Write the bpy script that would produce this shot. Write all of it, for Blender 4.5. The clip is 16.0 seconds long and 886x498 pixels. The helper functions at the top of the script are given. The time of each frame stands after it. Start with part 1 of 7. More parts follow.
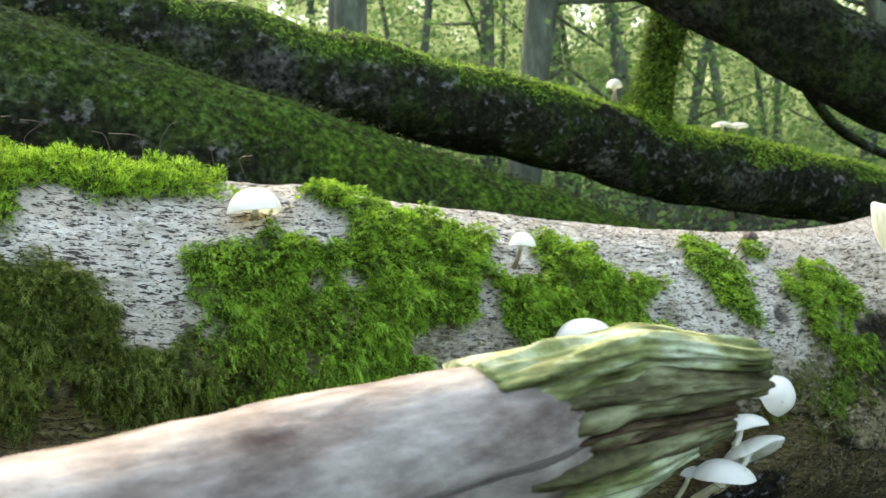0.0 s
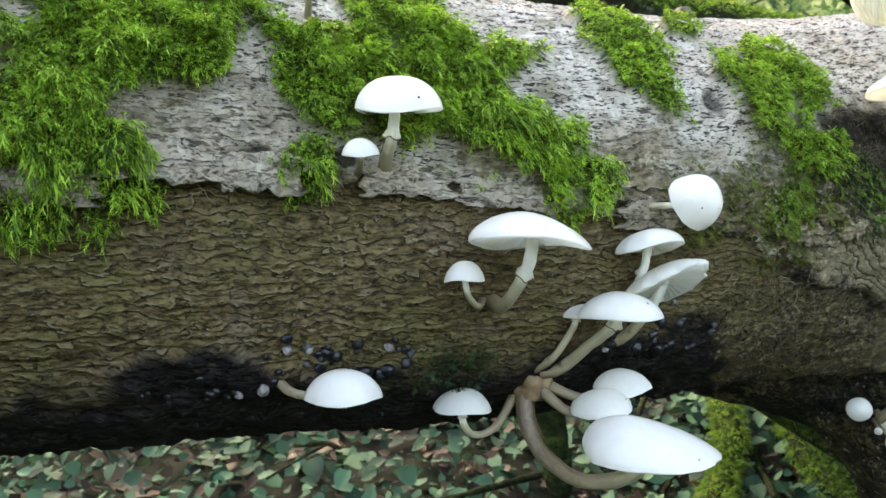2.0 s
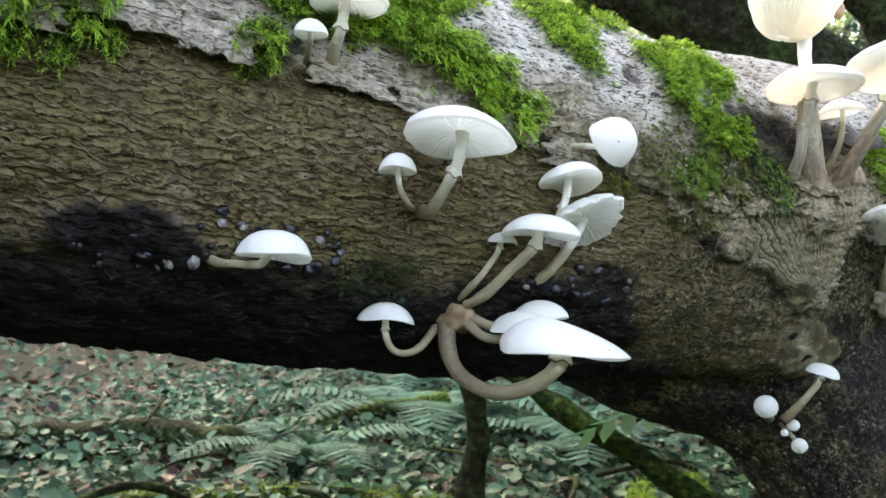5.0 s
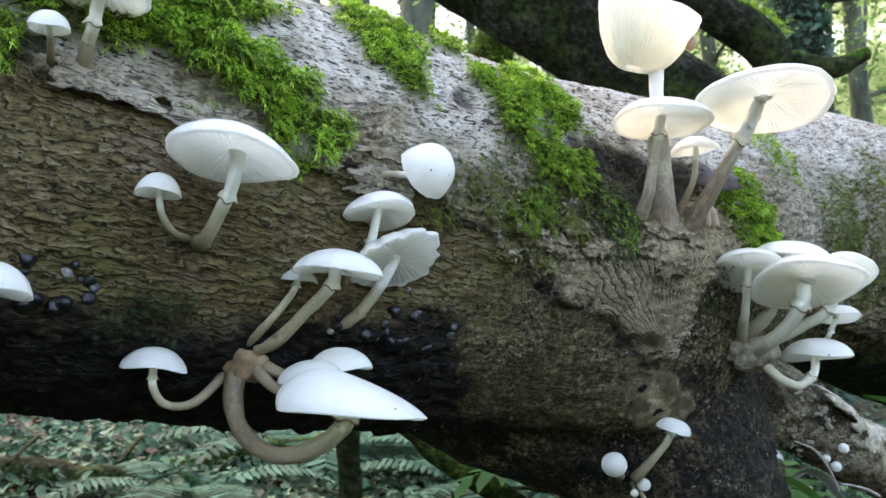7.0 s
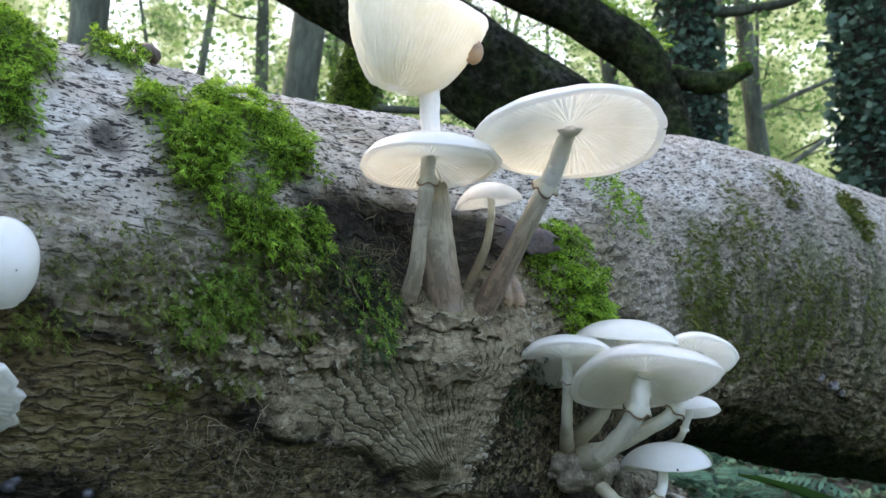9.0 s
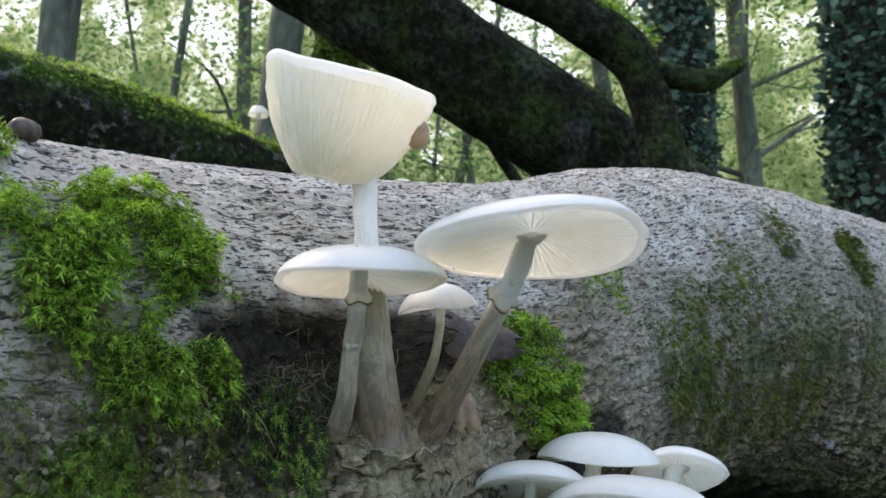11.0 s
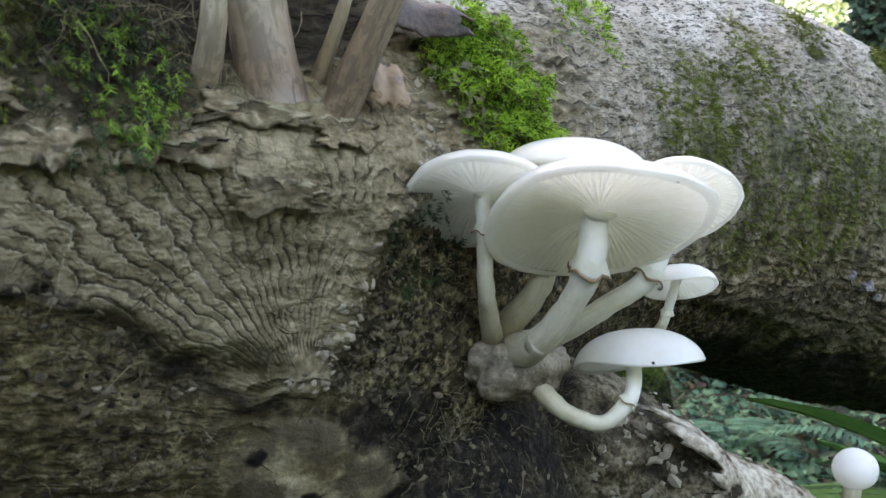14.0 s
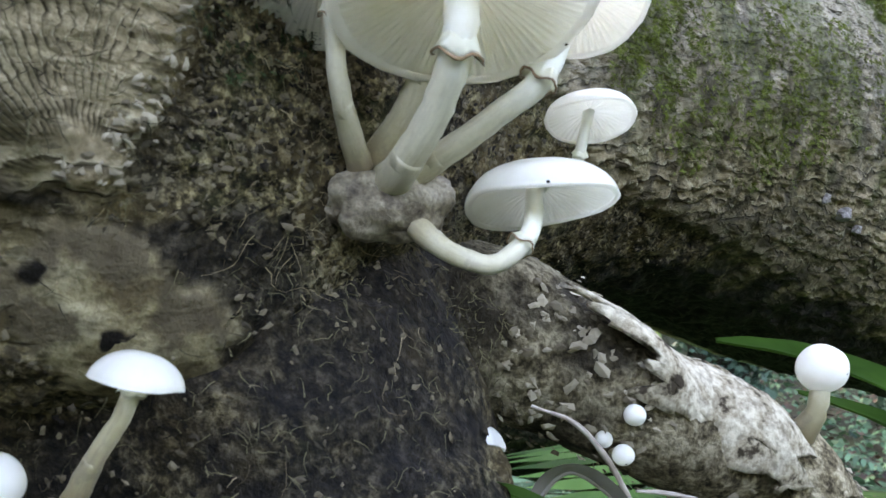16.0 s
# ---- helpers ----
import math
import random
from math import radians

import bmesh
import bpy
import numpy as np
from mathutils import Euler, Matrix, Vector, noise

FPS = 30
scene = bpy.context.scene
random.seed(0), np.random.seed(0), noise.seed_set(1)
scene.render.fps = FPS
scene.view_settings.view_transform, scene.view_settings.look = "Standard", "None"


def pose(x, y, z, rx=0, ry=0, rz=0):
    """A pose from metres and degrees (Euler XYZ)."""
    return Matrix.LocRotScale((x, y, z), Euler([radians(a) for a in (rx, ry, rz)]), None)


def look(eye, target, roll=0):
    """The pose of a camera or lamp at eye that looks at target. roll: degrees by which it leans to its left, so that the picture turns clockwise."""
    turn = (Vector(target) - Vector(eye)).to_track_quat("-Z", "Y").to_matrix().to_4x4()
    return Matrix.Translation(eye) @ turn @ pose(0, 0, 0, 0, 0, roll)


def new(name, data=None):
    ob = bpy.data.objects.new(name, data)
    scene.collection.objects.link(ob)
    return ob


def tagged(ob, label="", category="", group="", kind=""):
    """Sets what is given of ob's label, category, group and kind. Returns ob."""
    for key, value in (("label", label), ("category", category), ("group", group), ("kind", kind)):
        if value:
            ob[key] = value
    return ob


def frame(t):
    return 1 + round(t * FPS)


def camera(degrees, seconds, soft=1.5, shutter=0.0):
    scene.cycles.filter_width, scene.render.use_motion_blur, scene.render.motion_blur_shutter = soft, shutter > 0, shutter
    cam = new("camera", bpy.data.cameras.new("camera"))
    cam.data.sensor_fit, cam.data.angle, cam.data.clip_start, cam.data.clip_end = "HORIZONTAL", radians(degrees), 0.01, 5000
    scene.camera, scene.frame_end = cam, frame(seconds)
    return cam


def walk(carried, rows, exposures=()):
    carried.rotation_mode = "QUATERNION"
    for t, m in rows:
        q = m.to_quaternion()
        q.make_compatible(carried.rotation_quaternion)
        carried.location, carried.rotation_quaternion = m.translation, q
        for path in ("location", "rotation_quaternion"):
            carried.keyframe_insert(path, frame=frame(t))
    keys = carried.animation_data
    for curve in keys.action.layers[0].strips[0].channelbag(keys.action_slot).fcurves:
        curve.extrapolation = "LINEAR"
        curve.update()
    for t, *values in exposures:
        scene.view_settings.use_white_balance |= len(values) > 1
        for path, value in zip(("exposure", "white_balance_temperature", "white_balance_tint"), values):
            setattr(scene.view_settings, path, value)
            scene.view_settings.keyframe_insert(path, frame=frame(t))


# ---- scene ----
cam = camera(54.2, 16.0)
cam.data.dof.use_dof, cam.data.dof.focus_distance, cam.data.dof.aperture_fstop = True, 0.36, 36.0      # a phone lens held close: the wood behind is soft
PATH = [
    (0, (0.029, 0.012, 0.638), (-0.029, 2.009, 0.546), -1.6),
    (0.5, (0.102, 0.08, 0.617), (0.016, 2.075, 0.511), -1.7),
    (1, (0.128, 0.112, 0.597), (0.015, 2.103, 0.444), -2.3),
    (1.5, (0.129, 0.139, 0.567), (0.009, 2.123, 0.347), -3.0),
    (2, (0.129, 0.173, 0.547), (0.033, 2.153, 0.286), -3.0),
    (2.5, (0.123, 0.206, 0.529), (0.077, 2.19, 0.283), -3.5),
    (3, (0.111, 0.224, 0.51), (0.1, 2.211, 0.284), -3.2),
    (3.5, (0.12, 0.207, 0.485), (0.15, 2.202, 0.343), -2.3),
    (3.7, (0.123, 0.196, 0.477), (0.17, 2.192, 0.371), -1.8),
    (5.8, (0.141, 0.137, 0.418), (0.214, 2.128, 0.593), 2.6),
    (6, (0.149, 0.142, 0.419), (0.245, 2.132, 0.598), 2.7),
    (6.5, (0.17, 0.164, 0.423), (0.333, 2.149, 0.608), 2.5),
    (7, (0.192, 0.194, 0.437), (0.418, 2.172, 0.629), 2.2),
    (7.5, (0.221, 0.234, 0.461), (0.504, 2.2, 0.699), 1.2),
    (8, (0.254, 0.278, 0.472), (0.588, 2.232, 0.733), 0.7),
    (8.5, (0.278, 0.304, 0.477), (0.657, 2.253, 0.721), 0.4),
    (9, (0.299, 0.324, 0.488), (0.718, 2.267, 0.713), 0.6),
    (9.5, (0.306, 0.341, 0.508), (0.762, 2.276, 0.725), 0.4),
    (9.7, (0.31, 0.346, 0.519), (0.774, 2.279, 0.731), 0.4),
    (11.8, (0.34, 0.396, 0.548), (0.777, 2.342, 0.688), 0.8),
    (12, (0.345, 0.403, 0.543), (0.779, 2.35, 0.686), 0.7),
    (12.5, (0.351, 0.414, 0.522), (0.77, 2.364, 0.678), 0.7),
    (13, (0.358, 0.426, 0.499), (0.763, 2.379, 0.648), 0.7),
    (13.5, (0.367, 0.438, 0.47), (0.766, 2.392, 0.621), -0.0),
    (14, (0.375, 0.448, 0.449), (0.77, 2.404, 0.592), -0.4),
    (14.5, (0.385, 0.455, 0.426), (0.768, 2.412, 0.573), -0.3),
    (15, (0.399, 0.465, 0.408), (0.77, 2.423, 0.582), -0.3),
    (15.5, (0.412, 0.48, 0.393), (0.786, 2.433, 0.607), -1.0),
    (16, (0.425, 0.494, 0.387), (0.804, 2.441, 0.644), -1.3),
]
walk(cam, [(t, look(eye, target, roll)) for t, eye, target, roll in PATH], [(0.0, 3.05, 8300, 8), (1.0, 3.0, 8300, 9), (1.5, 3.25, 8400, 12), (2.5, 3.45, 8300, 18), (3.5, 3.55, 8300, 21), (6.0, 3.65, 7900, 21), (7.5, 3.20, 7400, 18), (9.0, 2.90, 7100, 18), (12.0, 2.45, 7400, 17), (12.7, 2.55, 7600, 18), (13.5, 3.10, 8100, 20), (14.5, 3.55, 8000, 22), (16.0, 3.98, 8000, 24)])

# ---- world and light ----
SUN_AZ, SUN_EL = radians(-28), radians(34)      # from ahead and to the left, low behind the trees
world = bpy.data.worlds.new("world")
scene.world = world
world.use_nodes = True
_n = world.node_tree.nodes
_sky = _n.new("ShaderNodeTexSky")
_sky.sky_type, _sky.sun_disc = "NISHITA", False
_sky.sun_elevation, _sky.sun_rotation = SUN_EL, SUN_AZ
_sky.air_density, _sky.dust_density = 1.0, 3.0
world.node_tree.links.new(_sky.outputs[0], _n["Background"].inputs[0])
_n["Background"].inputs[1].default_value = 0.15
sun_data = bpy.data.lights.new("sun", "SUN")
sun_data.energy, sun_data.angle, sun_data.color = 0.65, radians(14), (1.0, 0.93, 0.8)
sun = new("sun", sun_data)
_d = Vector((math.sin(SUN_AZ) * math.cos(SUN_EL), math.cos(SUN_AZ) * math.cos(SUN_EL), math.sin(SUN_EL)))
sun.matrix_world = look(_d * 20, (0, 0, 0))

# ---- tools ----
RNG = np.random.default_rng(7)


def smooth(a, b, x):
    t = np.clip((x - a) / (b - a), 0, 1)
    return t * t * (3 - 2 * t)


def vnoise(p):
    """Smooth value noise in -1..1 at an (n, 3) array of places."""
    p = np.asarray(p, float)
    i = np.floor(p).astype(np.int64)
    f = p - i
    f = f * f * (3 - 2 * f)
    out = np.zeros(len(p))
    for dx in (0, 1):
        for dy in (0, 1):
            for dz in (0, 1):
                h = ((i[:, 0] + dx) * 73856093) ^ ((i[:, 1] + dy) * 19349663) ^ ((i[:, 2] + dz) * 83492791)
                h = (h ^ (h >> 13)) * 1274126177 & 0x7FFFFFFF
                h = ((h ^ (h >> 11)) & 0xFFFF) / 32767.5 - 1
                w = (f[:, 0] if dx else 1 - f[:, 0]) * (f[:, 1] if dy else 1 - f[:, 1]) * (f[:, 2] if dz else 1 - f[:, 2])
                out += w * h
    return out


def fbm(p, octaves=3):
    p = np.asarray(p, float)
    return sum(vnoise(p * 2 ** k + 17.3 * k) / 2 ** k for k in range(octaves)) / 1.6


def mesh_from(name, v, f, uv=None, attr=None, flat=False, groove=None):
    """A mesh from arrays: places (n, 3) and faces (m, 3 or 4)."""
    me = bpy.data.meshes.new(name)
    v, f = np.asarray(v, np.float32), np.asarray(f, np.int32)
    me.vertices.add(len(v))
    me.vertices.foreach_set("co", v.ravel())
    me.loops.add(f.size)
    me.loops.foreach_set("vertex_index", f.ravel())
    me.polygons.add(len(f))
    me.polygons.foreach_set("loop_start", np.arange(len(f), dtype=np.int32) * f.shape[1])
    me.polygons.foreach_set("use_smooth", np.full(len(f), not flat))
    me.update(calc_edges=True)
    if uv is not None:
        layer = me.uv_layers.new(name="UVMap")
        layer.data.foreach_set("uv", np.asarray(uv, np.float32)[f.ravel()].ravel())
    if attr is not None:
        a = me.attributes.new("zone", "FLOAT_COLOR", "POINT")
        a.data.foreach_set("color", np.asarray(attr, np.float32).ravel())
    if groove is not None:
        a = me.attributes.new("groove", "FLOAT", "POINT")
        a.data.foreach_set("value", np.asarray(groove, np.float32))
    me.validate()
    return me


def obj(name, me, material, parent=None, label=""):
    ob = new(name, me)
    if material and not me.materials:
        me.materials.append(material)
    if parent:
        ob.parent = parent
    if label:
        ob["label"] = label
    return ob


def part(name, bm, material, parent, label=""):
    me = bpy.data.meshes.new(name)
    bm.to_mesh(me)
    bm.free()
    for p in me.polygons:
        p.use_smooth = True
    return obj(name, me, material, parent, label)


def thing(name, label, category, group="", at=(0, 0, 0)):
    e = new(name)
    e.empty_display_size = 0.01
    e.location = at
    return tagged(e, label, category, group)


def spline(pts, n):
    """A smooth line through the points, n places along it (also for radii)."""
    p = np.asarray(pts, float)
    k = np.linspace(0, len(p) - 1, n)
    i = np.clip(k.astype(int), 0, len(p) - 2)
    s = (k - i)[:, None]
    m = np.gradient(p, axis=0)
    return (2 * s**3 - 3 * s**2 + 1) * p[i] + (s**3 - 2 * s**2 + s) * m[i] + (3 * s**2 - 2 * s**3) * p[i + 1] + (s**3 - s**2) * m[i + 1]


def frames_along(c, up=(0, 0, 1)):
    t = np.gradient(c, axis=0)
    t /= np.linalg.norm(t, axis=1)[:, None]
    s = np.cross(t, np.array(up, float))
    s /= np.linalg.norm(s, axis=1)[:, None] + 1e-9
    return t, s, np.cross(s, t)


def tube(pts, radii, nu, nv, wobble=0.0, scale=20.0, up=(0, 0, 1), caps=True):
    """A closed limb: places, quads and (metres along, metres around)."""
    c, r = spline(pts, nu), spline(np.asarray(radii, float)[:, None], nu)[:, 0]
    t, s, u = frames_along(c, up)
    a = np.linspace(0, 2 * np.pi, nv, endpoint=False)
    d = s[:, None] * np.cos(a)[None, :, None] + u[:, None] * np.sin(a)[None, :, None]
    v = c[:, None] + d * r[:, None, None]
    if wobble:
        n = fbm(v.reshape(-1, 3) * scale, 3).reshape(nu, nv)
        v = v + d * (n * wobble)[..., None]
    v = v.reshape(-1, 3)
    i = np.arange(nu - 1)[:, None] * nv
    j = np.arange(nv)[None]
    f = np.stack([i + j, i + nv + j, i + nv + (j + 1) % nv, i + (j + 1) % nv], -1).reshape(-1, 4)
    along = np.r_[0, np.cumsum(np.linalg.norm(np.diff(c, axis=0), axis=1))]
    uv = np.stack(np.broadcast_arrays(along[:, None], a[None] * float(np.mean(r))), -1).reshape(-1, 2)
    if caps:
        k = len(v)
        v = np.r_[v, c[:1], c[-1:]]
        uv = np.r_[uv, [[0, 0], [along[-1], 0]]]
        jj = np.arange(0, nv, 2)
        e0 = np.stack([np.full(len(jj), k), jj, jj + 1, (jj + 2) % nv], -1)
        b = (nu - 1) * nv
        e1 = np.stack([np.full(len(jj), k + 1), b + (jj + 2) % nv, b + jj + 1, b + jj], -1)
        f = np.r_[f, e0, e1]
    return v, f, uv


# ---- materials ----
def mat(name):
    m = bpy.data.materials.new(name)
    m.use_nodes = True
    return m, m.node_tree.nodes, m.node_tree.links, m.node_tree.nodes["Principled BSDF"]


def coords(n, l, scale, uv=False):
    tc, mp = n.new("ShaderNodeTexCoord"), n.new("ShaderNodeMapping")
    mp.inputs["Scale"].default_value = scale
    l.new(tc.outputs["UV" if uv else "Object"], mp.inputs[0])
    return mp.outputs[0]


def noise_tex(n, l, vec, scale=1.0, detail=4.0, rough=0.6):
    t = n.new("ShaderNodeTexNoise")
    t.inputs["Scale"].default_value, t.inputs["Detail"].default_value, t.inputs["Roughness"].default_value = scale, detail, rough
    l.new(vec, t.inputs["Vector"])
    return t.outputs["Fac"]


def ramp(n, l, fac, stops):
    r = n.new("ShaderNodeValToRGB")
    e = r.color_ramp.elements
    while len(e) < len(stops):
        e.new(0.5)
    for k, (p, c) in zip(e, stops):
        k.position, k.color = p, (*c, 1) if len(c) == 3 else c
    l.new(fac, r.inputs[0])
    return r.outputs[0]


def mix(n, l, fac, a, b):
    m = n.new("ShaderNodeMix")
    m.data_type = "RGBA"
    for sock, val in ((m.inputs[0], fac), (m.inputs[6], a), (m.inputs[7], b)):
        if isinstance(val, bpy.types.NodeSocket):
            l.new(val, sock)
        elif isinstance(val, (int, float)):
            sock.default_value = val
        else:
            sock.default_value = (*val, 1)
    return m.outputs[2]


def bump(n, l, height, strength, distance, normal=None):
    b = n.new("ShaderNodeBump")
    b.inputs["Strength"].default_value, b.inputs["Distance"].default_value = strength, distance
    l.new(height, b.inputs["Height"])
    if normal is not None:
        l.new(normal, b.inputs["Normal"])
    return b.outputs[0]


def math_node(n, l, op, a, b=None, c=None):
    m = n.new("ShaderNodeMath")
    m.operation = op
    for k, val in enumerate((a, b, c)):
        if isinstance(val, bpy.types.NodeSocket):
            l.new(val, m.inputs[k])
        elif val is not None:
            m.inputs[k].default_value = val
    return m.outputs[0]


def ledge_tex(n, l, us, vs, freq, warp, across=0.0):
    """Overlapping scales of bark that run along the log: 0 at a lip, 1 in the groove under the next."""
    w = noise_tex(n, l, coords(n, l, (us, vs, 1), True), 1, 3, 0.55)
    sp = n.new("ShaderNodeSeparateXYZ")
    l.new(coords(n, l, (1, 1, 1), True), sp.inputs[0])
    k = math_node(n, l, "MULTIPLY_ADD", sp.outputs[1], freq, math_node(n, l, "MULTIPLY", w, warp))
    if across:
        k = math_node(n, l, "MULTIPLY_ADD", sp.outputs[0], across, k)
    return math_node(n, l, "FRACT", k)


def cells(n, l, su, sv, warp, low, high, share):
    """Scattered dark marks: 1 inside a mark, each its own size, a share of the cells left blank."""
    v = coords(n, l, (su, sv, 1), True)
    w = n.new("ShaderNodeTexNoise")
    w.inputs["Scale"].default_value, w.inputs["Detail"].default_value = 1.6, 5
    l.new(v, w.inputs["Vector"])
    off = n.new("ShaderNodeVectorMath")
    off.operation = "MULTIPLY_ADD"
    l.new(w.outputs["Color"], off.inputs[0])
    off.inputs[1].default_value = (warp, warp, 0)
    l.new(v, off.inputs[2])
    vo = n.new("ShaderNodeTexVoronoi")
    vo.voronoi_dimensions = "2D"
    vo.inputs["Scale"].default_value = 1.0
    l.new(off.outputs[0], vo.inputs["Vector"])
    sp = n.new("ShaderNodeSeparateColor")
    l.new(vo.outputs["Color"], sp.inputs[0])
    size = math_node(n, l, "MULTIPLY_ADD", sp.outputs[0], high - low, low)
    inside = math_node(n, l, "SUBTRACT", size, vo.outputs["Distance"])
    mark = ramp(n, l, inside, [(0.0, (0, 0, 0)), (0.08, (1, 1, 1))])
    return math_node(n, l, "MULTIPLY", mark, ramp(n, l, sp.outputs[1], [(share - 0.02, (0, 0, 0)), (share + 0.02, (1, 1, 1))]))


def bark_material():
    """Beech bark: greyish lichen crust with dark dashes, bare brown wood below, black underside; 'zone' says which,
    'groove' how deep and so how much darker, 'fan' where ribs spread from the fork, 'mud' where rotten crumbs cling,
    'rot' the bare yellowish wood.
    """
    m, n, l, p = mat("beech_bark")
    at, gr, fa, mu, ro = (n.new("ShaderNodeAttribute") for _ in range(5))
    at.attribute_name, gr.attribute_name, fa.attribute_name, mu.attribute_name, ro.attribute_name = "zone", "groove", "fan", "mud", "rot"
    sep = n.new("ShaderNodeSeparateColor")
    l.new(at.outputs["Color"], sep.inputs[0])
    fine = noise_tex(n, l, coords(n, l, (600, 1200, 1), True), 1, 4, 0.6)
    blot = noise_tex(n, l, coords(n, l, (28, 28, 28)), 1, 5, 0.62)
    mid = noise_tex(n, l, coords(n, l, (75, 75, 75)), 1, 5, 0.65)
    speck = noise_tex(n, l, coords(n, l, (260, 260, 260)), 1, 6, 0.7)
    # crust: pale lichen with dark lens-shaped scars along the log
    scar = math_node(n, l, "MAXIMUM", cells(n, l, 120, 430, 2.3, 0.05, 0.40, 0.15), cells(n, l, 330, 900, 2.0, 0.05, 0.42, 0.35))
    white = mix(n, l, ramp(n, l, mid, [(0.35, (0, 0, 0)), (0.62, (1, 1, 1))]), (0.36, 0.313, 0.238), (0.61, 0.553, 0.455))
    white = mix(n, l, ramp(n, l, blot, [(0.40, (0.7, 0.7, 0.7)), (0.52, (0, 0, 0))]), white, (0.43, 0.36, 0.27))
    white = mix(n, l, ramp(n, l, fine, [(0.3, (0.55, 0.55, 0.55)), (0.5, (0, 0, 0))]), white, (0.17, 0.155, 0.115))
    white = mix(n, l, ramp(n, l, speck, [(0.36, (0.6, 0.6, 0.6)), (0.46, (0, 0, 0))]), white, (0.22, 0.20, 0.145))
    white = mix(n, l, ramp(n, l, blot, [(0.56, (0, 0, 0)), (0.70, (0.75, 0.75, 0.75))]), white, (0.165, 0.15, 0.085))
    white = mix(n, l, math_node(n, l, "MULTIPLY", scar, 0.92), white, (0.036, 0.030, 0.026))
    # flaking tan bark, ribs at the fork
    fl = ledge_tex(n, l, 62, 75, 120, 3.0)
    gapt = ramp(n, l, noise_tex(n, l, coords(n, l, (60, 75, 1), True), 1, 4, 0.65), [(0.40, (0, 0, 0)), (0.52, (1, 1, 1))])
    gapt = mix(n, l, math_node(n, l, "MULTIPLY", fa.outputs["Fac"], 0.5), gapt, (0.75, 0.75, 0.75))
    sp = n.new("ShaderNodeSeparateXYZ")
    l.new(coords(n, l, (1, 1, 1), True), sp.inputs[0])
    du = math_node(n, l, "MULTIPLY_ADD", sp.outputs[0], 1.2, -0.331 * 1.2)
    dv = math_node(n, l, "ADD", sp.outputs[1], 0.067)
    phi = math_node(n, l, "ARCTAN2", dv, du)
    rib = math_node(n, l, "FRACT", math_node(n, l, "MULTIPLY_ADD", phi, 13.0, math_node(n, l, "MULTIPLY", noise_tex(n, l, coords(n, l, (55, 55, 1), True), 1, 5, 0.6), 4.6)))
    scale = mix(n, l, fa.outputs["Fac"], fl, rib)
    tan = ramp(n, l, speck, [(0.34, (0.080, 0.060, 0.032)), (0.44, (0.18, 0.140, 0.080)), (0.55, (0.27, 0.214, 0.130)), (0.68, (0.42, 0.35, 0.23))])
    tan = mix(n, l, ramp(n, l, mid, [(0.36, (0.75, 0.75, 0.75)), (0.50, (0, 0, 0))]), tan, (0.135, 0.112, 0.062))
    tan = mix(n, l, ramp(n, l, blot, [(0.50, (0, 0, 0)), (0.66, (0.6, 0.6, 0.6))]), tan, (0.16, 0.145, 0.075))
    tan = mix(n, l, math_node(n, l, "MULTIPLY", fa.outputs["Fac"], 0.45), tan, (0.37, 0.305, 0.185))
    # scale lips lightened, the shadow line under each lip put into the colour
    tan = mix(n, l, ramp(n, l, scale, [(0.0, (0.5, 0.5, 0.5)), (0.16, (0, 0, 0))]), tan, (0.60, 0.55, 0.38))
    tan = mix(n, l, math_node(n, l, "MULTIPLY", gapt, ramp(n, l, scale, [(0.56, (0, 0, 0)), (0.86, (0.9, 0.9, 0.9)), (0.985, (0.9, 0.9, 0.9)), (1.0, (0, 0, 0))])), tan, (0.034, 0.027, 0.014))
    plain = math_node(n, l, "MULTIPLY_ADD", fa.outputs["Fac"], -0.75, 0.75)
    tan = mix(n, l, math_node(n, l, "MULTIPLY", cells(n, l, 190, 300, 1.3, 0.05, 0.42, 0.5), plain), tan, (0.075, 0.062, 0.04))
    # bare brown wood
    lg = ledge_tex(n, l, 80, 130, 205, 3.6)
    gap = noise_tex(n, l, coords(n, l, (85, 210, 1), True), 1, 3, 0.6)
    cut = ramp(n, l, gap, [(0.37, (0, 0, 0)), (0.48, (1, 1, 1))])
    pock = ramp(n, l, noise_tex(n, l, coords(n, l, (330, 620, 1), True), 1, 3, 0.6), [(0.34, (1, 1, 1)), (0.42, (0, 0, 0))])
    brown = ramp(n, l, speck, [(0.34, (0.063, 0.044, 0.020)), (0.48, (0.143, 0.100, 0.048)), (0.60, (0.20, 0.147, 0.075)), (0.74, (0.29, 0.228, 0.13))])
    brown = mix(n, l, ramp(n, l, blot, [(0.40, (0, 0, 0)), (0.66, (0.8, 0.8, 0.8))]), brown, (0.155, 0.128, 0.048))
    brown = mix(n, l, ramp(n, l, blot, [(0.32, (0.7, 0.7, 0.7)), (0.42, (0, 0, 0))]), brown, (0.21, 0.165, 0.11))
    # ledge lips picked out light, with painted shadow lines and pits below
    brown = mix(n, l, math_node(n, l, "MULTIPLY", cut, ramp(n, l, lg, [(0.0, (0.55, 0.55, 0.55)), (0.25, (0, 0, 0))])), brown, (0.34, 0.29, 0.19))
    brown = mix(n, l, math_node(n, l, "MULTIPLY", pock, 0.75), brown, (0.045, 0.034, 0.017))
    brown = mix(n, l, math_node(n, l, "MULTIPLY", cut, ramp(n, l, lg, [(0.66, (0, 0, 0)), (0.9, (0.8, 0.8, 0.8)), (0.985, (0.8, 0.8, 0.8)), (1.0, (0, 0, 0))])), brown, (0.038, 0.029, 0.015))
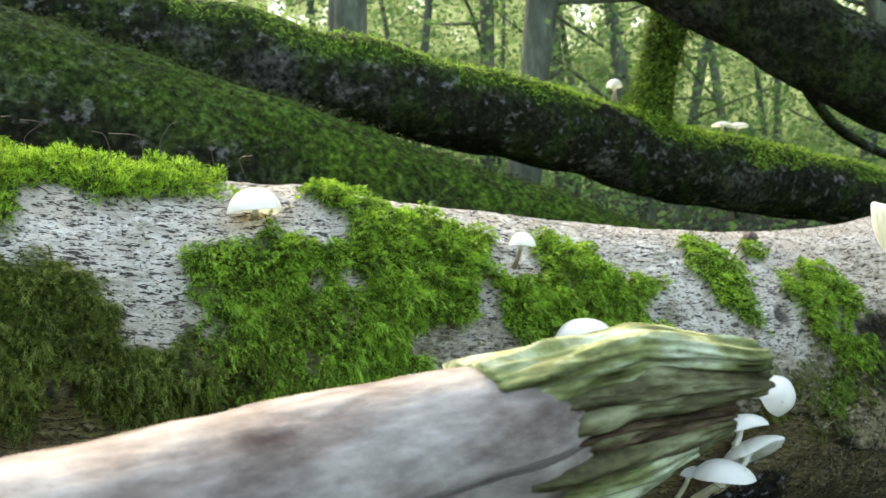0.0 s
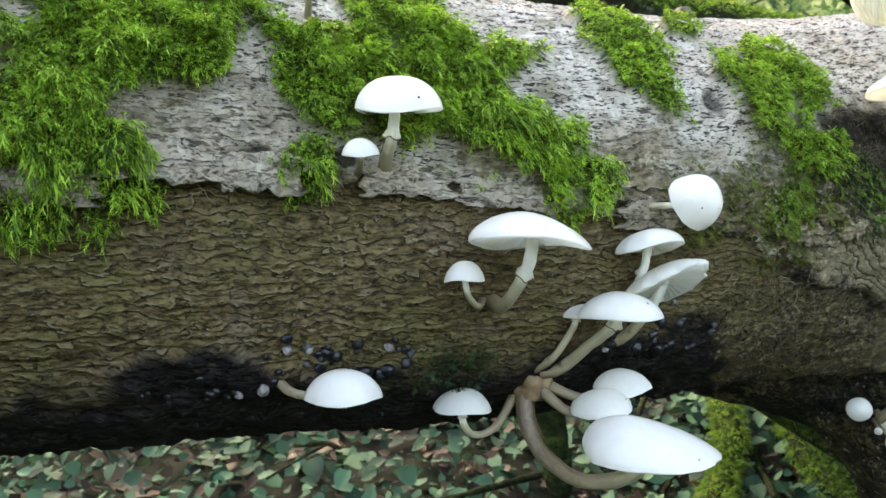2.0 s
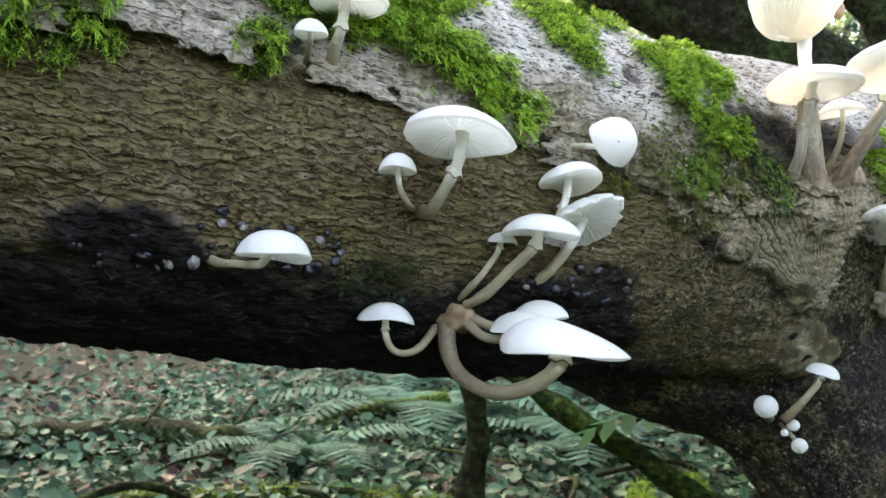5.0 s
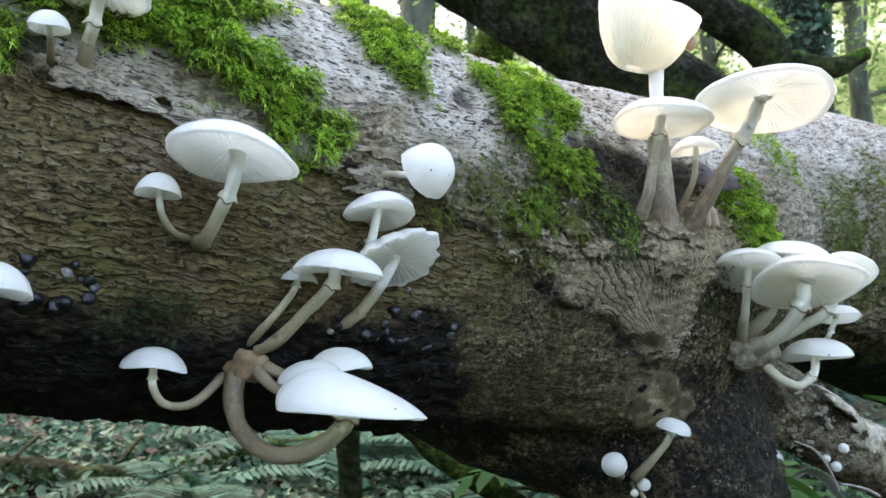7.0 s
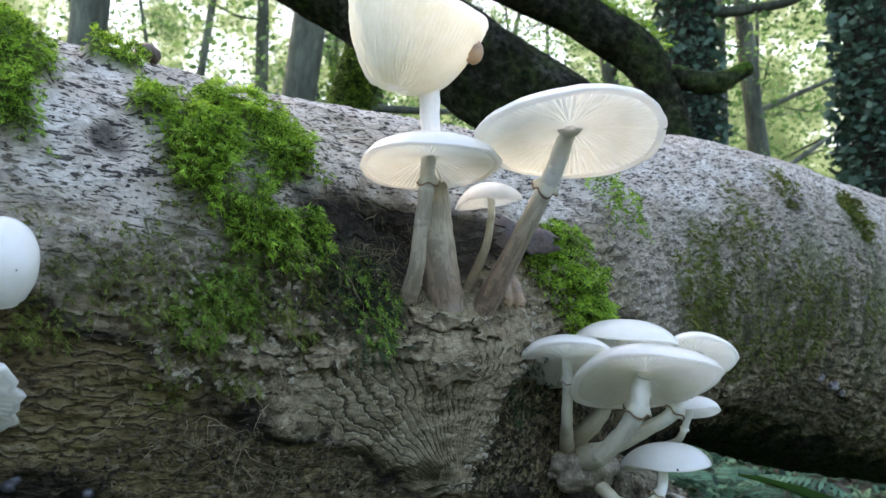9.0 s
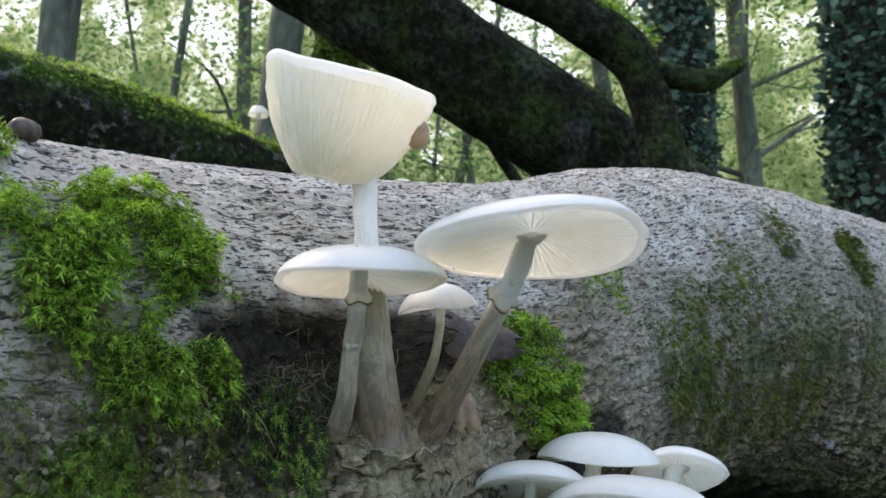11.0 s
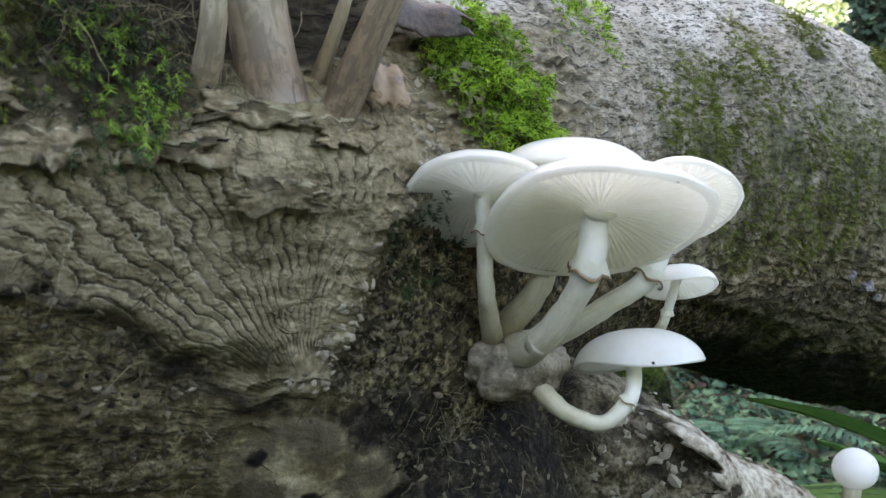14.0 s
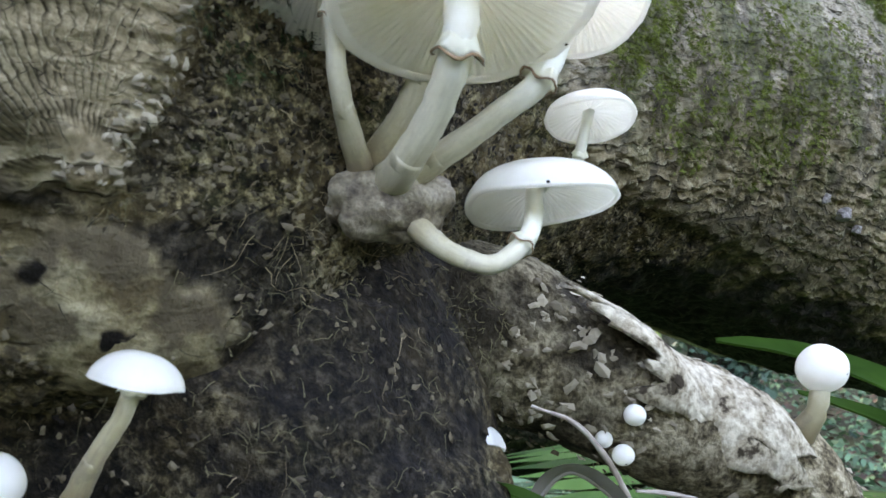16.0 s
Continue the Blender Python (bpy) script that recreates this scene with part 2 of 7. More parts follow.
    # crumbly rot with dead moss, and the bare yellowish wood in it
    mud = ramp(n, l, speck, [(0.38, (0.008, 0.007, 0.005)), (0.47, (0.045, 0.036, 0.018)), (0.54, (0.15, 0.12, 0.06)), (0.64, (0.38, 0.32, 0.18))])
    mud = mix(n, l, ramp(n, l, mid, [(0.40, (0.9, 0.9, 0.9)), (0.54, (0, 0, 0))]), mud, (0.010, 0.009, 0.007))
    mud = mix(n, l, ramp(n, l, blot, [(0.48, (0, 0, 0)), (0.62, (0.55, 0.55, 0.55))]), mud, (0.115, 0.082, 0.036))
    mud = mix(n, l, ramp(n, l, blot, [(0.36, (0.5, 0.5, 0.5)), (0.44, (0, 0, 0))]), mud, (0.035, 0.040, 0.015))
    mud = mix(n, l, math_node(n, l, "MULTIPLY", cells(n, l, 330, 360, 1.6, 0.05, 0.42, 0.45), 0.5), mud, (0.22, 0.185, 0.12))
    mud = mix(n, l, math_node(n, l, "MULTIPLY", cells(n, l, 210, 260, 1.6, 0.05, 0.45, 0.40), 0.85), mud, (0.010, 0.008, 0.006))
    rot = ramp(n, l, mid, [(0.36, (0.11, 0.083, 0.042)), (0.48, (0.24, 0.20, 0.11)), (0.64, (0.37, 0.32, 0.195))])
    rot = mix(n, l, ramp(n, l, speck, [(0.36, (0.6, 0.6, 0.6)), (0.48, (0, 0, 0))]), rot, (0.13, 0.10, 0.055))
    rot = mix(n, l, ramp(n, l, blot, [(0.49, (0, 0, 0)), (0.57, (0.85, 0.85, 0.85))]), rot, (0.07, 0.055, 0.035))
    rot = mix(n, l, cells(n, l, 75, 75, 0.8, 0.02, 0.30, 0.72), rot, (0.012, 0.010, 0.008))
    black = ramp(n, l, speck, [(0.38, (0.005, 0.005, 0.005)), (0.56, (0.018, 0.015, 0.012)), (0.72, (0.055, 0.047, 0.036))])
    c = mix(n, l, sep.outputs[0], tan, white)
    c = mix(n, l, sep.outputs[1], c, brown)
    # relief grooves darkened in the colour: crevice dirt plus deepened shade
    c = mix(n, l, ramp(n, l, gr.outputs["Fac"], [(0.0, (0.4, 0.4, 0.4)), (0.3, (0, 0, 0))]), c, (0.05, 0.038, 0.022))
    c = mix(n, l, mu.outputs["Fac"], c, mud)
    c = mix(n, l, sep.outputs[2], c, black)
    c = mix(n, l, ro.outputs["Fac"], c, rot)
    c = mix(n, l, at.outputs["Alpha"], c, ramp(n, l, speck, [(0.35, (0.012, 0.021, 0.004)), (0.65, (0.085, 0.125, 0.018))]))
    l.new(c, p.inputs["Base Color"])
    l.new(ramp(n, l, sep.outputs[2], [(0, (0.9, 0.9, 0.9)), (1, (0.6, 0.6, 0.6))]), p.inputs["Roughness"])
    p.inputs["Specular IOR Level"].default_value = 0.08
    prof = [(0.0, (0.35, 0.35, 0.35)), (0.06, (1, 1, 1)), (0.75, (0.35, 0.35, 0.35)), (0.93, (0, 0, 0)), (1.0, (0.3, 0.3, 0.3))]
    hb, ht = math_node(n, l, "MULTIPLY", cut, ramp(n, l, lg, prof)), math_node(n, l, "MULTIPLY", gapt, ramp(n, l, scale, prof))
    hb = math_node(n, l, "SUBTRACT", hb, pock)
    hw = math_node(n, l, "MULTIPLY", scar, -0.7)
    hh = mix(n, l, sep.outputs[0], ht, hw)
    hh = mix(n, l, sep.outputs[1], hh, hb)
    hh = mix(n, l, math_node(n, l, "MAXIMUM", mu.outputs["Fac"], ro.outputs["Fac"]), hh, math_node(n, l, "MULTIPLY", mid, 1.6))
    nb = bump(n, l, hh, 1.0, 0.0026)
    nb = bump(n, l, speck, 0.8, 0.0014, nb)
    l.new(nb, p.inputs["Normal"])
    return m


def flesh_material(name, colour, low, translucent=0.4, gloss=0.25, deep=0.0, specks=False):
    """Moist, translucent flesh of a porcelain fungus."""
    m, n, l, p = mat(name)
    v = coords(n, l, (1, 1, 1))
    a = noise_tex(n, l, v, 160, 4, 0.6)
    b = noise_tex(n, l, v, 900, 3, 0.6)
    c = ramp(n, l, a, [(0.3, low), (0.6, colour)])
    if specks:
        vo = n.new("ShaderNodeTexVoronoi")
        vo.inputs["Scale"].default_value = 230
        l.new(v, vo.inputs["Vector"])
        sp = n.new("ShaderNodeSeparateColor")
        l.new(vo.outputs["Color"], sp.inputs[0])
        both = n.new("ShaderNodeMath")
        both.operation = "MULTIPLY"
        l.new(ramp(n, l, vo.outputs["Distance"], [(0.10, (1, 1, 1)), (0.15, (0, 0, 0))]), both.inputs[0])
        l.new(ramp(n, l, sp.outputs[0], [(0.93, (0, 0, 0)), (0.94, (1, 1, 1))]), both.inputs[1])
        c = mix(n, l, both.outputs[0], c, (0.03, 0.025, 0.02))
    l.new(c, p.inputs["Base Color"])
    p.inputs["Roughness"].default_value = gloss
    l.new(bump(n, l, b, 0.12, 0.0004), p.inputs["Normal"])
    if deep:
        p.inputs["Subsurface Weight"].default_value = 1.0
        p.inputs["Subsurface Radius"].default_value = (1.0, 0.95, 0.75)
        p.inputs["Subsurface Scale"].default_value = deep
        return m
    t, s = n.new("ShaderNodeBsdfTranslucent"), n.new("ShaderNodeMixShader")
    l.new(c, t.inputs[0])
    s.inputs[0].default_value = translucent
    l.new(p.outputs[0], s.inputs[1])
    l.new(t.outputs[0], s.inputs[2])
    l.new(s.outputs[0], n["Material Output"].inputs[0])
    return m


def stem_material(name, stops, streak, translucent=0.12):
    """Stem flesh: 'along' runs from the white top to the stained base; fine streaks run down it."""
    m, n, l, p = mat(name)
    at = n.new("ShaderNodeAttribute")
    at.attribute_name = "along"
    v = coords(n, l, (70, 420, 1), True)
    a = noise_tex(n, l, v, 1, 5, 0.65)
    b = noise_tex(n, l, coords(n, l, (150, 150, 150)), 1, 5, 0.65)
    k = math_node(n, l, "MULTIPLY_ADD", math_node(n, l, "SUBTRACT", b, 0.5), 0.32, at.outputs["Fac"])
    c = ramp(n, l, k, stops)
    dark = mix(n, l, at.outputs["Fac"], (0.40, 0.35, 0.25), (0.075, 0.048, 0.027))
    f = math_node(n, l, "MULTIPLY", ramp(n, l, a, [(0.43, (1, 1, 1)), (0.52, (0, 0, 0))]), math_node(n, l, "MULTIPLY", at.outputs["Fac"], streak))
    f = math_node(n, l, "MAXIMUM", f, math_node(n, l, "MULTIPLY", ramp(n, l, b, [(0.40, (1, 1, 1)), (0.47, (0, 0, 0))]), math_node(n, l, "MULTIPLY", at.outputs["Fac"], streak)))
    c = mix(n, l, f, c, dark)
    l.new(c, p.inputs["Base Color"])
    p.inputs["Roughness"].default_value = 0.42
    l.new(bump(n, l, a, 0.4, 0.0005, bump(n, l, b, 0.3, 0.0008)), p.inputs["Normal"])
    t, s = n.new("ShaderNodeBsdfTranslucent"), n.new("ShaderNodeMixShader")
    l.new(c, t.inputs[0])
    s.inputs[0].default_value = translucent
    l.new(p.outputs[0], s.inputs[1])
    l.new(t.outputs[0], s.inputs[2])
    l.new(s.outputs[0], n["Material Output"].inputs[0])
    return m


def leaf_material(name, dark, light, translucent=0.3, gloss=0.5, scale=3.0):
    """Leaves and moss: each blade its own tint, some light shines through."""
    m, n, l, p = mat(name)
    g = n.new("ShaderNodeNewGeometry")
    big = noise_tex(n, l, coords(n, l, (1, 1, 1)), scale, 3, 0.6)
    add = n.new("ShaderNodeMath")
    add.operation = "ADD"
    sc = n.new("ShaderNodeMath")
    sc.operation = "MULTIPLY_ADD"
    l.new(g.outputs["Random Per Island"], sc.inputs[0])
    sc.inputs[1].default_value, sc.inputs[2].default_value = 0.6, -0.3
    l.new(big, add.inputs[0])
    l.new(sc.outputs[0], add.inputs[1])
    c = ramp(n, l, add.outputs[0], [(0.2, dark), (0.8, light)])
    l.new(c, p.inputs["Base Color"])
    p.inputs["Roughness"].default_value, p.inputs["Specular IOR Level"].default_value = gloss, 0.2
    t, s = n.new("ShaderNodeBsdfTranslucent"), n.new("ShaderNodeMixShader")
    l.new(c, t.inputs[0])
    s.inputs[0].default_value = translucent
    l.new(p.outputs[0], s.inputs[1])
    l.new(t.outputs[0], s.inputs[2])
    l.new(s.outputs[0], n["Material Output"].inputs[0])
    return m


def rough_material(name, stops, scale=8.0, stretch=(1, 1, 1), rough=0.85, relief=0.004, uv=False, fine=6.0):
    m, n, l, p = mat(name)
    v = coords(n, l, stretch, uv)
    a = noise_tex(n, l, v, scale, 6, 0.62)
    b = noise_tex(n, l, v, scale * fine, 4, 0.6)
    c = ramp(n, l, a, stops)
    c = mix(n, l, ramp(n, l, b, [(0.35, (0.45, 0.45, 0.45)), (0.6, (0, 0, 0))]), c, tuple(0.35 * x for x in stops[0][1]))
    l.new(c, p.inputs["Base Color"])
    p.inputs["Roughness"].default_value, p.inputs["Specular IOR Level"].default_value = rough, 0.12 if rough > 0.65 else 0.4
    nb = bump(n, l, a, 0.7, relief)
    l.new(bump(n, l, b, 0.6, relief * 0.4, nb), p.inputs["Normal"])
    return m


def blacken_by_zone(m):
    """Lets the black channel of 'zone' darken a material."""
    n, l = m.node_tree.nodes, m.node_tree.links
    sock = n["Principled BSDF"].inputs["Base Color"]
    at, sep = n.new("ShaderNodeAttribute"), n.new("ShaderNodeSeparateColor")
    at.attribute_name = "zone"
    l.new(at.outputs["Color"], sep.inputs[0])
    l.new(mix(n, l, sep.outputs[2], sock.links[0].from_socket, (0.014, 0.011, 0.008)), sock)


def mossy_bark_material():
    """Dark bark, mossy where the surface looks up."""
    m, n, l, p = mat("mossy_bark")
    v = coords(n, l, (1, 1, 1))
    a = noise_tex(n, l, v, 14, 6, 0.65)
    b = noise_tex(n, l, v, 90, 5, 0.65)
    at = n.new("ShaderNodeAttribute")
    at.attribute_name = "zone"
    sep = n.new("ShaderNodeSeparateColor")
    l.new(at.outputs["Color"], sep.inputs[0])
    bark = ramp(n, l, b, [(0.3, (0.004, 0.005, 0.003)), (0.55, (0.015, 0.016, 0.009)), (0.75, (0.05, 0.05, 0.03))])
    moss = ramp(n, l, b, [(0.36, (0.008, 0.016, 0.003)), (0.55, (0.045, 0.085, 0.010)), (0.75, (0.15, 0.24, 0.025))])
    grey = ramp(n, l, b, [(0.38, (0.012, 0.012, 0.010)), (0.65, (0.20, 0.195, 0.175))])
    fleck = noise_tex(n, l, coords(n, l, (30, 30, 42)), 1, 5, 0.7)
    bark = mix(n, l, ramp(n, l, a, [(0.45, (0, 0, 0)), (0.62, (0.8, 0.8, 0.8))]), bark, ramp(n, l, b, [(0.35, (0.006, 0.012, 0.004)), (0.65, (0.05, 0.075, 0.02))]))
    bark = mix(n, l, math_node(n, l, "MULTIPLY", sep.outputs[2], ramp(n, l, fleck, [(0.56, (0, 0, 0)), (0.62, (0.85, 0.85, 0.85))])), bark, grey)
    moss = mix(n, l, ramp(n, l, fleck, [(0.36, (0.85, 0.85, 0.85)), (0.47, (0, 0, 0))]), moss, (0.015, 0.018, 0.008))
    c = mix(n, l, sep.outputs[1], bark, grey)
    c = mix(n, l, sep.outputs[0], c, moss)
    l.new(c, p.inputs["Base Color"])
    p.inputs["Roughness"].default_value, p.inputs["Specular IOR Level"].default_value = 0.9, 0.05
    nb = bump(n, l, fleck, 0.8, 0.008, bump(n, l, a, 0.8, 0.012))
    l.new(bump(n, l, b, 0.9, 0.006, nb), p.inputs["Normal"])
    return m


BARK = bark_material()
CAP = flesh_material("cap_flesh", (0.96, 0.94, 0.86), (0.925, 0.90, 0.81), 0.5, 0.2, 0.0, True)
GILL = flesh_material("gill_flesh", (0.945, 0.935, 0.85), (0.905, 0.89, 0.78), 0.72, 0.5)
STEM = stem_material("stem_flesh", [(0.0, (0.90, 0.885, 0.78)), (0.2, (0.74, 0.70, 0.54)), (0.45, (0.46, 0.41, 0.25)), (0.72, (0.32, 0.25, 0.14)), (1.0, (0.17, 0.115, 0.065))], 0.7, 0.12)
STEM_GREY = stem_material("streaked_stem_flesh", [(0.0, (0.92, 0.91, 0.85)), (0.2, (0.80, 0.77, 0.69)), (0.34, (0.57, 0.52, 0.40)), (0.66, (0.46, 0.39, 0.27)), (0.88, (0.28, 0.19, 0.115)), (1.0, (0.31, 0.25, 0.19))], 0.85)
RUSTKNOB = flesh_material("brown_root_flesh", (0.31, 0.20, 0.105), (0.13, 0.085, 0.045), 0.05, 0.5)
KNOB = rough_material("stem_root_flesh", [(0.34, (0.055, 0.040, 0.024)), (0.47, (0.19, 0.155, 0.10)), (0.62, (0.36, 0.31, 0.215))], 130, (1, 1, 1), 0.6, 0.002)
STALK = rough_material("dry_stalk", [(0.33, (0.22, 0.165, 0.125)), (0.47, (0.37, 0.31, 0.25)), (0.62, (0.52, 0.465, 0.385))], 1.0, (70, 330, 1), 0.6, 0.0004, True, 3)
JELLY = rough_material("black_jelly", [(0.3, (0.002, 0.002, 0.003)), (0.7, (0.012, 0.011, 0.014))], 90, (1, 1, 1), 0.28, 0.001)
HUSK = rough_material("brown_husk", [(0.3, (0.02, 0.014, 0.009)), (0.6, (0.09, 0.06, 0.035)), (0.8, (0.25, 0.2, 0.14))], 120, (1, 1, 1), 0.6, 0.001)
LEAFBLADE = leaf_material("green_leaf_blade", (0.03, 0.09, 0.02), (0.13, 0.29, 0.06), 0.25, 0.4, 25)
PALELEAF = leaf_material("withered_leaf_blade", (0.16, 0.14, 0.11), (0.34, 0.31, 0.26), 0.2, 0.6, 60)
RUST = flesh_material("rusty_flesh", (0.46, 0.30, 0.17), (0.30, 0.17, 0.08), 0.2, 0.4)
MOSS = leaf_material("bright_moss", (0.016, 0.056, 0.005), (0.41, 0.66, 0.07), 0.42, 0.6, 90)
OLIVE = leaf_material("olive_moss", (0.04, 0.05, 0.008), (0.19, 0.23, 0.04), 0.25, 0.7, 40)
GROUNDMOSS = leaf_material("ground_moss", (0.03, 0.07, 0.008), (0.24, 0.40, 0.05), 0.35, 0.7, 12)
STUBBARK = rough_material("stub_bark", [(0.36, (0.035, 0.027, 0.014)), (0.46, (0.17, 0.138, 0.078)), (0.60, (0.38, 0.325, 0.21))], 140, (1, 1, 1), 0.9, 0.003, False, 4)
blacken_by_zone(STUBBARK)
PLATE = rough_material("bark_plate", [(0.36, (0.05, 0.038, 0.024)), (0.42, (0.29, 0.245, 0.165)), (0.58, (0.50, 0.445, 0.33))], 95, (1, 1, 1), 0.85, 0.0015, False, 4)
GLOOMMOSS = leaf_material("dull_log_moss", (0.018, 0.026, 0.007), (0.10, 0.125, 0.035), 0.2, 0.8, 5)
# moss copy with light from behind and above put into its colour
BACKLITMOSS = leaf_material("sunny_moss", (0.16, 0.28, 0.02), (0.45, 0.68, 0.09), 0.45, 0.6, 8)
DARKMOSS = leaf_material("wet_dark_moss", (0.006, 0.014, 0.004), (0.035, 0.07, 0.02), 0.2, 0.5, 40)
MUDHAIR = leaf_material("mossy_rootlets", (0.010, 0.009, 0.005), (0.15, 0.135, 0.07), 0.1, 0.8, 60)
HAIR = leaf_material("dry_rootlets", (0.05, 0.036, 0.018), (0.34, 0.27, 0.16), 0.1, 0.7, 40)
MOSSY = mossy_bark_material()
DEADWOOD = rough_material("dead_wood", [(0.34, (0.085, 0.058, 0.046)), (0.46, (0.23, 0.185, 0.152)), (0.62, (0.39, 0.345, 0.295))], 1.0, (30, 75, 1), 0.8, 0.002, True, 3)
ROTWOOD = rough_material("broken_wood", [(0.36, (0.03, 0.028, 0.012)), (0.48, (0.12, 0.112, 0.05)), (0.62, (0.28, 0.285, 0.15))], 1.0, (36, 80, 1), 0.85, 0.004, True, 3)
ROTPALE = rough_material("pale_broken_wood", [(0.36, (0.055, 0.06, 0.018)), (0.48, (0.24, 0.265, 0.10)), (0.60, (0.58, 0.62, 0.42))], 1.0, (32, 60, 1), 0.85, 0.003, True, 3)
ROTDARK = rough_material("dark_broken_wood", [(0.36, (0.015, 0.011, 0.006)), (0.48, (0.07, 0.045, 0.022)), (0.64, (0.20, 0.15, 0.08))], 1.0, (48, 150, 1), 0.85, 0.004, True, 3)
TRUNK = rough_material("forest_trunk", [(0.3, (0.035, 0.038, 0.026)), (0.5, (0.09, 0.10, 0.07)), (0.7, (0.17, 0.19, 0.13))], 6, (1, 1, 0.3))
DARKTRUNK = rough_material("ivy_trunk", [(0.3, (0.012, 0.012, 0.008)), (0.7, (0.04, 0.04, 0.028))], 6, (1, 1, 0.3))
SOIL = rough_material("leaf_litter_soil", [(0.3, (0.006, 0.007, 0.004)), (0.5, (0.010, 0.014, 0.007)), (0.65, (0.016, 0.025, 0.011)), (0.8, (0.03, 0.028, 0.016))], 5, (1, 1, 1), 0.9, 0.02)
IVY = leaf_material("ivy_leaf", (0.007, 0.026, 0.014), (0.072, 0.165, 0.088), 0.15, 0.7, 9)
LITTER = leaf_material("fallen_leaf", (0.010, 0.006, 0.004), (0.10, 0.065, 0.042), 0.1, 0.6, 6)
FERN = leaf_material("fern_frond", (0.014, 0.050, 0.032), (0.072, 0.185, 0.118), 0.25, 0.85, 4)
GREENFERN = leaf_material("green_fern_frond", (0.02, 0.065, 0.015), (0.10, 0.24, 0.06), 0.3, 0.7, 6)
CROWN = leaf_material("tree_leaf", (0.05, 0.115, 0.032), (0.19, 0.31, 0.10), 0.6, 0.5, 0.7)
DARKIVY = leaf_material("climbing_ivy_leaf", (0.022, 0.052, 0.034), (0.085, 0.15, 0.10), 0.2, 0.45, 2)

# ---- ground ----
def ground_height(x, y):
    q = np.stack([x, y, 0 * x], -1)
    return 0.045 * np.maximum(y - 1.2, 0) + 0.05 * fbm(q * 0.9, 3) - 0.03


def build_ground():
    g = np.r_[-400, -120, -40, np.linspace(-14, 14, 190), 40, 120, 400]
    x, y = np.meshgrid(g, g + 4, indexing="ij")
    x, y = x.ravel(), y.ravel()
    z = ground_height(x, np.minimum(y, 40))
    k = len(g)
    i, j = np.meshgrid(np.arange(k - 1), np.arange(k - 1), indexing="ij")
    i, j = i.ravel(), j.ravel()
    f = np.stack([i * k + j, (i + 1) * k + j, (i + 1) * k + j + 1, i * k + j + 1], -1)
    tagged(obj("ground", mesh_from("ground", np.stack([x, y, z], -1), f), SOIL), "dark woodland soil covered with leaf litter", "ground", kind="structure")


build_ground()

# ---- the fallen beech log ----
AXIS = np.array([(-1.1, 0.08, 0.70, 0.125), (-0.7, 0.27, 0.635, 0.123), (-0.35, 0.4448, 0.5742, 0.1211), (-0.15, 0.5455, 0.5386, 0.1201), (0.0, 0.6222, 0.5178, 0.1207),
                 (0.12, 0.6782, 0.5022, 0.1187), (0.24, 0.7386, 0.4912, 0.1195), (0.36, 0.7975, 0.4961, 0.1156), (0.48, 0.8817, 0.5166, 0.1120),
                 (0.62, 0.9711, 0.5364, 0.1219), (0.80, 1.0779, 0.5187, 0.1402), (1.1, 1.2454, 0.4831, 0.1557), (1.6, 1.52, 0.44, 0.165), (2.4, 1.95, 0.36, 0.175)])


def axis_at(a):
    a = np.asarray(a, float)
    k, v = AXIS[:, 0], AXIS[:, 1:]
    m = np.gradient(v, k, axis=0)
    i = np.clip(np.searchsorted(k, a) - 1, 0, len(k) - 2)
    h = (k[i + 1] - k[i])
    s = ((a - k[i]) / h)[..., None]
    h = h[..., None]
    o = (2 * s**3 - 3 * s**2 + 1) * v[i] + (s**3 - 2 * s**2 + s) * h * m[i] + (3 * s**2 - 2 * s**3) * v[i + 1] + (s**3 - s**2) * h * m[i + 1]
    return np.concatenate([a[..., None], o[..., :2]], -1), o[..., 2]


def log_frame(a):
    c, r = axis_at(a)
    c2, _ = axis_at(np.asarray(a) + 0.004)
    t = c2 - c
    t /= np.linalg.norm(t, axis=-1)[..., None]
    s = np.cross(t, (0, 0, 1.0))
    s /= np.linalg.norm(s, axis=-1)[..., None]
    return c, r, t, s, np.cross(s, t)


def blob(a, g, a0, g0, wa, wg):
    return np.exp(-((a - a0) / wa) ** 2 - ((g - g0) / wg) ** 2)


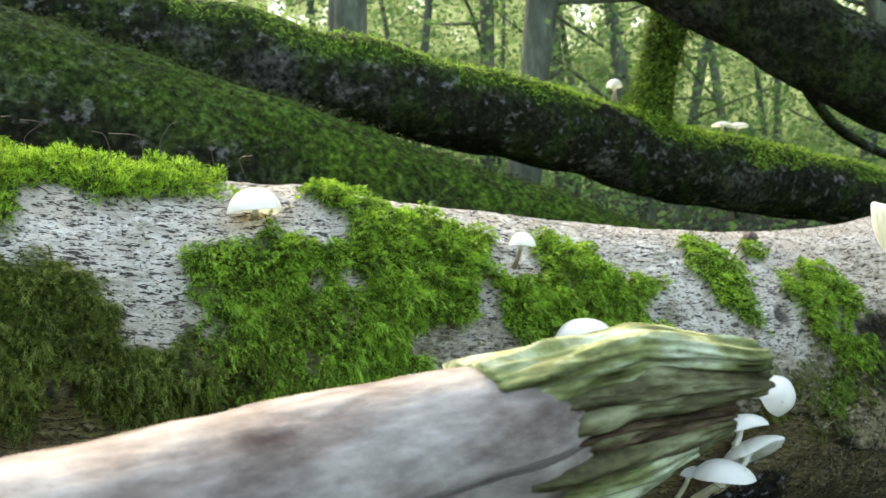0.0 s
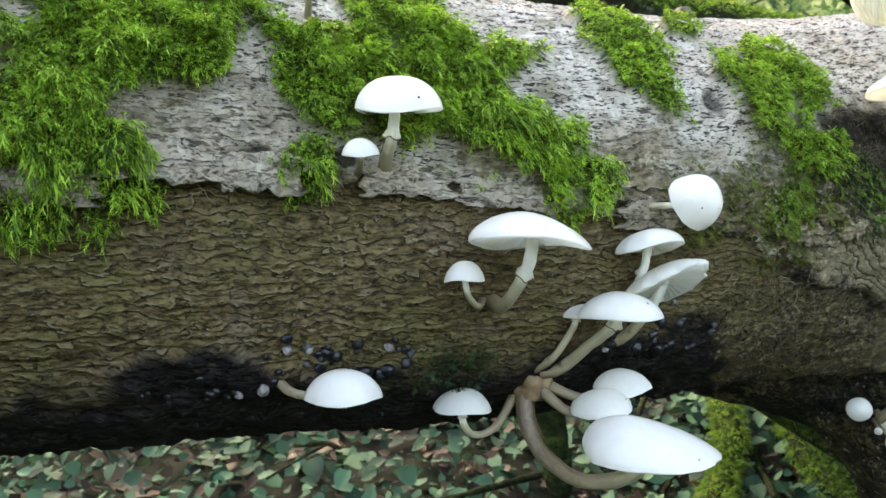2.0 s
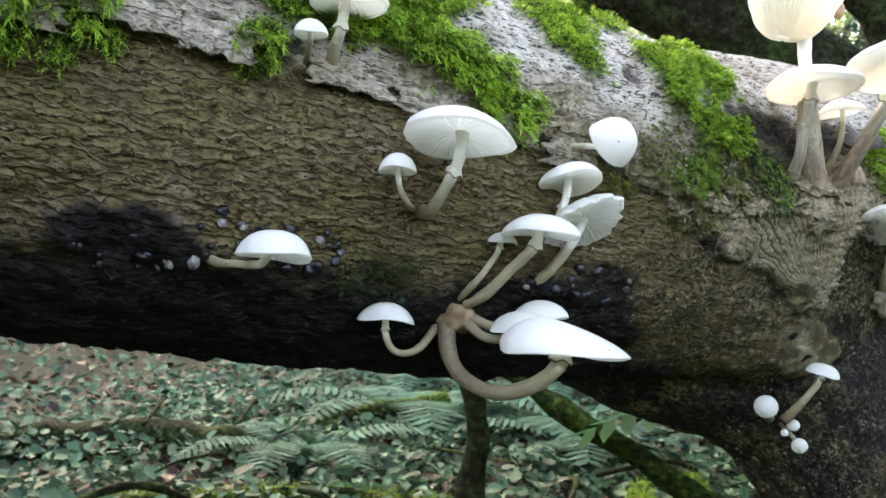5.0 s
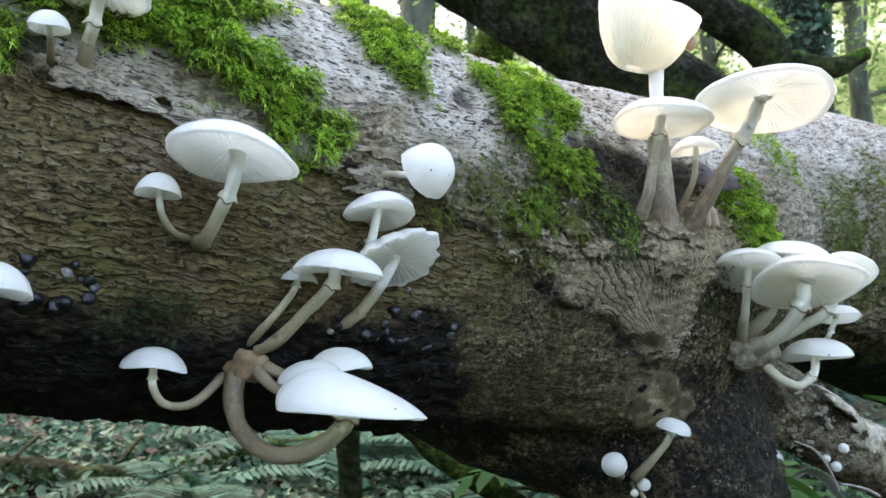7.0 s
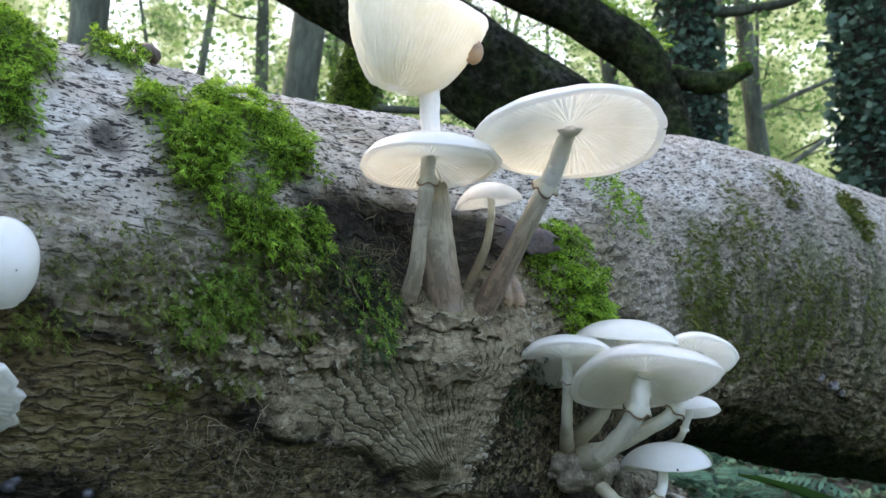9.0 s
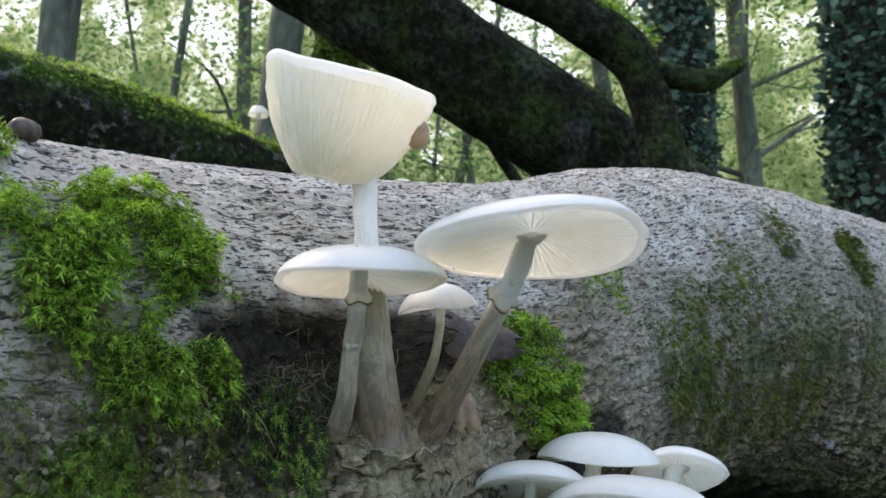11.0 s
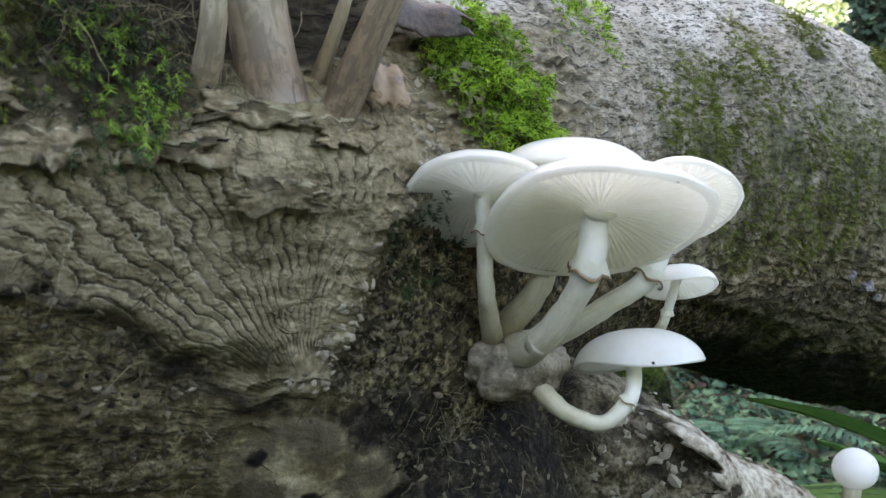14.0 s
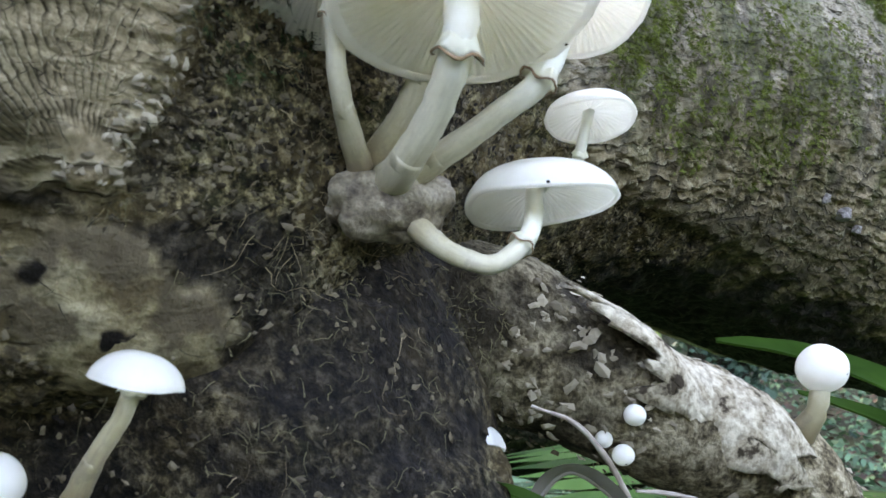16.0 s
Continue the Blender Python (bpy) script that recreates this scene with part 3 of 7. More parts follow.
MOSS_PATCHES = [
        (-0.215, 72, 0.075, 17, 0.16, 0.010, MOSS, 0.2), (-0.29, 55, 0.05, 34, 0.12, 0.010, MOSS, 0.3),
        (-0.062, 42, 0.07, 28, 0.16, 0.011, MOSS, 0.5), (-0.10, 22, 0.05, 18, 0.15, 0.011, MOSS, 0.6), (-0.02, 46, 0.045, 16, 0.14, 0.010, MOSS, 0.5), (-0.085, 10, 0.042, 17, 0.13, 0.011, MOSS, 0.7),
        (0.045, 40, 0.048, 20, 0.16, 0.010, MOSS, 0.5), (0.09, 25, 0.034, 20, 0.16, 0.012, MOSS, 0.7),
        (0.03, 30, 0.055, 15, 0.15, 0.010, MOSS, 0.6), (0.163, 44, 0.022, 24, 0.14, 0.009, MOSS, 0.5),
        (0.122, 8, 0.024, 8, 0.10, 0.009, MOSS, 0.7), (0.248, 34, 0.040, 20, 0.16, 0.009, MOSS, 0.5),
        (0.262, 18, 0.018, 8, 0.10, 0.009, MOSS, 0.6), (0.232, 4, 0.016, 7, 0.10, 0.005, GROUNDMOSS, 0.6),
        (0.383, 10, 0.019, 15, 0.2, 0.008, MOSS, 0.4), (0.207, 60, 0.012, 6, 0.12, 0.006, MOSS, 0.3),
        (0.445, 33, 0.026, 15, 0.05, 0.006, MOSS, 0.3), (0.004, 10, 0.012, 8, 0.12, 0.009, MOSS, 0.7),
        (-0.16, 8, 0.075, 13, 0.10, 0.010, OLIVE, 0.6), (-0.25, 16, 0.06, 22, 0.10, 0.010, OLIVE, 0.6), (-0.115, 24, 0.03, 12, 0.1, 0.009, OLIVE, 0.6),
        (0.23, 14, 0.035, 24, 0.06, 0.005, OLIVE, 0.7), (0.505, 8, 0.032, 24, 0.06, 0.006, OLIVE, 0.5), (0.56, 14, 0.03, 20, 0.04, 0.006, OLIVE, 0.5),
        (0.60, -8, 0.10, 24, 0.05, 0.0035, OLIVE, 0.5), (-0.135, 34, 0.035, 14, 0.14, 0.010, MOSS, 0.6), (-0.06, 26, 0.05, 12, 0.14, 0.010, MOSS, 0.6), (-0.14, 15, 0.03, 14, 0.12, 0.010, MOSS, 0.6),
        (0.62, 34, 0.016, 10, 0.08, 0.006, OLIVE, 0.4), (0.70, 28, 0.02, 16, 0.10, 0.007, OLIVE, 0.4), (0.077, -34, 0.020, 8, 0.088, 0.003, DARKMOSS, 0.4),
        (0.285, 6, 0.025, 14, 0.06, 0.005, DARKMOSS, 0.8), (0.18, 6, 0.03, 12, 0.05, 0.005, OLIVE, 0.7), (0.175, 64, 0.02, 8, 0.06, 0.006, OLIVE, 0.4),
        (0.268, 5, 0.018, 9, 0.045, 0.006, OLIVE, 0.9), (0.292, 7, 0.014, 10, 0.06, 0.005, GROUNDMOSS, 0.9), (0.238, 8, 0.014, 12, 0.04, 0.005, GROUNDMOSS, 0.7), (0.36, -13, 0.014, 8, 0.08, 0.004, DARKMOSS, 0.6)]


def patch_mask(k, a, g, q):
    a0, g0, wa, wg = MOSS_PATCHES[k][:4]
    m = 1 - ((a - a0) / wa) ** 2 - ((g - g0) / wg) ** 2 + 1.05 * q - 0.05
    for ga, gg, ha, hg in MOSS_GAPS:
        m = m - 2.2 * blob(a, g, ga, gg, ha, hg)
    return m


def moss_field(a, g, p):
    q = fbm(p * 55, 3)
    m = np.full(len(a), -9.0)
    for k in range(len(MOSS_PATCHES)):
        if MOSS_PATCHES[k][4] > 0.09:
            m = np.maximum(m, patch_mask(k, a, g, q))
    damp = 0.42 * smooth(0.42, 0.5, a) * smooth(32, 8, g + 14 * q) * smooth(-38, -18, g) * smooth(-0.1, 0.3, fbm(np.stack([a * 120, g * 0.06, 0 * a], -1), 3))
    return np.maximum(smooth(0.0, 0.5, m), damp)


KNOTS = [(0.198, 30, 0.009, 4.5), (0.62, 27, 0.011, 5), (0.235, 66, 0.010, 4)]
MOSS_GAPS = [(0.009, 45, 0.022, 6), (-0.103, 51, 0.012, 5), (-0.03, 19, 0.024, 4.5), (0.112, 34, 0.010, 5), (0.07, 14, 0.012, 3)]


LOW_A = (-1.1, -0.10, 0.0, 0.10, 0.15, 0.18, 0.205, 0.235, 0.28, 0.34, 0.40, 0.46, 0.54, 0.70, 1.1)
LOW_G = (-46, -43, -37, -34, -27, -23, -27, -56, -66, -76, -66, -60, -60, -58, -54)      # where the underside turns black
MUD_A = (0.17, 0.20, 0.235, 0.27, 0.30, 0.335, 0.345, 0.36, 0.40, 0.45, 0.50, 0.60, 0.70)
MUD_G = (-26, -18, -12, -17, -25, -33, -16, -7, -5, -14, -38, -50, -58)     # where rotten crumbs begin below the bark


def rot_patch(a, g, n2):
    """Bare yellowish wood below the fork."""
    k = g + 48 + 420 * (a - 0.340)
    return smooth(0.42, 0.58, np.exp(-((a - 0.339) / 0.028) ** 2 - (k / 11.5) ** 2) + 0.55 * n2)


def log_zones(a, g, p):
    """How far the surface is crusted white, bare brown, black, or crumbly at angle g (90 is the top, 0 faces the walk).
    """
    n1, n2 = fbm(p * 22, 3), fbm(p * 70 + 9, 3)
    edge = 7 + 6 * n1 + 4 * n2 - 38 * smooth(0.12, 0.35, a)
    brown = smooth(edge + 0.8, edge - 0.8, g) * smooth(0.33, 0.27, a + 0.03 * n1)
    brown *= 1 - 0.9 * smooth(0.3, 0.6, blob(a, g, -0.028, 14, 0.026, 11) + 0.25 * n2)
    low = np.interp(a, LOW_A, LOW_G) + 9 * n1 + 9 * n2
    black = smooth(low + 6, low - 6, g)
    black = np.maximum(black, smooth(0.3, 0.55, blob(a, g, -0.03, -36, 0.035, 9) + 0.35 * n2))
    # fibrous black strip below the fork
    strip = np.exp(-((a - 0.368 - 0.0012 * (-50 - g)) / 0.017) ** 2) * smooth(-30, -40, g)
    black = np.maximum(black, 0.9 * smooth(0.3, 0.6, strip + 0.35 * n2))
    # hollow beside the stems, then patches round the clusters and far underside, blackened
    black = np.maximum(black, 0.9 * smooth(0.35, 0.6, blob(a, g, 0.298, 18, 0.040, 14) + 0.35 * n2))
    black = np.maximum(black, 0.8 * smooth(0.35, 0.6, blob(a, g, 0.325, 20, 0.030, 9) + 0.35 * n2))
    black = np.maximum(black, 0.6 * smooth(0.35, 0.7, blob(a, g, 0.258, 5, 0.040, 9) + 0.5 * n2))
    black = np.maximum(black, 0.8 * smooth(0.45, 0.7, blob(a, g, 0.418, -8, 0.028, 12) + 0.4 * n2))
    black = np.maximum(black, 0.45 * smooth(0.35, 0.7, blob(a, g, 0.66, -46, 0.14, 14) + 0.4 * n2))
    black = np.maximum(black, 0.55 * smooth(0.44, 0.52, a) * smooth(22, -4, g + 16 * n1) * smooth(0.0, 0.35, fbm(np.stack([a * 170, g * 0.07, 0 * a + 5], -1), 3)))
    # black lines painted along the bark crack and under the peeling edge
    crack = np.exp(-((g - edge - 0.6) / 1.1) ** 2) * smooth(0.27, 0.22, a) * smooth(-0.05, 0.15, n2 + 0.1)
    black = np.maximum(black, 0.9 * crack)
    peel = np.interp(a, MUD_A, MUD_G, left=-90) + 4 * n1 + 5 * n2
    black = np.maximum(black, 0.95 * np.exp(-((g - peel + 1.6) / 1.5) ** 2) * smooth(0.222, 0.24, a) * smooth(0.34, 0.325, a))
    for ka, kg, kw, kh in KNOTS:
        black = np.maximum(black, 0.75 * smooth(0.4, 0.8, blob(a, g, ka, kg, kw, kh) + 0.5 * n2))
    black = black * (1 - rot_patch(a, g, n2))
    white = smooth(0, 26, g + 18 * n1 + 12 * n2 - 13 * smooth(0.17, 0.28, a))
    white = np.maximum(white, 0.9 * smooth(0.4, 0.7, blob(a, g, -0.19, 30, 0.05, 26) + 0.3 * n2))
    white = np.maximum(white, 0.5 * smooth(0.40, 0.46, a) * smooth(-30, 4, g + 14 * n1 + 8 * n2))
    white *= 1 - 0.25 * smooth(0.42, 0.62, a) * smooth(20, 0, g + 12 * n1)
    white *= 1 - 0.5 * smooth(0.3, 0.6, blob(a, g, -0.028, 15, 0.034, 13) + 0.25 * n2)
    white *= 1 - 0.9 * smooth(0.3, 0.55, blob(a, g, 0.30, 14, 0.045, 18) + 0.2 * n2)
    return white, brown, black


def mud_zone(a, g, p):
    n1, n2 = fbm(p * 22, 3), fbm(p * 70 + 9, 3)
    line = np.interp(a, MUD_A, MUD_G, left=-90) + 4 * n1 + 5 * n2
    m = smooth(line + 2.5, line - 2.5, g) * smooth(0.17, 0.215, a + 0.03 * n2)
    m = np.maximum(m, 0.9 * smooth(0.35, 0.6, blob(a, g, 0.292, 9, 0.026, 10) + 0.35 * n2))
    m = m * smooth(0.75, 0.58, a) * (0.6 + 0.4 * smooth(0.30, 0.345, a + 0.02 * n2))
    r = rot_patch(a, g, n2)
    return m * (1 - r), r


def ledges(a, g, along, around, seed):
    """Short wavy ledges that run along the log, like scales of old bark: 0 in the groove, 1 at the lip."""
    y = np.radians(g) * 0.12 * around
    x = a * along
    w = fbm(np.stack([x, y * 0.35, 0 * a + seed], -1), 3)
    k = y + 1.9 * w
    saw = k - np.floor(k)
    keep = smooth(-0.35, 0.15, fbm(np.stack([x * 1.7, np.floor(k) * 7.31, 0 * a + seed + 4], -1), 2))
    return (smooth(0.0, 0.22, saw) * (1 - saw) ** 0.7) * keep


def fan_ridges(a, g, p):
    """Ribs of bark that fan out from the fork."""
    du, dv = (a - 0.331) * 1.2, np.radians(g + 32) * 0.12
    r, phi = np.hypot(du, dv), np.arctan2(dv, du)
    k = phi * 20 + 2.6 * fbm(p * 45, 2)
    near = smooth(0.005, 0.02, r) * smooth(0.105, 0.07, r + 0.02 * fbm(p * 60, 2)) * (0.7 * smooth(1.0, 1.4, phi) + 0.3 * smooth(1.8, 2.3, phi)) * smooth(3.14, 2.95, phi)
    return near, np.abs(np.sin(k)) * (0.65 + 0.5 * fbm(p * 120, 2))


def log_relief(a, g, p, w, br, bl, ms):
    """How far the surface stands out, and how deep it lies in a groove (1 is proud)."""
    lb, lw, lt = 0.62 * ledges(a, g, 55, 165, 1.5) + 0.55 * ledges(a, g, 120, 300, 5.2), ledges(a, g, 110, 330, 7.5), ledges(a, g, 75, 150, 3.1)
    near, rib = fan_ridges(a, g, p)
    mud, rot = mud_zone(a, g, p)
    keep = (1 - mud) * (1 - rot)
    near, br = near * keep, br * keep
    tan = keep * (1 - w) * (1 - br) * (1 - bl)
    d = 0.004 * fbm(p * 9, 3) + 0.0012 * fbm(p * 60, 2)
    d = d + br * (1 - bl) * (-0.0045 + 0.0026 * lb + 0.0010 * fbm(p * 260, 3))
    d = d + (1 - br) * (1 - bl) * w * 0.0016 * lw + mud * (0.0030 * fbm(p * 95, 3) + 0.0016 * fbm(p * 260, 2) - 0.0035) + rot * (-0.0022 + 0.0014 * fbm(p * 90, 3))
    d = d + tan * (1 - near) * (0.0034 * lt + 0.0018 * fbm(p * 150, 3)) + near * (1 - br) * 0.0012 * fbm(p * 80, 2)
    d = d + 0.008 * blob(a, g, 0.325, -3, 0.035, 8) - 0.010 * blob(a, g, 0.322, 20, 0.026, 11) + 0.005 * blob(a, g, 0.40, -32, 0.05, 16)
    d = d + 0.008 * blob(a, g, -0.10, 62, 0.03, 20) - 0.006 * blob(a, g, 0.30, 20, 0.025, 10)
    d = d + 0.026 * blob(a, g, 0.365, -55, 0.055, 20)
    for ka, kg, kw, kh in KNOTS:
        d = d + 0.004 * blob(a, g, ka, kg, 1.7 * kw, 1.7 * kh) - 0.007 * blob(a, g, ka, kg, 0.8 * kw, 0.8 * kh)
    d = d + bl * 0.004 * fbm(p * 120, 3) + ms * smooth(0.5, 0.42, a) * (0.004 + 0.0035 * fbm(p * 110, 2))
    d = d + 0.0022 * np.exp(-((g - np.interp(a, MUD_A, MUD_G) - 1.8 - 6 * fbm(p * 60, 2)) / 2.0) ** 2) * smooth(0.21, 0.24, a) * smooth(0.35, 0.33, a)
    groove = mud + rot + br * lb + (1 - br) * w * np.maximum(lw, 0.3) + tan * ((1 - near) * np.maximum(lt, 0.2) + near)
    return d, groove


def on_log(a, g, lift=0.0):
    """Places and outward directions on the log."""
    a, g = np.asarray(a, float), np.asarray(g, float)
    c, r, t, s, u = log_frame(a)
    th = np.radians(g)[..., None]
    d = s * np.cos(th) + u * np.sin(th)
    p = c + d * r[..., None]
    w, br, bl = log_zones(a, g, p)
    h = log_relief(a, g, p, w, br, bl, moss_field(a, g, p))[0]
    return p + d * (h + lift)[..., None], d, t


def build_log():
    a = np.r_[np.linspace(-1.1, -0.34, 40), np.linspace(-0.335, 0.90, 560), np.linspace(0.905, 1.5, 90), np.linspace(1.52, 2.4, 20)]
    g = np.r_[np.linspace(-100, 105, 410), np.linspace(109, 256, 40)]
    A, G = np.meshgrid(a, g, indexing="ij")
    shape = A.shape
    A, G = A.ravel(), G.ravel()
    c, r, t, s, u = log_frame(A)
    th = np.radians(G)[:, None]
    d = s * np.cos(th) + u * np.sin(th)
    p = c + d * r[:, None]
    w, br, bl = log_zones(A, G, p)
    ms = moss_field(A, G, p)
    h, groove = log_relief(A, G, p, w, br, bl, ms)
    v = p + d * h[:, None]
    k = shape[1]
    i = np.arange(shape[0] - 1)[:, None] * k
    j = np.arange(k)[None]
    f = np.stack([i + j, i + k + j, i + k + (j + 1) % k, i + (j + 1) % k], -1).reshape(-1, 4)
    uv = np.stack([A, np.radians(G) * 0.12], -1)
    e = thing("fallen_beech_log", "fallen beech trunk with pale lichen crust and moss", "log")
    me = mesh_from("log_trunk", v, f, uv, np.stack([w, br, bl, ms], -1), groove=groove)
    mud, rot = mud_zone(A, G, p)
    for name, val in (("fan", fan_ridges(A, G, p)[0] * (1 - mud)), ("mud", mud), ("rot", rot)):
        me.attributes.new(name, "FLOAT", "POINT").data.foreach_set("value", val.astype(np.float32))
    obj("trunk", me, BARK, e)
    return e


LOG = build_log()


def log_limb(name, pts, radii, nu, nv, wobble, label, dark, pale, material=None):
    v, f, uv = tube(pts, radii, nu, nv, wobble, 30)
    v = v + 0.0016 * fbm(v * 150, 3)[:, None] * np.array([0.3, -1, 0.4])
    n1, n2 = fbm(v * 30, 3), fbm(v * 90, 3)
    up = v[:, 2] - np.interp(v[:, 0], [p[0] for p in sorted(pts)], [p[2] for p in sorted(pts)])
    w = pale * smooth(-0.03, 0.01, up + 0.02 * n1) * smooth(0.49, 0.53, v[:, 0] + 0.02 * n2)
    # limbs blackened all over, the stub towards its underside and root
    bl = dark * (0.86 + 0.5 * n2 - 0.5 * smooth(0.05, 0.35, n1)) if dark > 0.5 else np.maximum(dark * smooth(-0.6, -0.1, n2 - 3 * up + 0.6 * n1), 0.95 * smooth(0.55, 0.475, v[:, 0] + 0.09 * n1 + 0.03 * n2))
    v = v + (1 - w)[:, None] * 0.0022 * fbm(v * 110, 3)[:, None] * np.array([0.3, -1, 0.4])
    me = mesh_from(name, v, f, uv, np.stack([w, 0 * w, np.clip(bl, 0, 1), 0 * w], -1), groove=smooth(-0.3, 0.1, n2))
    me.attributes.new("mud", "FLOAT", "POINT").data.foreach_set("value", (1 - w).astype(np.float32))
    return obj(name, me, material or BARK, LOG, label)


log_limb("supporting_limb", [(0.40, 0.88, 0.50), (0.408, 0.822, 0.41), (0.435, 0.790, 0.34), (0.470, 0.796, 0.20), (0.48, 0.83, -0.08)], [0.075, 0.090, 0.066, 0.056, 0.062], 120, 120, 0.007, "dark rotting limb that props the log", 1.0, 0.0)
log_limb("limb_collar", [(0.235, 0.84, 0.44), (0.29, 0.818, 0.412), (0.345, 0.805, 0.398), (0.405, 0.80, 0.360), (0.45, 0.80, 0.29)], [0.056, 0.064, 0.066, 0.058, 0.048], 80, 90, 0.006, "dark underside where the limb leaves the log", 1.0, 0.0)
STUB, STUB_R = [(0.415, 0.815, 0.385), (0.465, 0.806, 0.393), (0.505, 0.797, 0.394), (0.545, 0.79, 0.373), (0.585, 0.797, 0.352), (0.615, 0.803, 0.340), (0.640, 0.806, 0.322)], [0.062, 0.046, 0.031, 0.0245, 0.021, 0.018, 0.013]
log_limb("broken_stub", STUB, STUB_R, 90, 80, 0.004, "broken branch stub with flaking pale bark", 0.3, 1.0, STUBBARK)


# ---- moss, rootlets ----
def fronds(p, d, t, length, width, droop, leaflets=3, spread=0.7):
    """Feathery moss shoots: at places p, outward d, pairs of leaflets along a drooping shoot."""
    n = len(p)
    side = np.cross(d, t)
    a = RNG.uniform(0, 2 * np.pi, n)[:, None]
    flat = t * np.cos(a) + side * np.sin(a)
    lean = RNG.uniform(0.2, spread, n)[:, None]
    go = d * (1 - 0.45 * lean) + flat * lean
    go /= np.linalg.norm(go, axis=1)[:, None]
    L = (length * RNG.uniform(0.55, 1.25, n))[:, None]
    W = (width * RNG.uniform(0.7, 1.3, n))[:, None]
    acr = np.cross(go, RNG.normal(size=(n, 3)))
    acr /= np.linalg.norm(acr, axis=1)[:, None]
    down = np.array([0, 0, -1.0])
    vs, fs = [], []
    step = 3 * 2 * leaflets + 3
    at = lambda s: p + go * (L * s) + down * (L * droop * s * s)
    k = 0
    for q in range(leaflets):
        s = 0.15 + 0.7 * q / leaflets
        b0, b1 = at(s), at(s + 0.16)
        tip = at(s + 0.38)
        w = W * (1.15 - 0.5 * s)
        for sg in (1, -1):
            vs += [b0, b1, tip + acr * (sg * w)]
            fs.append((k, k + 1, k + 2))
            k += 3
    vs += [at(0.0) - acr * W * 0.12, at(0.0) + acr * W * 0.12, at(1.0)]
    fs.append((k, k + 1, k + 2))
    v = np.stack(vs, 1).reshape(-1, 3)
    f = (np.array(fs)[None] + (np.arange(n) * step)[:, None, None]).reshape(-1, 3)
    return v, f


def moss_patch(a0, g0, wa, wg, per_mm2, length, material, droop, label, seed):
    area = 4 * wa * np.radians(2 * wg) / 2 * 0.12 * 1e6
    n = int(area * per_mm2 * 6.0)
    a = a0 + wa * RNG.uniform(-1.15, 1.15, n)
    g = g0 + wg * RNG.uniform(-1.15, 1.15, n)
    c, r, t, s, u = log_frame(a)
    q = c + (s * np.cos(np.radians(g))[:, None] + u * np.sin(np.radians(g))[:, None]) * r[:, None]
    m = patch_mask(seed, a, g, fbm(q * 55, 3))
    keep = m > RNG.uniform(0, 0.3, n)
    a, g, m = a[keep], g[keep], m[keep]
    cush = 0.003 + 0 * m
    p, d, t = on_log(a, g, 0)
    p = p + d * (cush * RNG.uniform(0.1, 1.0, len(a)))[:, None]
    cl = fbm(p * 130, 2)
    v, f = fronds(p + d * (0.004 * np.clip(cl, -0.3, 1))[:, None], d, t, 0.86 * length * (0.5 + 0.4 * np.clip(m, 0, 1)) * np.clip(0.9 + 1.1 * cl, 0.35, 1.6), 0.0017, droop)
    tagged(obj("moss_patch", mesh_from("moss_patch", v, f, flat=True), material), label, "moss", "moss on the log", "stuff")


BRIGHT, DULL = "bright green feathery moss on the log", "olive, half dried moss on the log"
for i, (a0, g0, wa, wg, dens, ln, ma, dr) in enumerate(MOSS_PATCHES):
    moss_patch(a0, g0, wa, wg, dens, ln, ma, dr, BRIGHT if ma is MOSS else DULL, i)


def strands(p, d, t, length, width, droop):
    """Thin curling rootlets: ribbons of four pieces."""
    n = len(p)
    side = np.cross(d, t)
    k = 5
    x = p + d * 0.001
    a = RNG.uniform(0, 2 * np.pi, n)
    L = length * RNG.uniform(0.4, 1.5, n)
    vs = []
    for s in range(k):
        dirn = t * np.cos(a)[:, None] + side * np.sin(a)[:, None] + d * RNG.uniform(-0.25, 0.5, n)[:, None] + np.array([0, 0, -droop])
        dirn /= np.linalg.norm(dirn, axis=1)[:, None]
        w = np.cross(dirn, d) * (width * (1 - s / k) * 0.5)
        vs += [x - w, x + w]
        x = x + dirn * (L / k)[:, None]
        a = a + RNG.uniform(-0.9, 0.9, n)
    v = np.stack(vs, 1).reshape(-1, 3)
    f = np.array([(2 * s, 2 * s + 1, 2 * s + 3, 2 * s + 2) for s in range(k - 1)])
    return v, (f[None] + (np.arange(n) * 2 * k)[:, None, None]).reshape(-1, 4)


def rootlets(a0, g0, wa, wg, n, length, material, label, droop=0.5):
    a, g = RNG.normal(a0, wa, n), RNG.normal(g0, wg, n)
    clump = fbm(np.stack([a * 130, g * 0.26, 0 * a + 3], -1), 3) > RNG.uniform(-0.05, 0.35, n)
    a, g, n = a[clump], g[clump], int(np.sum(clump))
    bare = rot_patch(a, g, 0 * a) > RNG.uniform(0.1, 1.1, n)
    a, g = a[~bare], g[~bare]
    p, d, t = on_log(a, g)
    v, f = strands(p, d, t, length, 0.00034, droop)
    tagged(obj("rootlet_tangle", mesh_from("rootlet_tangle", v, f, flat=True), material), label, "rootlets", "rootlets on the log", "stuff")


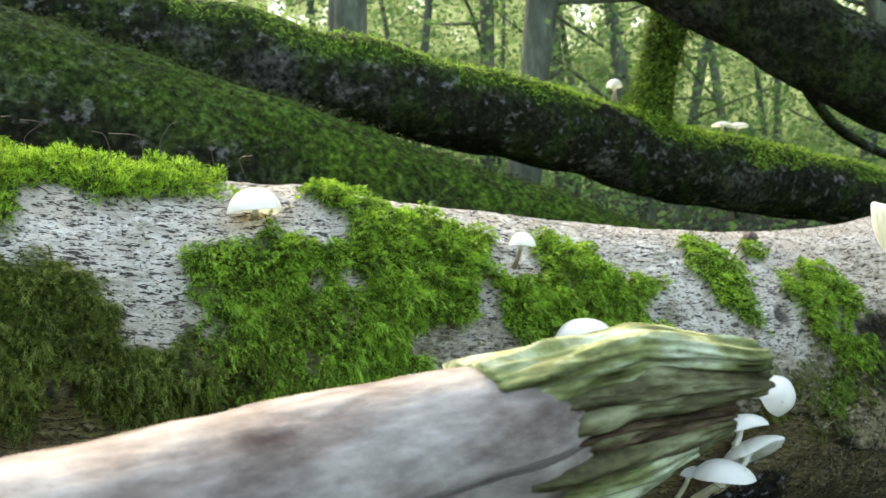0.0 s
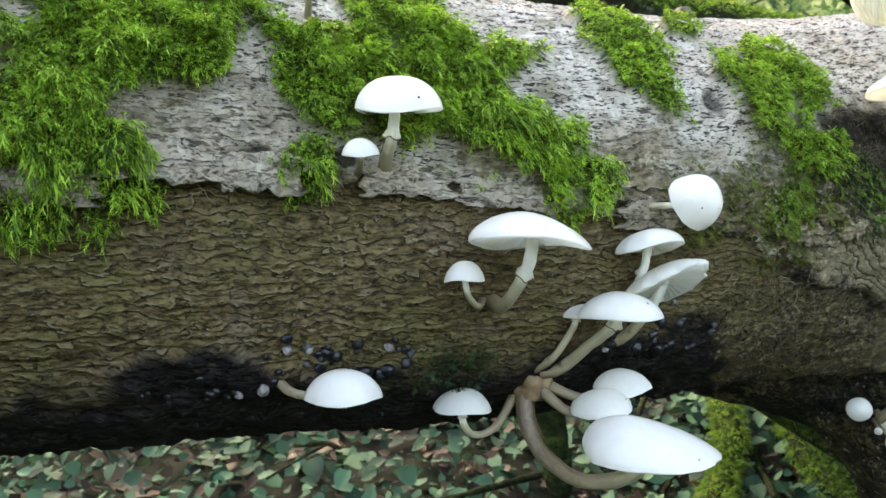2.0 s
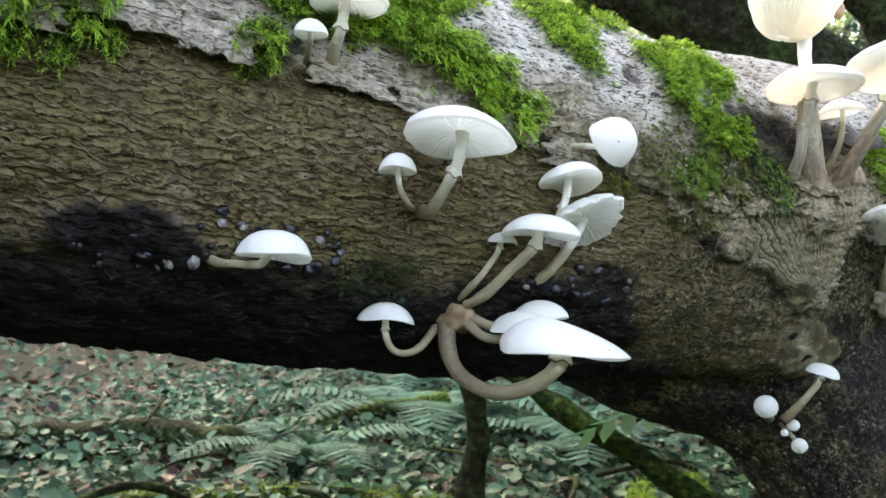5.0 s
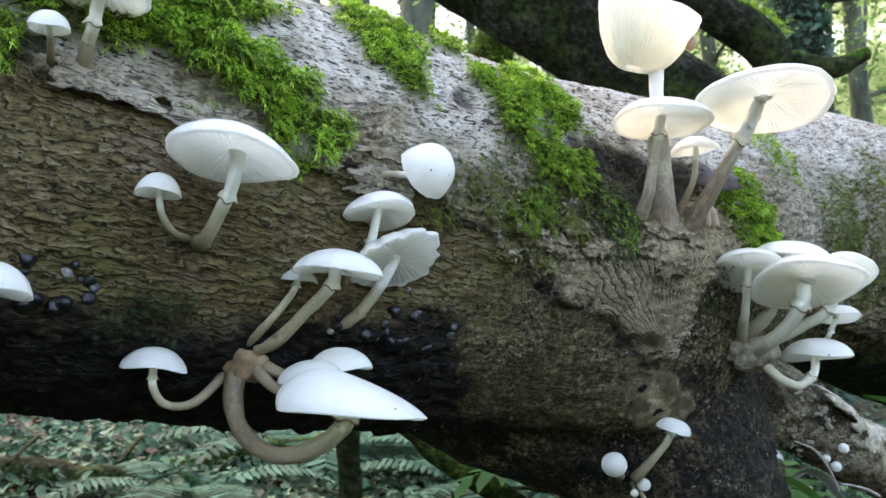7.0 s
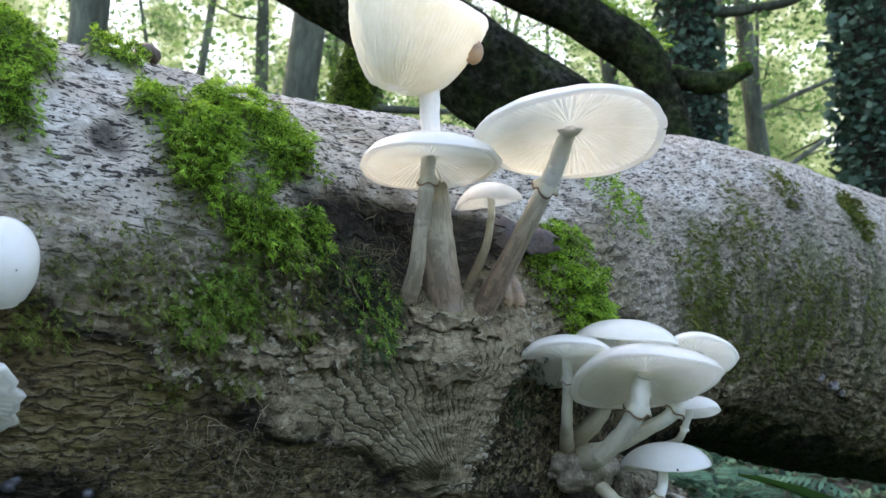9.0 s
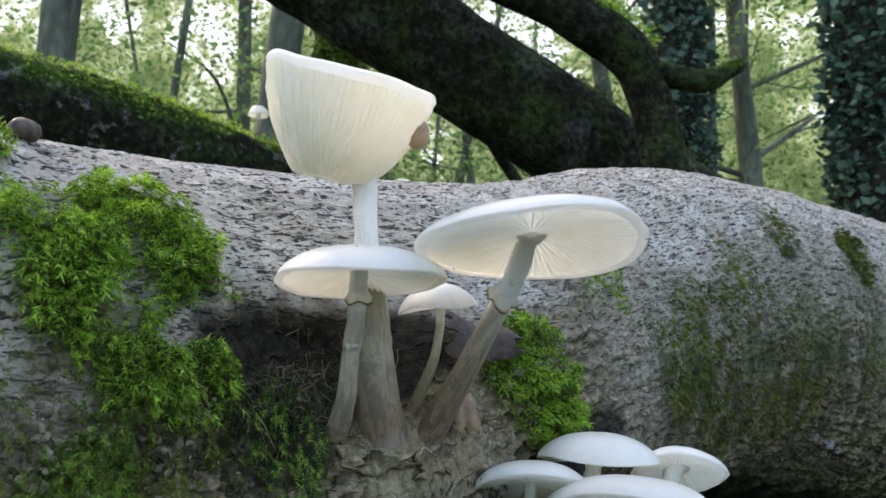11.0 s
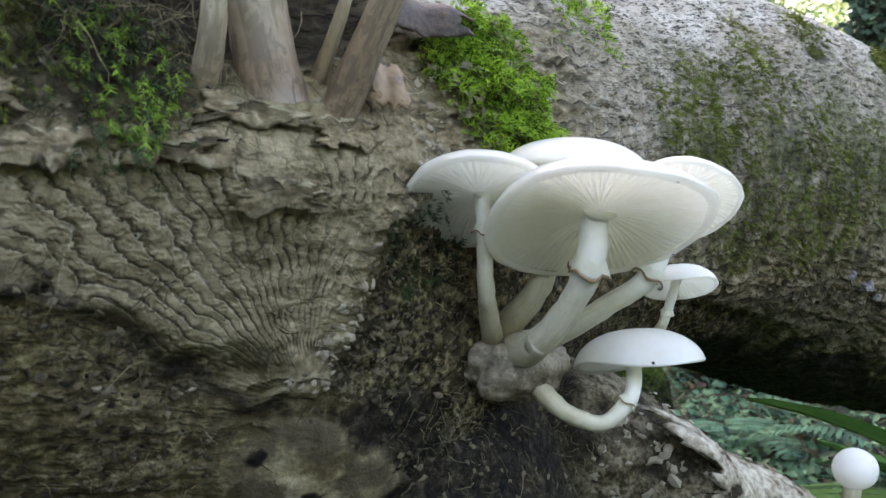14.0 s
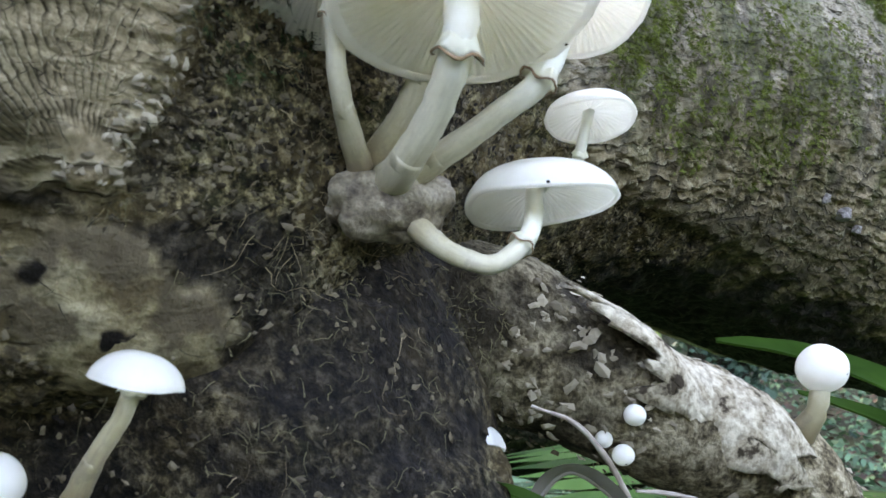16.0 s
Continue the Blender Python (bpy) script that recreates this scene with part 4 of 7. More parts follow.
for a0, g0, wa, wg, n, ln in [(-0.12, 14, 0.03, 12, 700, 0.022), (0.29, 16, 0.022, 9, 500, 0.018), (0.385, -30, 0.03, 12, 700, 0.012), (0.28, -38, 0.04, 10, 500, 0.010),
                              (0.24, -6, 0.02, 10, 350, 0.014), (-0.03, 34, 0.03, 10, 200, 0.02), (0.53, -18, 0.05, 16, 900, 0.010), (0.02, 6, 0.03, 4, 150, 0.012)]:
    rootlets(a0, g0, wa, wg, n, ln, HAIR, "dry brown rootlets clinging to the bark")
for a0, g0, wa, wg, n, ln in [(0.385, -28, 0.04, 14, 3200, 0.008), (0.30, -45, 0.06, 12, 2600, 0.007), (0.47, -40, 0.05, 12, 2000, 0.007), (0.58, -14, 0.07, 16, 2500, 0.007), (0.29, 12, 0.022, 9, 2000, 0.010), (0.26, -30, 0.03, 10, 1400, 0.006)]:
    rootlets(a0, g0, wa, wg, n, ln, MUDHAIR, "muddy olive rootlets and dead moss on the bark")


def chips(p, d, t, size, lift):
    """Crumbs and scales of bark: bent four-cornered chips that stand a little off the surface."""
    n = len(p)
    side = np.cross(d, t)
    a = RNG.normal(0, 0.9, n)[:, None]
    u = t * np.cos(a) + side * np.sin(a)
    w = np.cross(d, u) + d * RNG.uniform(-lift, lift, n)[:, None]
    s = (size * RNG.uniform(0.4, 1.5, n))[:, None]
    c = p + d * (0.0002 + 0.2 * s)
    out = [c + d * s * 0.15]
    for q in range(6):
        th = math.pi * q / 3
        k = RNG.uniform(0.35, 1.15, (n, 1))
        out.append(c + (u * math.cos(th) + w * math.sin(th) * 0.65) * s * k - d * s * RNG.uniform(0.0, 0.3, (n, 1)))
    f = np.array([(0, q + 1, (q + 1) % 6 + 1) for q in range(6)])
    return np.stack(out, 1).reshape(-1, 3), (f[None] + (np.arange(n) * 7)[:, None, None]).reshape(-1, 3)


def crumbs(a_range, g_range, n, size, lift, where, material, label):
    a, g = RNG.uniform(*a_range, n), RNG.uniform(*g_range, n)
    c, r, t, s, u = log_frame(a)
    q = c + (s * np.cos(np.radians(g))[:, None] + u * np.sin(np.radians(g))[:, None]) * r[:, None]
    keep = where(a, g, q) * (fbm(q * 75, 3) + 0.55) > RNG.uniform(0, 0.9, n)
    a, g = a[keep], g[keep]
    p, d, t = on_log(a, g)
    v, f = chips(p, d, t, size, lift)
    tagged(obj("bark_crumbs", mesh_from("bark_crumbs", v, f, flat=True), material), label, "bark crumbs", "bark crumbs on the log", "stuff")


def tan_zone(a, g, p):
    w, br, bl = log_zones(a, g, p)
    mud, rot = mud_zone(a, g, p)
    return (1 - w) * (1 - br) * (1 - bl) * (1 - mud) * (1 - rot) * (1 - smooth(0.0, 0.3, fan_ridges(a, g, p)[0]))


CRUMB = leaf_material("rotten_crumb", (0.009, 0.007, 0.005), (0.17, 0.14, 0.088), 0.05, 0.85, 60)
SCALE = leaf_material("bark_scale", (0.09, 0.072, 0.044), (0.37, 0.32, 0.23), 0.05, 0.85, 60)
crumbs((0.19, 0.60), (-80, 8), 26000, 0.0013, 0.9, lambda a, g, p: mud_zone(a, g, p)[0] * (1 - 0.9 * log_zones(a, g, p)[2]), CRUMB, "dark crumbs of rotten bark and dead moss")
crumbs((0.20, 0.40), (-32, 14), 9000, 0.0017, 0.35, tan_zone, SCALE, "tan scales of flaking bark")


def limb_rootlets(pts, radii, n, length, label, material):
    v, f, uv = tube(pts, radii, 80, 60)
    v = v[:-2][v[:-2, 1] < np.mean(v[:, 1]) + 0.0]
    k = RNG.choice(len(v), n)
    c = spline(pts, 80)
    near = c[np.argmin(np.linalg.norm(v[k][:, None] - c[None], axis=2), axis=1)]
    d = v[k] - near
    d /= np.linalg.norm(d, axis=1)[:, None]
    t = np.cross(d, (0.1, 0.2, 1.0))
    t /= np.linalg.norm(t, axis=1)[:, None]
    p = v[k] + RNG.normal(0, 0.002, (n, 3)) + d * 0.002
    sv, sf = strands(p, d, t, length, 0.00032, 0.4)
    tagged(obj("rootlet_tangle", mesh_from("rootlet_tangle", sv, sf, flat=True), material), label, "rootlets", "rootlets on the log", "stuff")


def limb_scales(pts, radii, n, size, label, material):
    """Curled scales of bark all over the upper and near side of a limb."""
    v, f, uv = tube(pts, radii, 120, 90)
    c = spline(pts, 120)
    k = RNG.choice(len(v) - 2, n)
    q = v[k] + RNG.normal(0, 0.0012, (n, 3))
    near = c[np.argmin(np.linalg.norm(q[:, None] - c[None], axis=2), axis=1)]
    d = q - near
    d /= np.linalg.norm(d, axis=1)[:, None]
    keep = (d[:, 1] < 0.35) & (fbm(q * 60, 3) > RNG.uniform(-0.6, 0.4, n))
    q, d = q[keep], d[keep]
    t = np.cross(d, (0.1, 0.2, 1.0))
    t /= np.linalg.norm(t, axis=1)[:, None]
    sv, sf = chips(q, d, t, size, 0.45)
    tagged(obj("bark_crumbs", mesh_from("bark_crumbs", sv, sf, flat=True), material), label, "bark crumbs", "bark crumbs on the log", "stuff")


limb_scales(STUB[2:], STUB_R[2:], 2600, 0.0024, "pale curled scales of bark on the stub", SCALE)
limb_scales([(0.402, 0.81, 0.43), (0.424, 0.797, 0.34), (0.462, 0.80, 0.20)], [0.096, 0.076, 0.062], 5000, 0.0014, "dark crumbs of rotten bark on the limb", CRUMB)
limb_rootlets([(0.402, 0.81, 0.43), (0.420, 0.796, 0.34), (0.448, 0.80, 0.24)], [0.09, 0.076, 0.066], 160, 0.010, "dry brown rootlets on the propping limb", HAIR)
limb_rootlets([(0.402, 0.81, 0.43), (0.420, 0.796, 0.34), (0.448, 0.80, 0.24)], [0.09, 0.076, 0.066], 2600, 0.007, "muddy olive rootlets on the propping limb", MUDHAIR)


limb_rootlets(STUB[:3], [x * 1.02 for x in STUB_R[:3]], 1500, 0.007, "muddy olive rootlets on the root of the broken stub", MUDHAIR)


# ---- mushrooms ----
def lathe(profile, n, rim=None):
    """Turns (radius, height) pairs round z; rim(angle, share) shifts radius and height."""
    prof = np.asarray(profile, float)
    th = np.linspace(0, 2 * np.pi, n, endpoint=False)
    R = prof[:, 0][:, None] * np.ones(n)[None]
    Z = prof[:, 1][:, None] * np.ones(n)[None]
    if rim:
        dr, dz = rim(th)
        share = (prof[:, 0] / prof[:, 0].max())[:, None]
        R, Z = R * (1 + dr[None] * share**2), Z + dz[None] * share**2
    v = np.stack([R * np.cos(th)[None], R * np.sin(th)[None], Z], -1).reshape(-1, 3)
    k = len(prof)
    i = np.arange(k - 1)[:, None] * n
    j = np.arange(n)[None]
    f = np.stack([i + j, i + n + j, i + n + (j + 1) % n, i + (j + 1) % n], -1).reshape(-1, 4)
    return v, f


def basis(axis):
    z = np.array(axis, float)
    z /= np.linalg.norm(z)
    x = np.cross((0, 1, 0), z)
    x /= np.linalg.norm(x)
    return np.stack([x, np.cross(z, x), z], 1)


def mushroom(label, c, r, h, axis, stem, sr, ring=None, power=2.2, sink=0.18, torn=0.02, gills=44, kind="mushroom", group="porcelain mushrooms on the log", stretch=(1, 1), dirty=0.35, grey=False, ruffle=1.0, aged=1.0, skew=0.0):
    """Cap with its rim circle at c, gills below, a stem through the given points (cap end first), a ring at a share of the stem."""
    e = thing(kind, label, "mushroom", group, stem[-1])
    base = np.array(stem[-1], float)
    B, c = basis(axis), np.array(c, float)
    ph = RNG.uniform(0, 6.28, 4)

    def rim(th):
        w = 0.025 * np.sin(2 * th + ph[0]) + 0.018 * np.sin(3 * th + ph[1]) + torn * np.sin(7 * th + ph[2]) * np.sin(3 * th + ph[3]) + torn * 0.5 * np.sin(19 * th + ph[1])
        return w, r * ruffle * (0.05 * np.sin(2 * th + ph[3]) + 0.03 * np.sin(3 * th + ph[2]))

    put = lambda v: (v * np.array([stretch[0], stretch[1], 1]) + v[:, 2:] * np.array([skew, 0, 0])) @ B.T + c - base
    s = np.linspace(0, 1, 14)
    s = np.sin(s * math.pi / 2) ** 0.9
    top = [(max(1e-5, r * q), h * (1 - q ** power) ** 0.66) for q in s]
    lip = min(0.060, max(0.034, 0.0012 / r))
    edge = [(r * 1.012, -0.35 * lip * r), (r * 1.008, -0.72 * lip * r), (r * 0.982, -1.0 * lip * r), (r * 0.945, -1.0 * lip * r), (r * 0.915, -0.7 * lip * r)]
    v, f = lathe(top + edge, 56, rim)
    cap = obj("cap", mesh_from("cap", put(v), f), CAP, e, "shiny white slimy cap")
    if gills:
        # a fan of thin folds below the cap, every other one short
        m = 6 * gills
        th = np.linspace(0, 2 * np.pi, m, endpoint=False)
        q = np.r_[np.linspace(0.92, 0.8, 4), np.linspace(0.68, 0.06, 7)][:, None]
        dr, dz = rim(th)
        fold = np.abs(np.cos(gills * th / 2 + 0.25 * np.sin(7 * th)))[None] ** 3
        short = np.abs(np.cos(gills * th / 4))[None] > 0.7
        deep = 0.040 * r * np.clip(np.sin(np.pi * np.clip((0.93 - q) / 0.87, 0, 1) ** 0.6), 0, 1)
        R = r * q * (1 + dr[None] * q**2)
        Z = sink * h * (1 - q**1.6) + 0.02 * r * (1 - q) + dz[None] * q**2 - 0.66 * lip * r * smooth(0.55, 0.92, q) - deep * fold * np.where(short, smooth(0.35, 0.6, q), 1.0)
        gv = np.stack([R * np.cos(th)[None], R * np.sin(th)[None], Z], -1).reshape(-1, 3)
        a, b = np.meshgrid(np.arange(len(q) - 1) * m, np.arange(m), indexing="ij")
        gf = np.stack([a + b, a + m + b, a + m + (b + 1) % m, a + (b + 1) % m], -1).reshape(-1, 4)
        obj("gill_layer", mesh_from("gill_layer", put(gv), gf), GILL, cap, "creamy white gills")["kind"] = "stuff"
    pts = np.r_[[c + B[:, 2] * h * 0.55], np.array(stem, float)]
    if pts[-1][2] > 0.4:
        ax, _ = axis_at(pts[-1][0] - 0.05)
        way = ax - pts[-1]
        pts[-1] = pts[-1] + way / np.linalg.norm(way) * 0.006
    radii = np.interp(np.linspace(0, 1, len(pts)), [0, 0.15, 0.6, 0.9, 1], [1.5, 1.05, 1.0, 1.25, 1.55]) * sr
    line = spline(pts, 28)
    rad = spline(radii[:, None], 28)[:, 0]
    cut = int(28 * (1 - dirty))
    k = np.linspace(0, 1, 28)
    top_share = (1 + (ring or 0.25) * (len(stem) - 1)) / len(stem)
    stain = np.interp(k, [0, top_share, min(top_share + 0.06, 0.9), 1 - 0.5 * dirty, 1], [0.0, 0.04 * aged, 0.42 * aged, (0.55 + 0.40 * dirty) * aged, 0.95 * aged ** 0.5])
    flesh = STEM_GREY if grey else STEM
    upv = (0.3, 1, 0.2)
    st = None
    for name, lo, hi, nu, grow in (("stem", 0, cut + 1, 26, 1.0), ("stem_base", cut - 1, 28, 18, 1.004)):
        v, f, uv = tube(line[lo:hi] - base, rad[lo:hi] * grow, nu, 20, sr * 0.14, 1.1 / sr, upv)
        me = mesh_from(name, v, f, uv)
        val = np.interp(np.linspace(lo, hi - 1, nu), np.arange(28), stain)
        me.attributes.new("along", "FLOAT", "POINT").data.foreach_set("value", np.r_[np.repeat(val, 20), val[0], val[-1]].astype(np.float32))
        ob = obj(name, me, flesh, e, "brownish stem base" if st else "")
        st = st or ob
    if ring is not None:
        i = int((1 + ring * (len(stem) - 1)) / len(stem) * 27)
        t = line[max(i - 1, 0)] - line[min(i + 1, 27)]
        RB = basis(t)
        k = rad[i]
        v, f = lathe([(k * 0.98, 0.5 * k), (k * 1.08, 0.25 * k), (k * 1.35, -0.3 * k), (k * 1.5, -0.6 * k), (k * 1.35, -0.5 * k), (k * 1.02, -0.1 * k)], 26, lambda th: (0.14 * np.sin(3 * th + ph[0]) + 0.08 * np.sin(8 * th), k * 0.25 * np.sin(4 * th + ph[1])))
        obj("ring", mesh_from("ring", v @ RB.T + line[i] - base, f), GILL, st, "thin ragged ring on the stem")
        if sr > 0.0023:
            v, f = lathe([(k * 1.36, -0.42 * k), (k * 1.52, -0.56 * k), (k * 1.54, -0.70 * k), (k * 1.40, -0.66 * k)], 26, lambda th: (0.14 * np.sin(3 * th + ph[0]) + 0.08 * np.sin(8 * th), k * 0.25 * np.sin(4 * th + ph[1])))
            obj("ring_edge", mesh_from("ring_edge", v @ RB.T + line[i] - base, f), RUSTKNOB, st, "brown dried edge of the ring")
    return e


W1 = "white porcelain mushroom with"
mushroom(W1 + " a domed cap on top of the log", (-0.088, 0.487, 0.640), 0.0150, 0.0125, (-0.05, 0.1, 1), [(-0.088, 0.488, 0.642), (-0.090, 0.496, 0.636), (-0.091, 0.506, 0.628)], 0.002, None, 2.6, 0.5)
mushroom("small " + W1 + " a rounded cap on the mossy log", (0.062, 0.540, 0.615), 0.0084, 0.0075, (0.03, 0, 1), [(0.062, 0.540, 0.617), (0.060, 0.546, 0.608), (0.058, 0.557, 0.599)], 0.0013, None, 2.4, 0.4, gills=30)
mushroom(W1 + " a lopsided cap, ringed stem", (0.097, 0.523, 0.558), 0.0178, 0.0132, (0.04, 0.02, 1), [(0.096, 0.523, 0.562), (0.094, 0.525, 0.548), (0.090, 0.531, 0.538), (0.089, 0.539, 0.529)], 0.0024, 0.35, 2.4, 0.3)
mushroom("tiny " + W1 + " a button cap", (0.082, 0.513, 0.541), 0.0072, 0.0065, (0.02, 0, 1), [(0.082, 0.513, 0.543), (0.081, 0.519, 0.537), (0.079, 0.530, 0.532)], 0.0012, None, 2.2, 0.4, gills=26)
mushroom(W1 + " a broad cap and curved stem", (0.1475, 0.532, 0.5010), 0.0247, 0.0125, (0.08, 0.22, 1), [(0.149, 0.533, 0.501), (0.147, 0.536, 0.490), (0.141, 0.543, 0.478), (0.135, 0.553, 0.470), (0.132, 0.566, 0.470)], 0.0027, 0.33, 1.75, 0.2, skew=-0.25)
mushroom("small " + W1 + " a bun-shaped cap", (0.120, 0.534, 0.486), 0.0089, 0.008, (0.02, 0.1, 1), [(0.120, 0.534, 0.489), (0.121, 0.537, 0.479), (0.125, 0.545, 0.472), (0.130, 0.562, 0.470)], 0.0013, None, 2.2, 0.4, gills=30)
mushroom("toppled " + W1 + " a bell-shaped cap", (0.2265, 0.583, 0.5090), 0.0133, 0.0145, (0.55, -0.60, 0.40), [(0.224, 0.584, 0.5085), (0.214, 0.586, 0.5085), (0.206, 0.589, 0.508), (0.198, 0.597, 0.507)], 0.0015, None, 3.0, 0.6)
CL = (0.149, 0.600, 0.420)
mushroom(W1 + " a tilted cap in a cluster", (0.207, 0.581, 0.489), 0.0162, 0.0088, (-0.12, 0.3, 1), [(0.206, 0.582, 0.491), (0.204, 0.585, 0.478), (0.198, 0.592, 0.464), (0.188, 0.606, 0.450)], 0.0020, 0.4, 2.2, 0.25)
mushroom(W1 + " a torn, upturned cap in a cluster", (0.2155, 0.589, 0.4690), 0.0206, 0.0095, (-0.35, 0.60, 1), [(0.215, 0.594, 0.469), (0.208, 0.598, 0.455), (0.195, 0.604, 0.440), (0.180, 0.612, 0.43)], 0.0026, None, 2.0, 0.2, 0.09)
mushroom(W1 + " a smooth cap and ringed slanting stem", (0.190, 0.568, 0.4615), 0.0190, 0.0095, (0.05, 0.02, 1), [(0.189, 0.568, 0.464), (0.187, 0.570, 0.455), (0.176, 0.580, 0.443), (0.163, 0.590, 0.430), CL], 0.0027, 0.22, 2.1, 0.3, dirty=0.25)
mushroom("small " + W1 + " a flattened cap", (0.172, 0.586, 0.458), 0.0087, 0.0055, (0.06, -0.05, 1), [(0.172, 0.586, 0.460), (0.170, 0.584, 0.452), (0.160, 0.583, 0.438), (0.152, 0.592, 0.424)], 0.0016, 0.25, 2.0, 0.3, gills=30, dirty=0.2)
mushroom("large " + W1 + " a drooping cap, thick stem", (0.197, 0.540, 0.4055), 0.0288, 0.0155, (0.07, 0.02, 1), [(0.197, 0.541, 0.409), (0.195, 0.542, 0.399), (0.184, 0.549, 0.389), (0.168, 0.562, 0.384), (0.153, 0.580, 0.390), (0.146, 0.592, 0.404), CL], 0.0036, 0.12, 1.35, 0.2, 0.02, stretch=(1.06, 0.9), dirty=0.7, skew=-0.7)
mushroom(W1 + " a rounded cap under the log", (0.181, 0.574, 0.4145), 0.0145, 0.0088, (-0.10, -0.02, 1), [(0.184, 0.574, 0.418), (0.176, 0.580, 0.410), (0.164, 0.589, 0.410), CL], 0.0022, None, 2.1, 0.3, dirty=0.4)
mushroom(W1 + " a rounded cap under the log", (0.193, 0.588, 0.420), 0.0140, 0.0088, (-0.02, -0.02, 1), [(0.193, 0.588, 0.422), (0.182, 0.590, 0.414), (0.168, 0.595, 0.415), CL], 0.0022, None, 2.1, 0.3, dirty=0.4)
mushroom(W1 + " a bun-shaped cap and sideways stem", (0.070, 0.507, 0.4455), 0.0154, 0.0105, (0.05, 0.08, 1), [(0.068, 0.508, 0.4475), (0.064, 0.511, 0.442), (0.052, 0.520, 0.442), (0.042, 0.528, 0.443), (0.033, 0.540, 0.444)], 0.0018, None, 2.4, 0.3)
mushroom(W1 + " a small cap and hooked stem", (0.115, 0.573, 0.418), 0.0134, 0.0085, (0.05, 0.0, 1), [(0.115, 0.573, 0.421), (0.115, 0.573, 0.410), (0.120, 0.578, 0.402), (0.131, 0.588, 0.403), (0.146, 0.602, 0.414)], 0.0017, 0.2, 2.2, 0.3)

# the cluster in the hollow
mushroom(W1 + " a level cap and slender ringed stem", (0.363, 0.647, 0.558), 0.0264, 0.0102, (0.0, 0.16, 1), [(0.363, 0.649, 0.561), (0.363, 0.653, 0.549), (0.362, 0.658, 0.535), (0.361, 0.663, 0.518), (0.360, 0.669, 0.499)], 0.0029, 0.2, 2.2, 0.25, 0.015, gills=72, dirty=0.4, grey=True, ruffle=0.5)
mushroom("largest " + W1 + " a wide flat cap", (0.417, 0.637, 0.570), 0.0368, 0.0105, (0.01, 0.26, 1), [(0.418, 0.643, 0.574), (0.416, 0.650, 0.562), (0.412, 0.661, 0.548), (0.404, 0.670, 0.528), (0.394, 0.680, 0.499)], 0.0037, 0.42, 2.2, 0.3, 0.012, gills=84, dirty=0.55, grey=True, ruffle=0.6)
mushroom("small " + W1 + " a ragged cap behind the others", (0.396, 0.681, 0.5505), 0.0138, 0.0085, (-0.12, 0.02, 1), [(0.397, 0.681, 0.553), (0.397, 0.681, 0.543), (0.394, 0.679, 0.530), (0.390, 0.680, 0.512)], 0.0016, None, 2.0, 0.2, 0.06, gills=40)


